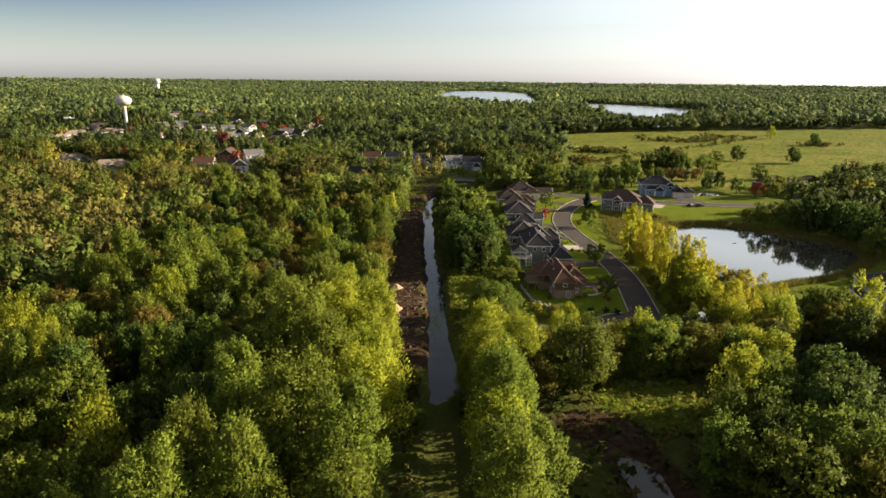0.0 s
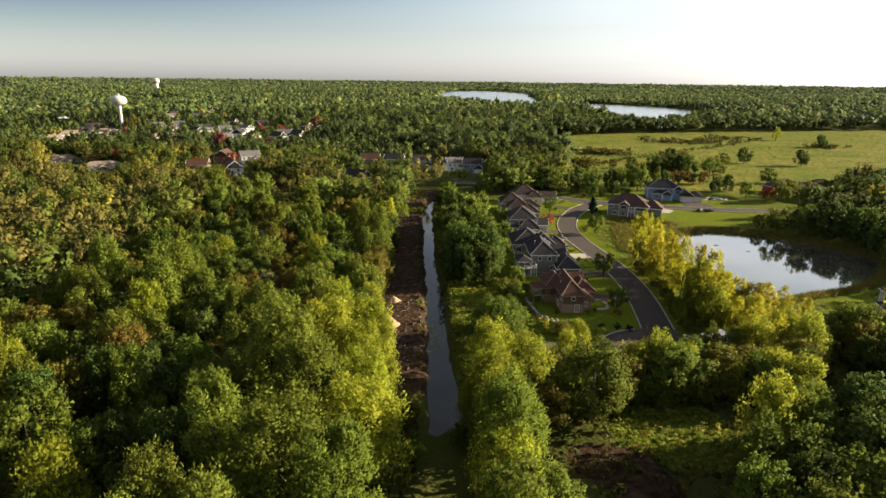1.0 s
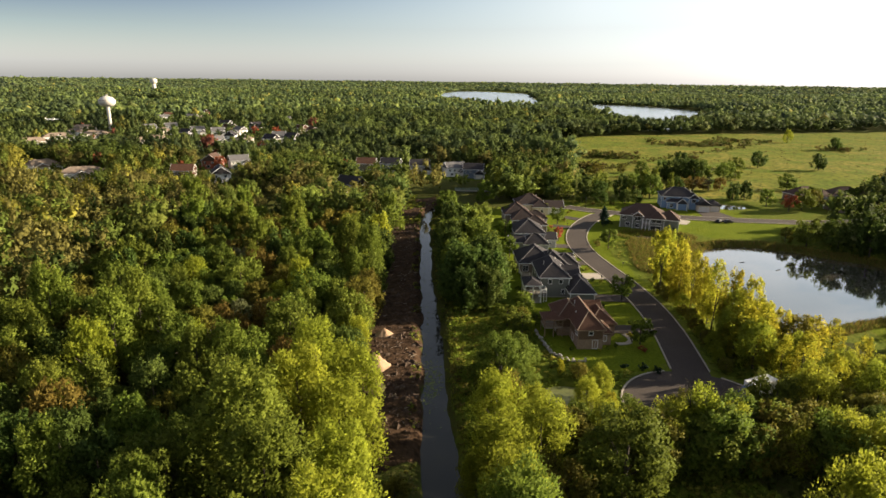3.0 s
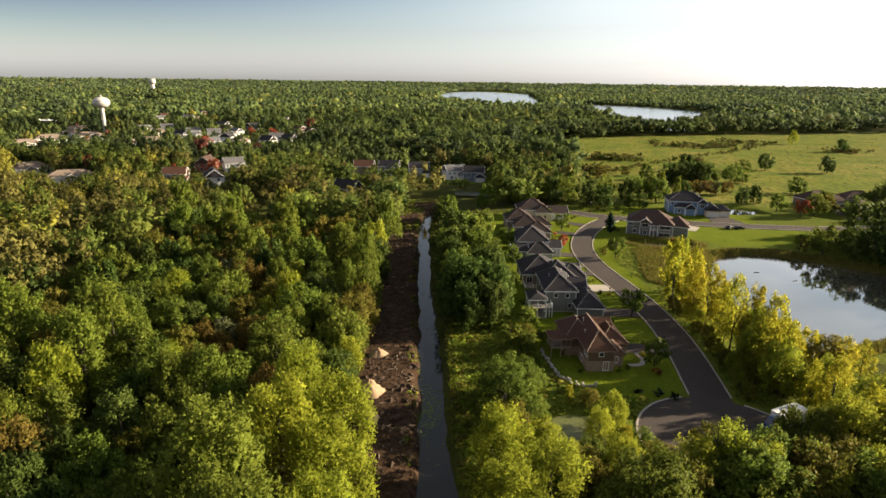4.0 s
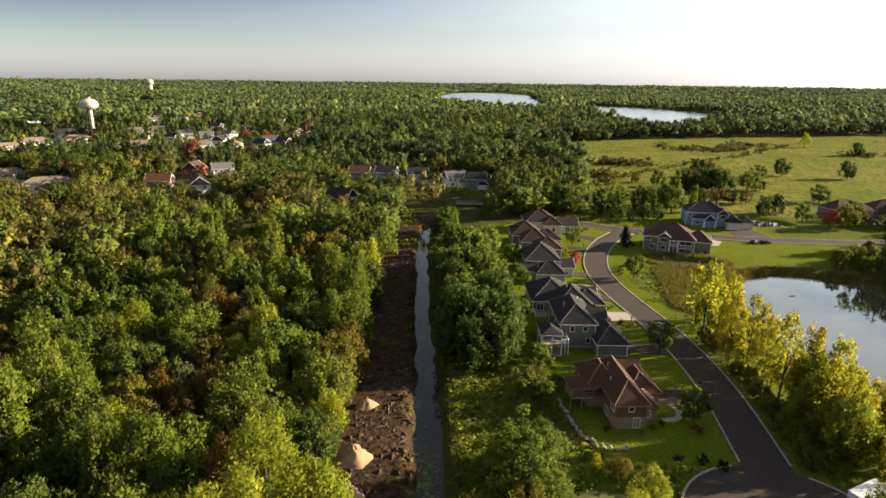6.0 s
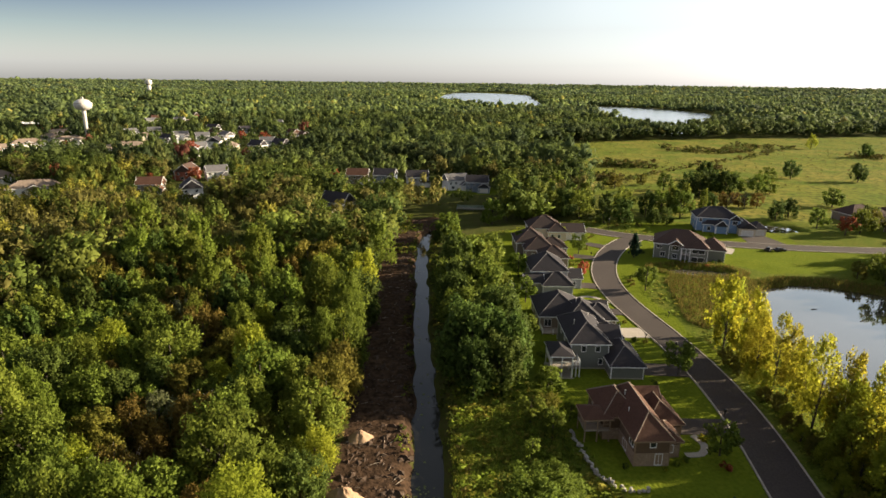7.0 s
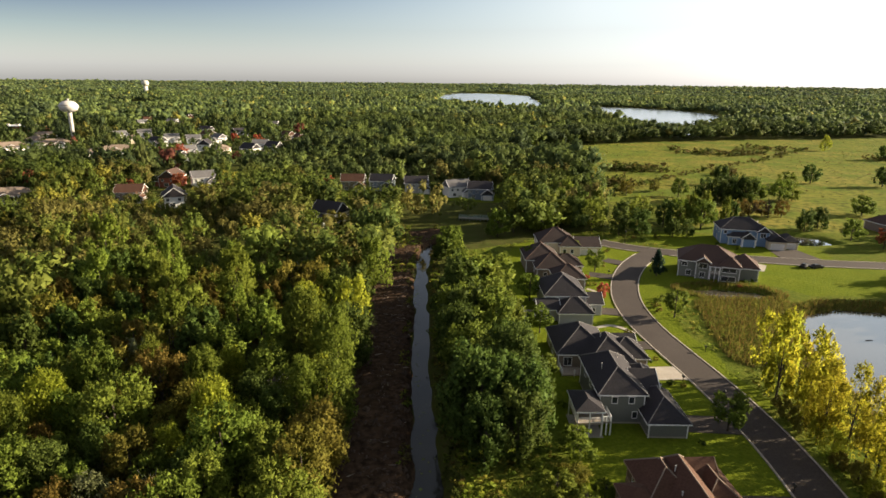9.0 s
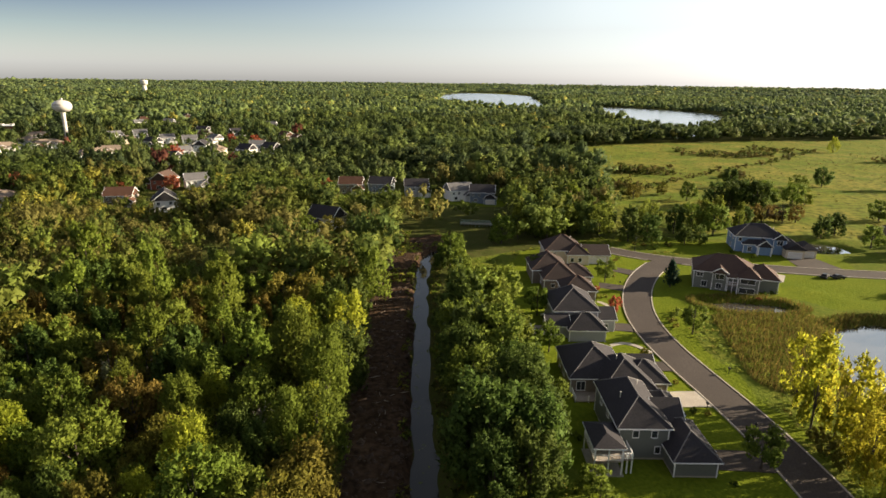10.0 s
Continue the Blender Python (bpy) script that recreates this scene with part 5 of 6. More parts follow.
KINDS = {
    # species: shape, width, crown height, foot of crown, lobes, leaves, leaf size, name, label
    "cottonwood": ("tall", 12.5, 17.0, 1.0, 130, 6600, 0.47, "cottonwood_tree", "tall cottonwood with a billowing light green crown"),
    "green": ("round", 11.5, 12.0, 0.0, 115, 5600, 0.45, "deciduous_tree", "broad green deciduous tree with a dense clumped crown"),
    "dark": ("round", 10.5, 12.5, -0.5, 115, 5600, 0.45, "shade_tree", "dark green deciduous tree with a dense crown"),
    "olive": ("round", 11.0, 11.0, 0.0, 110, 5000, 0.44, "autumn_tree", "olive green tree turning brown in early autumn"),
    "brown": ("round", 10.5, 10.5, 0.3, 105, 4200, 0.42, "autumn_tree", "rust-brown autumn tree with a thinning crown"),
    "lime": ("tall", 12.0, 14.0, -0.5, 120, 5600, 0.43, "cottonwood_tree", "broad cottonwood with an airy yellow-green crown"),
    "yellow": ("tall", 6.6, 14.0, -0.8, 90, 4200, 0.31, "willow_tree", "yellow-green tree turning gold in autumn"),
    "red": ("round", 4.5, 4.6, 1.0, 45, 1200, 0.36, "maple_tree", "small maple with bright red autumn leaves"),
    "spruce": ("cone", 5.0, 7.5, 0.3, 70, 1800, 0.5, "spruce_tree", "dark green conical spruce"),
    "silver": ("round", 9.5, 10.0, 1.0, 100, 4200, 0.42, "deciduous_tree", "grey-green silvery tree with a broad crown"),
    "small": ("round", 5.2, 5.2, 1.0, 50, 1700, 0.38, "young_tree", "small round green garden tree on a lawn"),
}
VARIANTS = {}
for key, (shape, wide, tall, foot, lobes, leaves, size, name, label) in KINDS.items():
    for fine in (0, 1, 2):
        VARIANTS[key, fine] = []
        for k in range(4 if key not in ("red", "spruce", "silver", "small") else 2):
            r = np.random.default_rng(100 + 7 * k + len(key) * 31)
            n, m, s = ((lobes, int(leaves * 1.75), size * 0.69), (lobes, int(leaves * 0.85), size * 0.98), (lobes // 2, int(leaves * 0.36), size * 1.5))[fine]
            v, f, nn = crown_arrays(r, shape, wide * r.uniform(0.88, 1.12), tall * r.uniform(0.92, 1.08), foot, n, m, s, solid={"yellow": 0.08, "lime": 0.18}.get(key, 0.40), round_off=0.15 if key in ("yellow", "lime") else 0.28, sprigs=0.5 if key in ("yellow", "lime", "cottonwood") else 0.3)
            VARIANTS[key, fine].append((array_mesh("crown", v, f, LEAF["green" if key == "small" else key], nn), trunk_mesh(r, tall, foot + 2.0, wide, 0.045 * wide * 0.75)))


def tree(key, x, y, scale=1.0, slim=1.0, group="", label=""):
    name, lab = KINDS[key][7], KINDS[key][8]
    far = math.hypot(x, max(0.0, y - 104), 48)
    pool = VARIANTS[key, 0 if far < 62 else 1 if far < 112 or KINDS[key][1] < 6 else 2]
    var = pool[int(rng.integers(len(pool)))]
    root = new(name)
    root.matrix_basis = Matrix.Translation((x, y, height(x, y) - 0.1)) @ Euler((0, 0, float(rng.uniform(0, 6.28)))).to_matrix().to_4x4() @ Matrix.Diagonal((slim * scale * float(rng.uniform(0.92, 1.08)), slim * scale * float(rng.uniform(0.92, 1.08)), scale, 1))
    tagged(root, label or lab, "tree", group)
    part("trunk", var[1], root)
    part("crown", var[0], root)
    return root


placed = []      # (x, y, radius)


def free(x, y, r):
    return all((x - a) ** 2 + (y - b) ** 2 > (0.56 * (r + c)) ** 2 for a, b, c in placed)


def put(key, x, y, scale=1.0, slim=1.0, group="", label=""):
    placed.append((x, y, KINDS[key][1] / 2 * scale * slim))
    return tree(key, x, y, scale, slim, group=group, label=label)


# trees that stand out
for key, x, y, s in (
        ("lime", 10, 115, 0.92), ("lime", 6.2, 100.5, 0.55), ("olive", -5.5, 100, 0.42), ("green", 4.5, 95, 0.4), ("green", -3.5, 88, 0.35), ("lime", 16, 108, 0.85), ("lime", 9.5, 79, 0.95), ("green", 11.5, 70, 1.1), ("lime", 10.5, 93, 0.95), ("lime", 9.5, 103, 0.85), ("olive", 17, 98, 0.8), ("cottonwood", 10.5, 86, 0.9), ("cottonwood", 9.5, 60, 0.95),
        ("lime", -11.5, 84, 1.15), ("lime", -14.5, 119, 1.1), ("cottonwood", -26, 101, 1.1), ("lime", -12.5, 96, 1.1), ("cottonwood", -12, 68, 1.05), ("cottonwood", -20, 90, 1.1),
        ("cottonwood", -20, 75, 1.05), ("lime", -14, 108, 1.1), ("lime", -21.5, 113, 1.25), ("cottonwood", -10.5, 56, 0.9), ("lime", -22, 127, 1.1), ("green", 27, 101, 1.2), ("olive", 33, 108, 0.9),
        ("lime", 70, 160, 0.7), ("lime", 67, 143, 0.75), ("lime", 65.5, 151, 0.7),
        ("green", 74, 157, 0.8), ("yellow", 74, 153, 0.85), ("olive", 80, 150, 0.8), ("yellow", 66, 151, 0.75),
        ("olive", 60, 116, 0.8), ("lime", 66, 121, 0.75), ("olive", 72, 118, 0.85), ("lime", 77, 122, 0.8), ("lime", 69, 127, 0.7), ("green", 60, 123, 0.7),
        ("green", 50, 82, 0.95), ("green", 48, 67, 1.1), ("green", 58, 72, 1.1), ("dark", 66, 84, 1.1), ("dark", 70, 93, 1.1), ("dark", 62, 80, 1.0),
        ("olive", 56, 111, 0.8), ("green", 44, 111, 0.8),
        ("green", 12.5, 134, 0.85), ("green", 16, 139, 0.7), ("olive", 13, 127, 0.6), ("lime", 28, 127, 0.5), ("lime", 31.5, 132, 0.45), ("small", 20, 158, 0.9), ("small", 17, 163, 0.8),
        ("lime", 17, 119, 0.6), ("olive", 22, 114, 0.65), ("lime", 28, 115, 0.55), ("olive", 44, 121, 0.6)):
    put(key, x, y, s)
for key, x, y, s, slim in (("yellow", -36.7, 247, 0.72, 1.7), ("silver", -23.4, 206, 0.85, 1.0), ("lime", -38.8, 191, 0.75, 0.8), ("lime", -33, 196, 0.6, 0.8), ("cottonwood", -22.5, 178, 0.75, 0.7), ("silver", -58, 196, 0.8, 0.9), ("olive", -42, 317, 0.85, 0.9), ("red", -141, 402, 1.7, 1.0), ("red", -163, 394, 1.3, 1.0), ("red", -198, 536, 1.8, 1.0), ("red", -165, 619, 1.9, 1.0), ("red", -193, 640, 1.7, 1.0), ("red", -62, 410, 1.5, 1.0), ("green", -50, 314, 0.8, 0.9), ("cottonwood", 105, 331, 0.75, 0.6), ("cottonwood", 112, 335, 0.8, 0.6), ("cottonwood", 119, 331, 0.68, 0.6),
                           ("green", 60, 340, 1.1, 0.75), ("cottonwood", 51, 338, 0.8, 0.7), ("cottonwood", 43, 331, 0.8, 0.7), ("green", 36, 322, 1.1, 0.75), ("cottonwood", 29, 319, 0.75, 0.7), ("green", 22, 312, 0.9, 0.8),
                           ("cottonwood", 68, 342, 0.75, 0.7), ("green", 84, 334, 1.0, 0.7), ("dark", 93, 330, 1.0, 0.65), ("cottonwood", 33, 345, 0.9, 0.8), ("green", 44, 348, 1.1, 0.8), ("cottonwood", 56, 352, 0.9, 0.8)):
    put(key, x, y, s, slim)
# dark belt between the creek and the houses
for y in np.arange(172, 292, 5.4):
    w = 1.0 if y < 245 else 0.75
    for x in (6.5, 13.5) if y < 262 else (3.5,):
        put("dark" if rng.random() < (0.85 if y < 205 else 0.5) else "green", float(x + rng.normal(0, 1.4)), float(y + rng.normal(0, 1.4)), float(w * rng.uniform(0.78, 1.38)), 0.85, "trees along the creek")
# dense row of gold willows between the street and the pond
for y in np.arange(147, 201, 3.1):
    if rng.random() < 0.72:
        put("yellow", float(66.0 + 0.035 * (205 - y) + rng.normal(0, 1.1)), float(y + rng.normal(0, 0.6)), float(rng.uniform(0.98, 1.34)), 0.72, "willows beside the pond")
    else:
        put("lime", float(66.6 + 0.035 * (205 - y) + rng.normal(0, 1.0)), float(y + rng.normal(0, 0.6)), float(rng.uniform(0.7, 1.05)), 0.5, "willows beside the pond")
# trees on and before the meadow, and on the pond's far shore
for key, x, y, s in (("dark", 150, 226, 1.0), ("dark", 156, 218, 1.1), ("dark", 157, 208, 1.1), ("dark", 143, 232, 0.9), ("green", 136, 239, 0.8), ("dark", 155, 232, 1.1), ("green", 147, 242, 0.75),
                     ("dark", 162, 226, 1.1), ("green", 152, 196, 0.8), ("green", 140, 250, 0.5), ("olive", 150, 256, 0.6), ("olive", 132, 246, 0.5),
                     ("dark", 139, 381, 1.0), ("dark", 146, 384, 1.1), ("dark", 153, 382, 1.1), ("green", 160, 388, 1.0), ("dark", 149, 392, 1.0), ("dark", 136, 390, 0.9), ("dark", 168, 441, 0.9), ("green", 203, 432, 0.8),
                     ("dark", 226, 447, 1.0), ("dark", 263, 437, 1.0), ("green", 175, 390, 0.9), ("green", 183, 392, 0.7), ("green", 127, 401, 0.8), ("olive", 113, 346, 0.9), ("green", 108, 328, 1.0), ("dark", 129, 346, 0.7),
                     ("brown", 140, 352, 0.7), ("brown", 147, 354, 0.7), ("brown", 155, 352, 0.7), ("brown", 134, 350, 0.7), ("dark", 91, 314, 0.6), ("dark", 97, 315, 0.55), ("dark", 79, 318, 0.8), ("dark", 71, 318, 0.9),
                     ("green", 62, 326, 1.0), ("green", 48, 325, 1.0), ("dark", 55, 330, 1.0), ("green", 40, 318, 0.9), ("olive", 35, 330, 0.9), ("dark", 66, 334, 1.0), ("dark", 76, 330, 0.9), ("green", 102, 336, 0.9),
                     ("lime", 353, 634, 0.9), ("dark", 358, 566, 1.0), ("green", 196, 358, 0.8), ("olive", 100, 404, 0.7), ("olive", 119, 416, 0.6), ("red", 164, 300, 1.4), ("green", 172, 303, 0.8), ("olive", 180, 308, 0.8),
                     ("green", 160, 312, 0.7), ("dark", 150, 326, 0.7), ("dark", 158, 330, 0.7), ("spruce", 222, 322, 1.6), ("green", 205, 318, 0.7), ("green", 186, 318, 0.7)):
    put(key, x, y, s)
# thicket east of the turning circle, and shrubs between it and the creek
for key, x, y, s in (("yellow", 71, 146, 0.8), ("lime", 76, 142, 0.6), ("yellow", 81, 146, 0.75), ("yellow", 73, 136, 0.85), ("lime", 79, 134, 0.65), ("yellow", 76, 150, 0.8), ("yellow", 70, 138, 0.7), ("lime", 84, 131, 0.6), ("yellow", 86, 138, 0.7), ("yellow", 68, 142, 0.6), ("yellow", 88, 150, 0.6),
                     ("yellow", 64.5, 147, 0.5), ("yellow", 74, 128, 0.75), ("green", 81, 126, 0.7), ("yellow", 66.5, 124, 0.75), ("olive", 54, 111, 0.6), ("yellow", 47, 112, 0.55), ("yellow", 59.5, 114, 0.5),
                     ("green", 17, 132, 0.45), ("olive", 11, 141, 0.42), ("green", 19, 142, 0.4), ("yellow", 31, 123, 0.42), ("olive", 34, 118, 0.5), ("green", 24, 118, 0.5), ("yellow", 12.5, 121, 0.6), ("green", 36, 113, 0.55),
                     ("olive", 29, 138.5, 0.28), ("yellow", 25.5, 139.5, 0.25), ("green", 33.5, 124.5, 0.35), ("small", 15.5, 152, 0.6), ("small", 24, 163.5, 0.55), ("small", 22.3, 171.5, 0.8), ("olive", 20.5, 167, 0.35)):
    put(key, x, y, s)
# shrubby growth before the turning circle
for i in range(26):
    x = 33 + i * 1.35 + float(rng.normal(0, 0.8))
    put(("olive", "green", "lime", "olive", "lime", "green")[int(rng.integers(6))], x, float((108.5 if i % 2 else 112.0) + rng.normal(0, 0.9) + (1.5 if 40 < x < 58 and i % 2 == 0 else 0)), float(rng.uniform(0.58, 0.84) if x > 38 else rng.uniform(0.4, 0.6)))
# low growth at the willows' feet
for y in np.arange(141, 190, 3.4):
    put("lime" if rng.random() < 0.6 else "olive", float(np.interp(y, [128, 146, 168, 178, 190], [52, 53.9, 56.5, 56.8, 56.2]) + 7.0 + rng.normal(0, 0.5)), float(y), float(rng.uniform(0.22, 0.36)))
# garden trees
for key, x, y, s in (("small", 60.7, 232.8, 1.15), ("spruce", 67.9, 266.5, 1.0), ("red", 44.8, 243.6, 0.9), ("small", 24.6, 243, 1.2), ("small", 30, 275, 1.1), ("small", 49.5, 270.5, 1.1),
                     ("small", 50.5, 181.7, 1.15), ("small", 46.8, 154.2, 1.0), ("small", 24, 222, 1.1), ("small", 47, 290, 0.8), ("small", 21, 199, 0.9), ("small", 22, 175, 0.8)):
    put(key, x, y, s)


def scatter(n, xr, yr, allowed, mix, smin, smax, slim=0.8):
    keys = list(mix)
    w = np.array([mix[k] for k in keys], float)
    done = 0
    for _ in range(n * 12):
        if done >= n:
            break
        x, y = float(rng.uniform(*xr)), float(rng.uniform(*yr))
        if not allowed(x, y):
            continue
        key = keys[int(rng.choice(len(keys), p=w / w.sum()))]
        s = float(rng.uniform(smin, smax))
        if free(x, y, KINDS[key][1] / 2 * s * slim):
            put(key, x, y, s, slim, "woodland trees")
            done += 1


def inside1(x, y, poly):
    return bool(inside(np.array([x]), np.array([y]), poly)[0])


def left_wood(x, y):
    return x < -17.5


def right_wood(x, y):
    return not inside1(x, y, ESTATE) and not inside1(x, y, grown(POOL_S, 1.3)) and not inside1(x, y, [(30, 84), (52, 84), (54, 106), (30, 100)]) and not inside1(x, y, [(44, 93), (96, 104), (96, 113), (44, 105)]) and x > 40 and x < 112


scatter(130, (-95, -17), (45, 140), left_wood, {"green": 4, "dark": 1.6, "olive": 1.2, "brown": 0.7, "cottonwood": 2.6, "lime": 0.7}, 0.68, 1.12)
scatter(190, (-95, -17), (138, 252), left_wood, {"green": 3.6, "dark": 1.6, "olive": 2.4, "brown": 1.0, "cottonwood": 1.0, "silver": 0.15, "lime": 0.7}, 0.62, 1.12)
scatter(60, (40, 112), (48, 135), right_wood, {"green": 3, "dark": 1.5, "olive": 2, "lime": 1.5}, 0.6, 1.0)

# ---- far woods, one mesh ----
TINTS = np.array([(0.115, 0.150, 0.022), (0.094, 0.126, 0.020), (0.142, 0.165, 0.025), (0.176, 0.160, 0.034), (0.145, 0.185, 0.026), (0.066, 0.094, 0.017), (0.290, 0.270, 0.035), (0.240, 0.090, 0.034)]) * np.array([0.93, 0.93, 1.2])


def suburb(x, y):
    return inside(x, y, [(-560, 560), (-330, 480), (-60, 395), (40, 375), (40, 425), (-120, 560), (-110, 700), (-190, 900), (-360, 900), (-620, 900)])


def wood_mask(x, y):
    l, r = creek_x(y)
    ok = ~inside(x, y, FIELD) & ~inside(x, y, ESTATE)
    ok &= ~((y < 330) & (x > -19) & (x < 5))
    ok &= ~inside(x, y, DIRT) & (clearing(x, y) < 0.5)
    for lake in LAKES:
        ok &= ~inside(x + 9 * wobble(x, y, 60.0, 3.0), y + 8 * wobble(x, y, 110.0, 1.0), lake)
    ok &= ~((y > 295) & (y < 352) & (x > 2) & (x < 30))
    for hx, hy in HOMES:
        ok &= ~((np.abs(x - hx * (y - 50) / (hy - 50)) < 9.0) & (y - hy < 8) & (y - hy > (-26 if hy < 450 else -13 - 0.012 * hy))) | ((rng.random(x.shape) < 0.06) & (y < hy - 12))
    ok &= ~inside(x, y, [(-62, 396), (34, 384), (30, 358), (2, 356), (-14, 372), (-44, 386)])
    return ok


templates = {}
SCRUB = [(-330, 250), (-110, 235), (-66, 254), (-58, 300), (-100, 330), (-140, 360), (-330, 372)]


def template(level, k):
    if (level, k) not in templates:
        r = np.random.default_rng(900 + k + 50 * level)
        spec = ((16, 330, 0.075, OCTA), (10, 140, 0.095, OCTA), (4, 14, 0.20, OCTA), (3, 8, 0.24, OCTA))[level]
        templates[(level, k)] = crown_arrays(r, "round", 1.0, 1.0, 0.0, spec[0], spec[1], spec[2], spec[3], low=0.30, solid=(0.62, 0.80, 0.95, 1.0)[level], plump=(1.15, 1.35, 1.85, 2.1)[level], sprigs=0.12, round_off=(0.45, 0.6, 0.6, 0.6)[level], loose=(0.5, 0.25, 0.15, 0.1)[level], bough=(0.5, 0.35, 0.2, 0.1)[level])
    return templates[(level, k)]


def lowered(xs, ys, sizes):
    """Garden trees before the houses are small."""
    k = np.ones(len(xs))
    for hx, hy in HOMES:
        near = (np.abs(xs - hx * (ys - 50) / (hy - 50)) < 12) & (ys < hy + 3) & (ys > hy - 28 - 0.09 * hy)
        k = np.where(near, np.minimum(k, 6.0 / sizes), k)
    return sizes * k


def woods(name, label, xs, ys, sizes, level, tint_shift=0.0):
    V, F, C, Nn, n = [], [], [], [], 0
    zs = ground_z(xs, ys)
    scrub = inside(xs + 14 * wobble(xs, ys, 25.0), ys + 14 * wobble(xs, ys, 30.0, 3.0), SCRUB)
    sizes = lowered(xs, ys, np.where(scrub, sizes * rng.uniform(0.35, 0.68, len(xs)), sizes))
    for i in range(len(xs)):
        v, f, nn = template(level, int(rng.integers(10)))
        a = rng.uniform(0, 6.28)
        ca, sa, w = math.cos(a), math.sin(a), sizes[i] * (1 + 0.18 * float(wobble(xs[i], ys[i], 40.0, 6.0)))
        hgt = min(w, 11.5) * rng.uniform(0.85, 1.2) + (2.5 if w > 8 else 0.3)
        if level:
            hgt *= 1 + 0.22 * float(wobble(xs[i], ys[i], 90.0, 2.0)) + 0.18 * float(wobble(xs[i], ys[i], 34.0, 7.0)) + rng.normal(0, 0.08)
        V.append(np.stack([(v[:, 0] * ca - v[:, 1] * sa) * w + xs[i], (v[:, 0] * sa + v[:, 1] * ca) * w + ys[i], v[:, 2] * hgt + zs[i] + 0.5], 1))
        Nn.append(np.stack([nn[:, 0] * ca - nn[:, 1] * sa, nn[:, 0] * sa + nn[:, 1] * ca, nn[:, 2]], 1))
        F.append(f + n)
        n += len(v)
        k = (0, 0, 1, 1, 2, 4, 5, 5, 0 if level else 3)[int(rng.integers(9))] if rng.random() < (0.985 if level else 0.95) else 6
        if -190 < xs[i] < -20 and 140 < ys[i] < 330 and rng.random() < 0.5:
            k = (2, 3, 3, 3)[int(rng.integers(4))]
        if scrub[i] and rng.random() < 0.8:
            k = (3, 3, 2, 4, 3, 6, 2)[int(rng.integers(7))]
        elif -330 < xs[i] < -100 and 370 < ys[i] < 740 and rng.random() < 0.018:
            k = 7
        # farther levels get lighter, bluer leaves: distance haze put into the colour
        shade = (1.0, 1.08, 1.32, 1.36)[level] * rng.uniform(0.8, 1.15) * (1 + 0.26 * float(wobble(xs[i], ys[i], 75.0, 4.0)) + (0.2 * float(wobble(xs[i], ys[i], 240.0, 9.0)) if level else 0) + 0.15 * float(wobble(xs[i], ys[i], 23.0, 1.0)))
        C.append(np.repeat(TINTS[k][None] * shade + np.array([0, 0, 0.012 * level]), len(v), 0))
    me = array_mesh(name, np.concatenate(V), np.concatenate(F), WOODS, np.concatenate(Nn))
    col = np.concatenate(C)
    at = me.color_attributes.new("tint", "FLOAT_COLOR", "POINT")
    at.data.foreach_set("color", np.concatenate([col, np.ones((len(col), 1))], 1).astype(np.float32).ravel())
    return tagged(new(name, me), label, "woods", kind="stuff")


def spread(x0, x1, y0, y1, step, mask, jitter=0.42):
    x, y = np.meshgrid(np.arange(x0, x1, step), np.arange(y0, y1, step * 0.9))
    x = x + (np.arange(x.shape[0])[:, None] % 2) * step / 2
    x, y = (x + rng.uniform(-jitter, jitter, x.shape) * step).ravel(), (y + rng.uniform(-jitter, jitter, y.shape) * step).ravel()
    ok = mask(x, y)
    return x[ok], y[ok]


def in_view(x, y, margin=60):
    return np.abs(x) < (y + 20) * 0.80 + margin



def mid_mask(x, y):
    ok = wood_mask(x, y) & in_view(x, y) & (np.hypot(x, y) < 950)
    ok &= ~((x > -97) & (x < 114) & (y < 252) & ~((x > 18) & (y > 236)))
    keep = np.where(suburb(x, y), rng.random(x.shape) < 0.85, True)
    return ok & keep


mx, my = spread(-760, 760, 60, 950, 9.4, mid_mask)
extra = spread(-330, -90, 232, 375, 5.2, lambda x, y: inside(x, y, SCRUB) & (rng.random(x.shape) < 0.75))
mx, my = np.concatenate([mx, extra[0]]), np.concatenate([my, extra[1]])
near_mid = my < 420
woods("woods", "mixed green and rusty early-autumn woodland", mx[near_mid], my[near_mid], 7.5 + 10.0 * rng.random(near_mid.sum()) ** 1.4, 0)
size_mid = np.where(suburb(mx, my), np.where(rng.random(mx.shape) < 0.3, rng.uniform(9, 13, mx.shape), rng.uniform(5, 8.5, mx.shape)), 8.0 + 12.0 * rng.random(mx.shape) ** 1.5)
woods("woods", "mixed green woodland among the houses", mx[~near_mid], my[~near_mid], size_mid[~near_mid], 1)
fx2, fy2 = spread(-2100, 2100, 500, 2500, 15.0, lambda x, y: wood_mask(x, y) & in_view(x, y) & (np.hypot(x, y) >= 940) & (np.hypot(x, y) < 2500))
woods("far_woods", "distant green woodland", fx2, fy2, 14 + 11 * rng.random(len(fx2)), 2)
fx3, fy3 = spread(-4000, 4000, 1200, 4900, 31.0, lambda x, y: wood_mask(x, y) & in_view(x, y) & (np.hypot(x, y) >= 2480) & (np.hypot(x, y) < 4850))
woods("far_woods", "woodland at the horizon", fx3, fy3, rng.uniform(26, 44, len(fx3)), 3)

bx_, by_ = spread(-130, 130, -90, 46, 9.8, lambda x, y: (x < -9) | (x > 12))
woods("woods", "mixed green woodland beside the creek", bx_, by_, rng.uniform(9.5, 14.5, len(bx_)), 0)

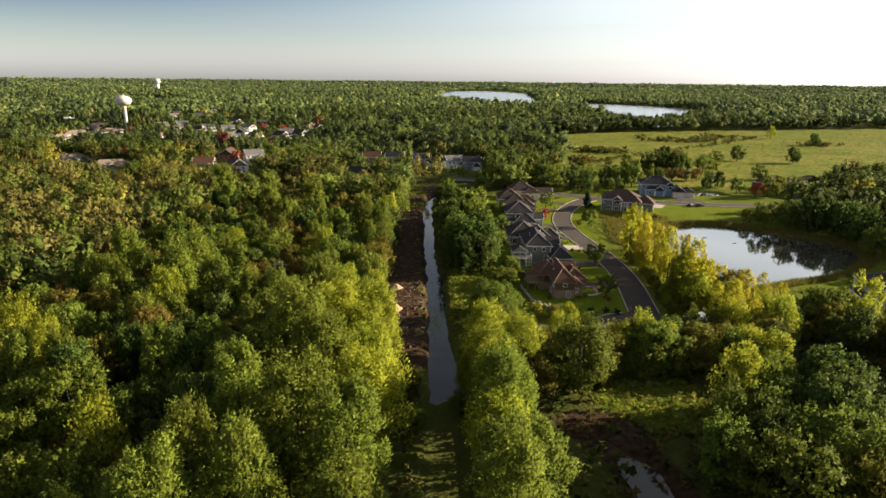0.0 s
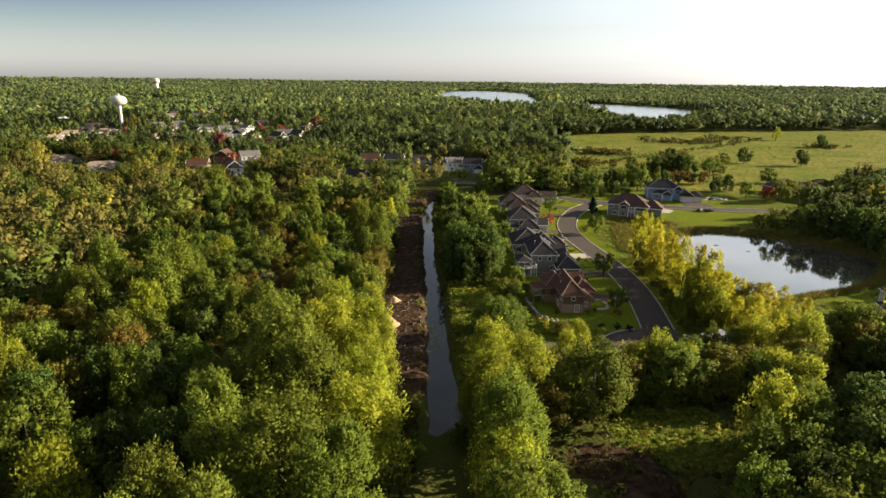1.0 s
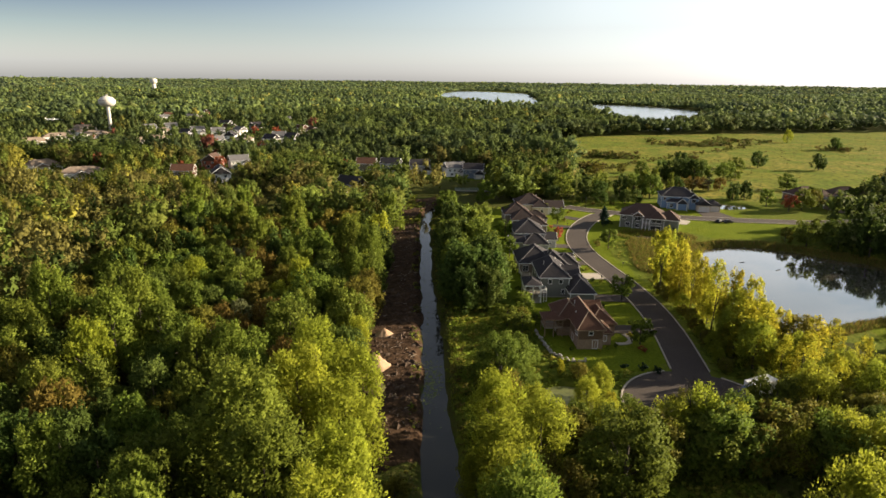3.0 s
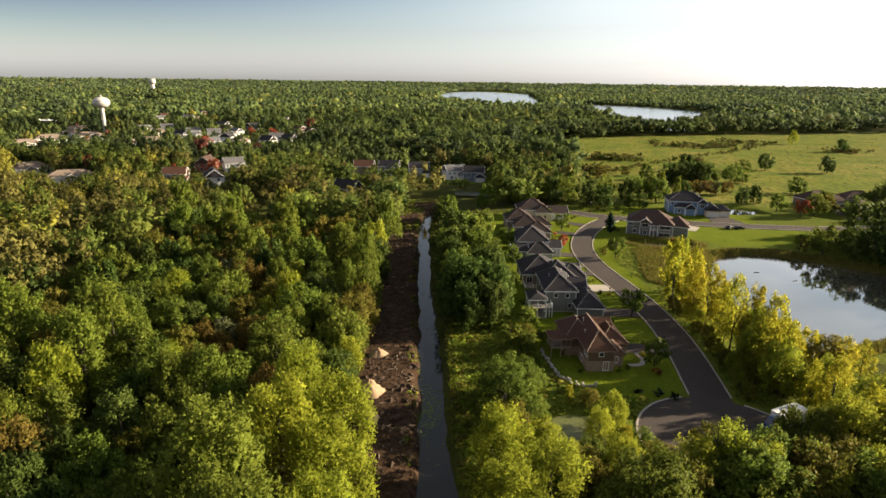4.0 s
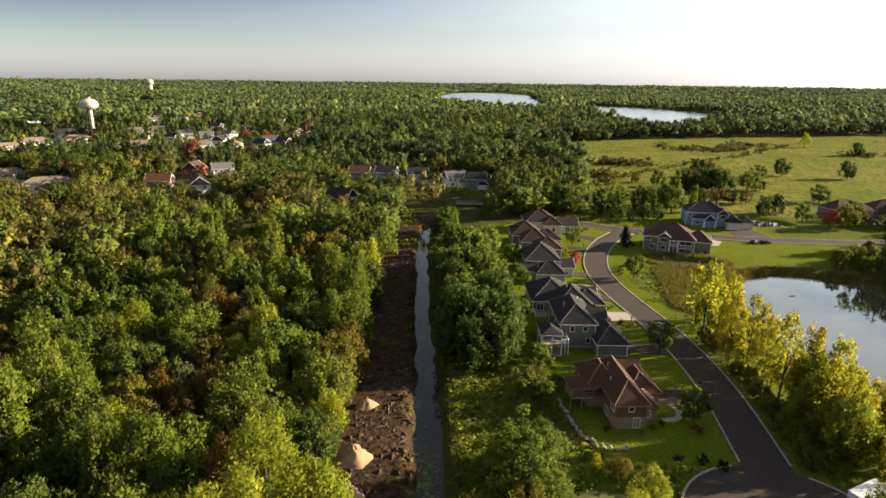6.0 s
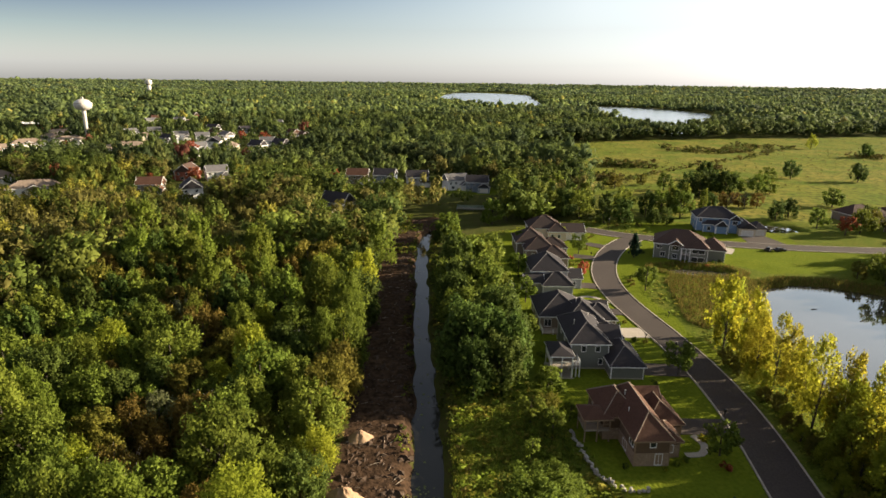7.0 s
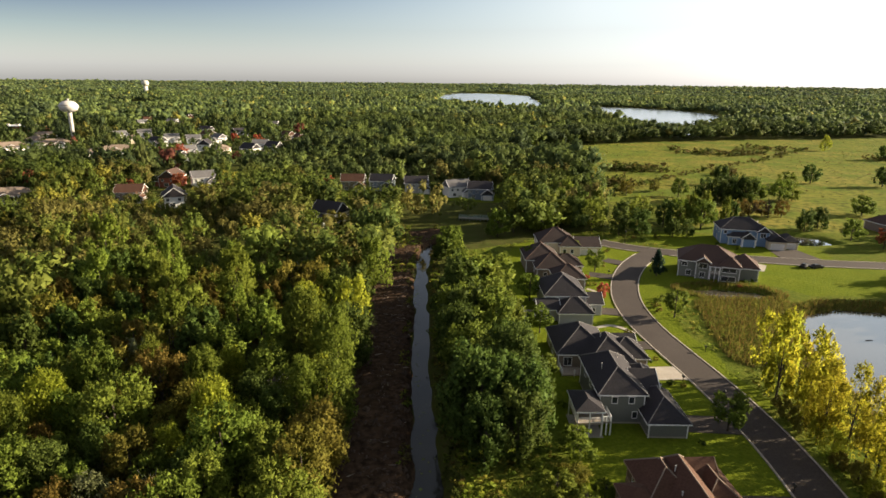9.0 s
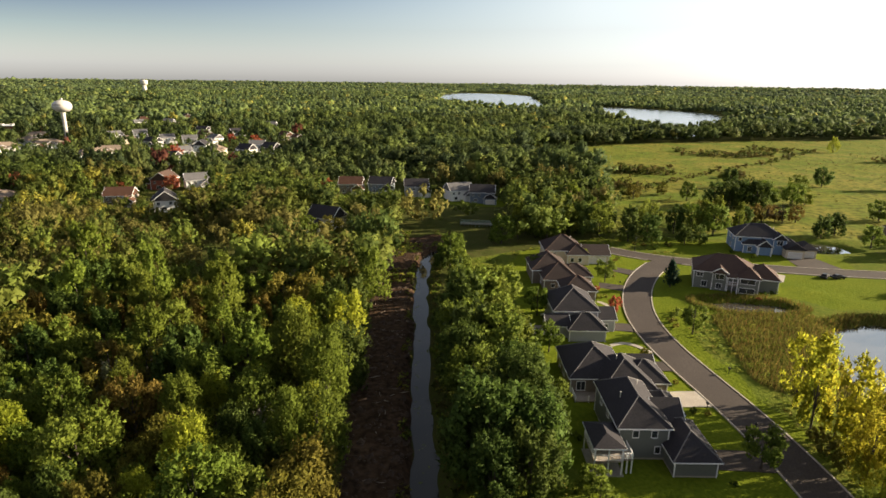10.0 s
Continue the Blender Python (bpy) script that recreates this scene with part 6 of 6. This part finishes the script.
# ---- low growth ----
def clumps(name, label, xs, ys, sizes, tints, leaves, tall=0.8, leaf=0.34):
    """Many low leafy clumps as one mesh."""
    V, F, C, Nn, n = [], [], [], [], 0
    zs = ground_z(xs, ys)
    forms = [crown_arrays(np.random.default_rng(40 + k), "round", 1.0, 1.0, -0.15, 7, leaves, leaf) for k in range(8)]
    for i in range(len(xs)):
        v, f, nn = forms[int(rng.integers(8))]
        a = rng.uniform(0, 6.28)
        ca, sa, w = math.cos(a), math.sin(a), sizes[i]
        V.append(np.stack([(v[:, 0] * ca - v[:, 1] * sa) * w + xs[i], (v[:, 0] * sa + v[:, 1] * ca) * w + ys[i], v[:, 2] * w * tall * rng.uniform(0.7, 1.3) + zs[i]], 1))
        Nn.append(np.stack([nn[:, 0] * ca - nn[:, 1] * sa, nn[:, 0] * sa + nn[:, 1] * ca, nn[:, 2]], 1))
        F.append(f + n)
        n += len(v)
        C.append(np.repeat(tints[int(rng.integers(len(tints)))][None] * rng.uniform(0.75, 1.25), len(v), 0))
    me = array_mesh(name, np.concatenate(V), np.concatenate(F), WOODS, np.concatenate(Nn))
    col = np.concatenate(C)
    at = me.color_attributes.new("tint", "FLOAT_COLOR", "POINT")
    at.data.foreach_set("color", np.concatenate([col, np.ones((len(col), 1))], 1).astype(np.float32).ravel())
    return tagged(new(name, me), label, "shrubs", kind="stuff")


def in_any(x, y, polys):
    ok = np.zeros(x.shape, bool)
    for p in polys:
        ok |= inside(x, y, p)
    return ok


HOUSE_BOXES = [[(25, 147), (48, 150), (48, 174), (27, 174)], [(22, 178), (44, 178), (44, 199), (22, 199)], [(24, 199), (45, 199), (45, 218), (24, 218)], [(21, 226), (43, 226), (43, 247), (21, 247)],
               [(26, 249), (46, 249), (46, 281), (26, 281)], [(33, 285), (57, 285), (57, 302), (33, 302)], [(72, 256), (102, 256), (102, 280), (72, 280)], [(103, 296), (134, 296), (134, 318), (103, 318)],
               [(106, 126), (127, 126), (127, 165), (106, 165)]]


def rough_ground(x, y):
    road = np.minimum(edge_distance(x, y, ROAD, False), edge_distance(x, y, CROSS, False))
    road = np.minimum(road, np.hypot(x - BULB[0], y - BULB[1]) - BULB[2] + 4)
    l, r = creek_x(y)
    ok = (inside(x, y, ESTATE) | inside(x, y, GLADE)) & (road > 5.2) & ~in_any(x, y, LAWNS) & ~in_any(x, y, HOUSE_BOXES) & (ground_z(x, y) > -0.85) & (x > r + 1.2)
    return ok & ~in_any(x, y, [[(20, 172), (53, 160), (50, 220), (53, 262), (70, 296), (20, 296)]])


GREENS = np.array([(0.165, 0.215, 0.024), (0.195, 0.220, 0.028), (0.135, 0.185, 0.020), (0.220, 0.205, 0.034)])
REEDS = np.array([(0.165, 0.145, 0.034), (0.140, 0.135, 0.028), (0.115, 0.135, 0.022), (0.190, 0.130, 0.038)])
BRUSH = np.array([(0.110, 0.100, 0.028), (0.085, 0.100, 0.020), (0.130, 0.105, 0.030), (0.070, 0.090, 0.016)])
wx, wy = spread(2, 160, 84, 330, 1.7, rough_ground)
pd = signed(wx, wy, POND)
reed = (pd < 9) | (signed(wx, wy, MARSH) < 6)
near_w = ~reed & (wy < 175) & (wx < 66)
clumps("weeds", "tall green weeds and grasses on rough ground", wx[near_w], wy[near_w], rng.uniform(1.1, 2.4, near_w.sum()), GREENS, 30, 0.42, 0.26)
keep = ~reed & ~near_w & (rng.random(wx.shape) < 0.40) & ~((wx > 90) & (wy > 240))
clumps("weeds", "patchy green weeds on rough ground", wx[keep], wy[keep], rng.uniform(1.0, 2.2, keep.sum()), GREENS, 18, 0.42, 0.28)


def blades(name, label, xs, ys, tall, tints):
    """Upright grass blades as one mesh."""
    n = len(xs)
    zs = ground_z(xs, ys) - 0.1
    a, lean = rng.uniform(0, 6.28, n), rng.normal(0, 0.25, (n, 2))
    w = rng.uniform(0.06, 0.15, n)
    h = tall * rng.uniform(0.6, 1.3, n)
    p = np.stack([xs, ys, zs], 1)
    side = np.stack([np.cos(a) * w, np.sin(a) * w, 0 * w], 1)
    tip = p + np.stack([lean[:, 0] * h, lean[:, 1] * h, h], 1)
    me = array_mesh(name, np.stack([p - side, p + side, tip], 1).reshape(-1, 3), np.arange(3 * n).reshape(-1, 3), WOODS)
    k = rng.integers(len(tints), size=n)
    col = np.repeat(tints[k] * rng.uniform(0.7, 1.3, (n, 1)), 3, 0)
    at = me.color_attributes.new("tint", "FLOAT_COLOR", "POINT")
    at.data.foreach_set("color", np.concatenate([col, np.ones((len(col), 1))], 1).astype(np.float32).ravel())
    return tagged(new(name, me), label, "grass", kind="stuff")


def reedy(x, y):
    g = ground_z(x, y)
    p = signed(x, y, POND)
    return ((inside(x, y, REEDBED) | (p < 6.5) | (signed(x, y, MARSH) < 4)) & (g > -1.15) & (np.hypot(x - 70, y - 178) > 0)) & (rng.random(x.shape) < 0.9)


rx, ry = spread(60, 156, 156, 262, 0.31, reedy, 0.9)
blades("reeds", "rusty brown and green reeds round the pond", rx, ry, 1.2, REEDS)
gx2, gy2 = spread(2, 26, 124, 176, 0.40, lambda x, y: inside(x, y, STRIP) & (ground_z(x, y) > -0.8))
blades("tall_grass", "tall green grass beside the creek", gx2, gy2, 0.7, GREENS)
gx3, gy3 = spread(28, 54, 84, 110, 0.6, lambda x, y: inside(x, y, GLADE))
blades("tall_grass", "tall green grass in the glade", gx3, gy3, 0.7, GREENS)


def bank(x, y):
    l, r = creek_x(y)
    return ((x > r + 0.3) & (x < r + 3.5) | (x < l - 11.5) & (x > l - 16) | (x < l - 0.2) & (x > l - 2.0) & (np.sin(y * 0.37) > 0.2)) & (y < 330)


bx, by = spread(-22, 8, 60, 330, 1.25, bank)
clumps("bank_weeds", "ragged weeds along the creek banks", bx, by, rng.uniform(0.6, 1.5, len(bx)), np.concatenate([GREENS, BRUSH]), 16, 0.6)
hx, hy = spread(-16, -7, 268, 312, 1.3, lambda x, y: (wobble(x, y, 6.0, 3.0) > -0.1) & (ground_z(x, y) > -0.9))
clumps("bank_weeds", "bright green weeds on the bank at the creek's head", hx, hy, rng.uniform(0.8, 1.9, len(hx)), GREENS, 18, 0.4)
sx, sy = spread(-70, 120, 50, 140, 3.6, lambda x, y: ((x < -14) | (x > 7) | (y < 104)) & ~inside(x, y, ESTATE) & ~inside(x, y, GLADE) & (ground_z(x, y) > -0.8))
clumps("undergrowth", "shaded brush under the trees", sx, sy, rng.uniform(1.6, 3.2, len(sx)), BRUSH, 18, 0.8)
# brush and tussocks on the meadow
patches = [(136, 509, 16), (144, 495, 14), (126, 500, 12), (222, 609, 22), (244, 598, 18), (266, 600, 16), (363, 566, 14), (300, 640, 18), (104, 440, 10), (190, 480, 9)]
px = np.concatenate([rng.normal(a, c * 0.6, 40) for a, b, c in patches])
py = np.concatenate([rng.normal(b, c * 0.5, 40) for a, b, c in patches])
lx, ly = np.array(dense([(90, 400), (118, 436), (148, 466), (180, 494), (209, 519), (250, 552), (290, 590), (340, 640)], 5.0)).T
px, py = np.concatenate([px, lx + rng.normal(0, 1.2, len(lx))]), np.concatenate([py, ly + rng.normal(0, 1.2, len(ly))])
clumps("meadow_brush", "low brown and green brush on the meadow", px, py, rng.uniform(2.4, 6.0, len(px)), BRUSH, 60, 0.72, 0.22)
tx, ty = spread(66, 620, 330, 780, 7.0, lambda x, y: inside(x, y, FIELD) & in_view(x, y) & (rng.random(x.shape) < 0.35 + 0.4 * wobble(x, y, 35.0, 2.0)))
clumps("tussocks", "grass tussocks scattered on the meadow", tx, ty, rng.uniform(0.8, 2.6, len(tx)), np.concatenate([BRUSH, REEDS]), 8, 0.4)


# ---- garden shrubs and bare trees ----
def shrub_mesh(seed, mat):
    v, f, nn = crown_arrays(np.random.default_rng(seed), "round", 1.0, 0.9, -0.12, 16, 420, 0.13)
    return array_mesh("shrub", v, f, mat, nn)


SHRUBS = {k: [shrub_mesh(300 + i, LEAF[k]) for i in range(2)] for k in ("green", "dark", "olive", "red", "yellow", "spruce")}


def shrub(key, x, y, size, label):
    ob = new("shrub", SHRUBS[key][int(rng.integers(2))])
    ob.matrix_basis = Matrix.Translation((x, y, height(x, y))) @ Euler((0, 0, float(rng.uniform(0, 6.28)))).to_matrix().to_4x4() @ Matrix.Diagonal((size, size, size * 0.95, 1))
    tagged(ob, label, "shrub")


for key, x, y, s, lab in (("yellow", 45.8, 158.4, 1.5, "pale flowering garden shrub beside the path"), ("green", 43.4, 165.6, 1.3, "round green shrub beside the driveway"), ("red", 46.1, 150.6, 1.9, "rusty ornamental shrub on the lawn"),
                          ("spruce", 43.4, 142.0, 1.8, "small blue-green spruce on the lawn"), ("spruce", 46.0, 140.6, 1.8, "small blue-green spruce on the lawn"), ("spruce", 39.6, 142.4, 1.6, "small blue-green spruce on the lawn"),
                          ("dark", 45.6, 207.5, 1.4, "dark rounded shrub by the driveway"), ("olive", 47.4, 208.6, 1.2, "low olive shrub by the driveway"), ("dark", 46.6, 197.8, 1.5, "dark rounded shrub by the driveway"),
                          ("olive", 48.8, 197.0, 1.2, "low olive shrub by the driveway"), ("red", 44.4, 209.0, 1.6, "rusty ornamental shrub by the wall"), ("olive", 45.2, 221.0, 2.4, "orange-brown shrub beside the path"),
                          ("green", 43.6, 214.0, 1.6, "round green shrub by the wall"), ("olive", 44.0, 256.5, 1.8, "spreading brown shrub bed on the lawn"), ("olive", 46.2, 257.5, 1.5, "spreading brown shrub bed on the lawn"),
                          ("olive", 53.4, 276.4, 2.2, "ornamental grass mound on the lawn"), ("red", 45.6, 264.0, 1.5, "rusty shrub before the house"), ("green", 57.0, 297.0, 2.2, "rounded green shrub by the corner"),
                          ("green", 60.4, 294.2, 1.8, "rounded green shrub by the corner"), ("olive", 58.6, 291.6, 1.6, "olive shrub by the corner"), ("dark", 72.2, 271.5, 2.2, "dark shrub beside the grey house"),
                          ("dark", 96.0, 261.5, 2.2, "dark spreading shrub beside the grey house"), ("dark", 93.0, 259.6, 1.8, "dark spreading shrub beside the grey house"), ("red", 89.2, 256.6, 1.4, "rusty planting beside the grey house"),
                          ("dark", 104.0, 303.5, 1.8, "dark shrub before the blue house"), ("green", 109.0, 298.0, 1.6, "green shrub before the blue house"), ("yellow", 133.0, 313.0, 4.0, "large yellow-green shrub beside the garage"),
                          ("olive", 58.4, 240.0, 2.0, "broad olive shrub thicket by the kerb"), ("green", 60.4, 243.4, 2.2, "broad green shrub thicket by the kerb"), ("olive", 58.2, 236.8, 1.7, "broad olive shrub thicket by the kerb"),
                          ("green", 62.4, 246.4, 2.0, "broad green shrub thicket by the lawn"), ("green", 38.6, 151.4, 1.1, "flowering shrub by the stone wall"), ("yellow", 36.4, 150.4, 0.9, "pale flowering shrub by the stone wall"),
                          ("dark", 30.2, 150.6, 1.0, "dark shrub by the stone wall"), ("green", 40.6, 152.6, 1.2, "green shrub by the porch"), ("dark", 44.2, 177.6, 1.3, "dark shrub by the garage"), ("green", 23.0, 189.0, 1.8, "green shrub behind the house"),
                          ("olive", 84.0, 312.0, 2.6, "ornamental grass by the street corner"), ("green", 78.0, 308.0, 2.4, "green shrub by the street corner"), ("olive", 74.5, 311.5, 2.2, "olive shrub by the street corner")):
    shrub(key, x, y, s, lab)


def limbs(r, p, way, length, radius, depth, out):
    q = p + way * length
    out.append(tube(p, q, radius, radius * 0.6, 5 if depth > 1 else 3))
    if depth == 0:
        return
    for _ in range(4 if depth > 1 else 3):
        d = (way + Vector(r.normal(0, 0.42, 3)) + Vector((0, 0, 0.12))).normalized()
        limbs(r, p + (q - p) * float(r.uniform(0.45, 1.0)), d, length * float(r.uniform(0.55, 0.8)), radius * 0.5, depth - 1, out)


DEADWOOD = material("dead_wood", ((0.30, 0.26, 0.22), (0.38, 0.34, 0.30), (0.22, 0.19, 0.16)), scales=(1.0, 8.0), rough=0.9)
for seed, x, y, s, mat, lab in ((1, 43.2, 112.2, 1.35, BARK, "leafless upright tree with fine brown twigs"), (2, -36.0, 158.0, 0.9, DEADWOOD, "dead pale grey tree among the woods"), (3, -44.0, 141.0, 1.0, DEADWOOD, "dead pale grey tree among the woods"),
                                (4, -30.0, 185.0, 0.8, DEADWOOD, "dead pale grey tree among the woods"), (5, 139.0, 350.0, 0.9, BARK, "bare brown tree by the backwater"), (6, 148.0, 350.0, 0.9, BARK, "bare brown tree by the backwater"),
                                (7, 47.5, 112.0, 0.9, BARK, "leafless shrubby tree with fine brown twigs"), (8, 104.0, 410.0, 0.8, BARK, "bare brown tree on the meadow")):
    g, r = [], np.random.default_rng(seed)
    for _ in range(3):
        limbs(r, Vector((0, 0, -0.4)), (Vector((0, 0, 1)) + Vector(r.normal(0, 0.2, 3))).normalized(), 5.0, 0.17, 3, g)
    ob = new("bare_tree", mesh_from("bare_tree", *joined(*g), mat))
    ob.matrix_basis = Matrix.Translation((x, y, height(x, y))) @ Matrix.Diagonal((s, s, s, 1))
    tagged(ob, lab, "tree")


# ---- bare bank, creek and meadow litter ----
def litter(name, label, xs, ys, zs, sizes, flatness, mat, seed, narrow=(0.4, 1.0)):
    """Small stones, clods or floating leaves as one mesh."""
    r = np.random.default_rng(seed)
    V, F, n = [], [], 0
    for x, y, z, s in zip(xs, ys, zs, sizes):
        v = OCTA[0] * r.uniform(0.6, 1.3, (6, 1)) * np.array([s, s * r.uniform(*narrow), s * flatness])
        a = r.uniform(0, 6.28)
        V.append(np.stack([v[:, 0] * math.cos(a) - v[:, 1] * math.sin(a) + x, v[:, 0] * math.sin(a) + v[:, 1] * math.cos(a) + y, v[:, 2] + z], 1))
        F.append(OCTA[1] + n)
        n += 6
    return tagged(new(name, array_mesh(name, np.concatenate(V), np.concatenate(F), mat)), label, name, kind="stuff")


CLOD = material("earth_clod", ((0.055, 0.035, 0.022), (0.085, 0.055, 0.036), (0.034, 0.022, 0.015)), scales=(0.5, 4.0), rough=0.95)
PALEWOOD = material("pale_stick", ((0.30, 0.25, 0.19), (0.38, 0.32, 0.25), (0.22, 0.18, 0.14)), scales=(1.0, 6.0), rough=0.9)
DUCKWEED = material("duckweed", ((0.110, 0.140, 0.025), (0.150, 0.165, 0.040), (0.085, 0.110, 0.020)), scales=(0.6, 5.0), rough=0.7)
cy_ = rng.uniform(118, 322, 1500)
l_, r_ = creek_x(cy_)
cx_ = l_ - 1.0 - rng.uniform(0, 1, 1500) * 10.0
litter("clods", "lumps of turned earth on the bare bank", cx_, cy_, ground_z(cx_, cy_) + 0.03, rng.uniform(0.12, 0.5, 1500) * rng.uniform(0.5, 1.0, 1500), 0.55, CLOD, 1)
cy_ = np.sort(np.round(rng.uniform(118, 322, 700) / 4.5) * 4.5 + rng.normal(0, 0.7, 700))     # windrows of spoil across the bank
l_, r_ = creek_x(cy_)
cx_ = l_ - 0.2 - rng.uniform(0, 1, 700) ** 1.3 * 10.5
litter("spoil", "dark ridges of dug-out earth on the bank", cx_, cy_ + 0.12 * cx_, ground_z(cx_, cy_) - 0.05, rng.uniform(0.35, 1.25, 700), 0.42, CLOD, 5, (0.35, 0.7))
cy_ = rng.uniform(118, 322, 160)
l_, r_ = creek_x(cy_)
cx_ = l_ - 0.6 - rng.uniform(0, 1, 160) * 10.0
litter("sticks", "pale broken branches on the bare bank", cx_, cy_, ground_z(cx_, cy_) + 0.1, rng.uniform(0.3, 1.3, 160), 0.06, PALEWOOD, 2, (0.05, 0.10))
cy_ = np.concatenate([rng.normal(139, 5, 200), rng.uniform(120, 290, 100)])
l_, r_ = creek_x(cy_)
cx_ = l_ + 0.5 + np.clip(np.abs(rng.normal(0.35, 0.25, 300)), 0, 0.9) * (r_ - l_ - 1.0)
litter("duckweed", "floating green weed patches on the creek", cx_, cy_, np.full(300, -1.54), rng.uniform(0.08, 0.42, 300), 0.02, DUCKWEED, 3)
qx, qy = spread(18, 38, 60, 138, 0.9, lambda x, y: inside(x, y, MUDFLAT) & (y > 80) & (rng.random(x.shape) < 0.35))
litter("duckweed", "floating weed on the woodland pools", qx, qy, np.where(qy > 110, -0.89, -1.09), rng.uniform(0.2, 0.75, len(qx)), 0.02, DUCKWEED, 4)
# ducks' resting logs on the pond: a few dark snags
for x, y, rot in ((112, 214, 20), (116, 208, -10), (120, 221, 50), (104, 222, 5)):
    ob = new("floating_log", mesh_from("floating_log", *tube((-0.9, 0, 0), (0.9, 0.1, 0.05), 0.14, 0.09, 7), BARK))
    ob.matrix_basis = pose(x, y, -0.98, 0, 0, rot)
    tagged(ob, "dark waterlogged branch floating on the pond", "log")
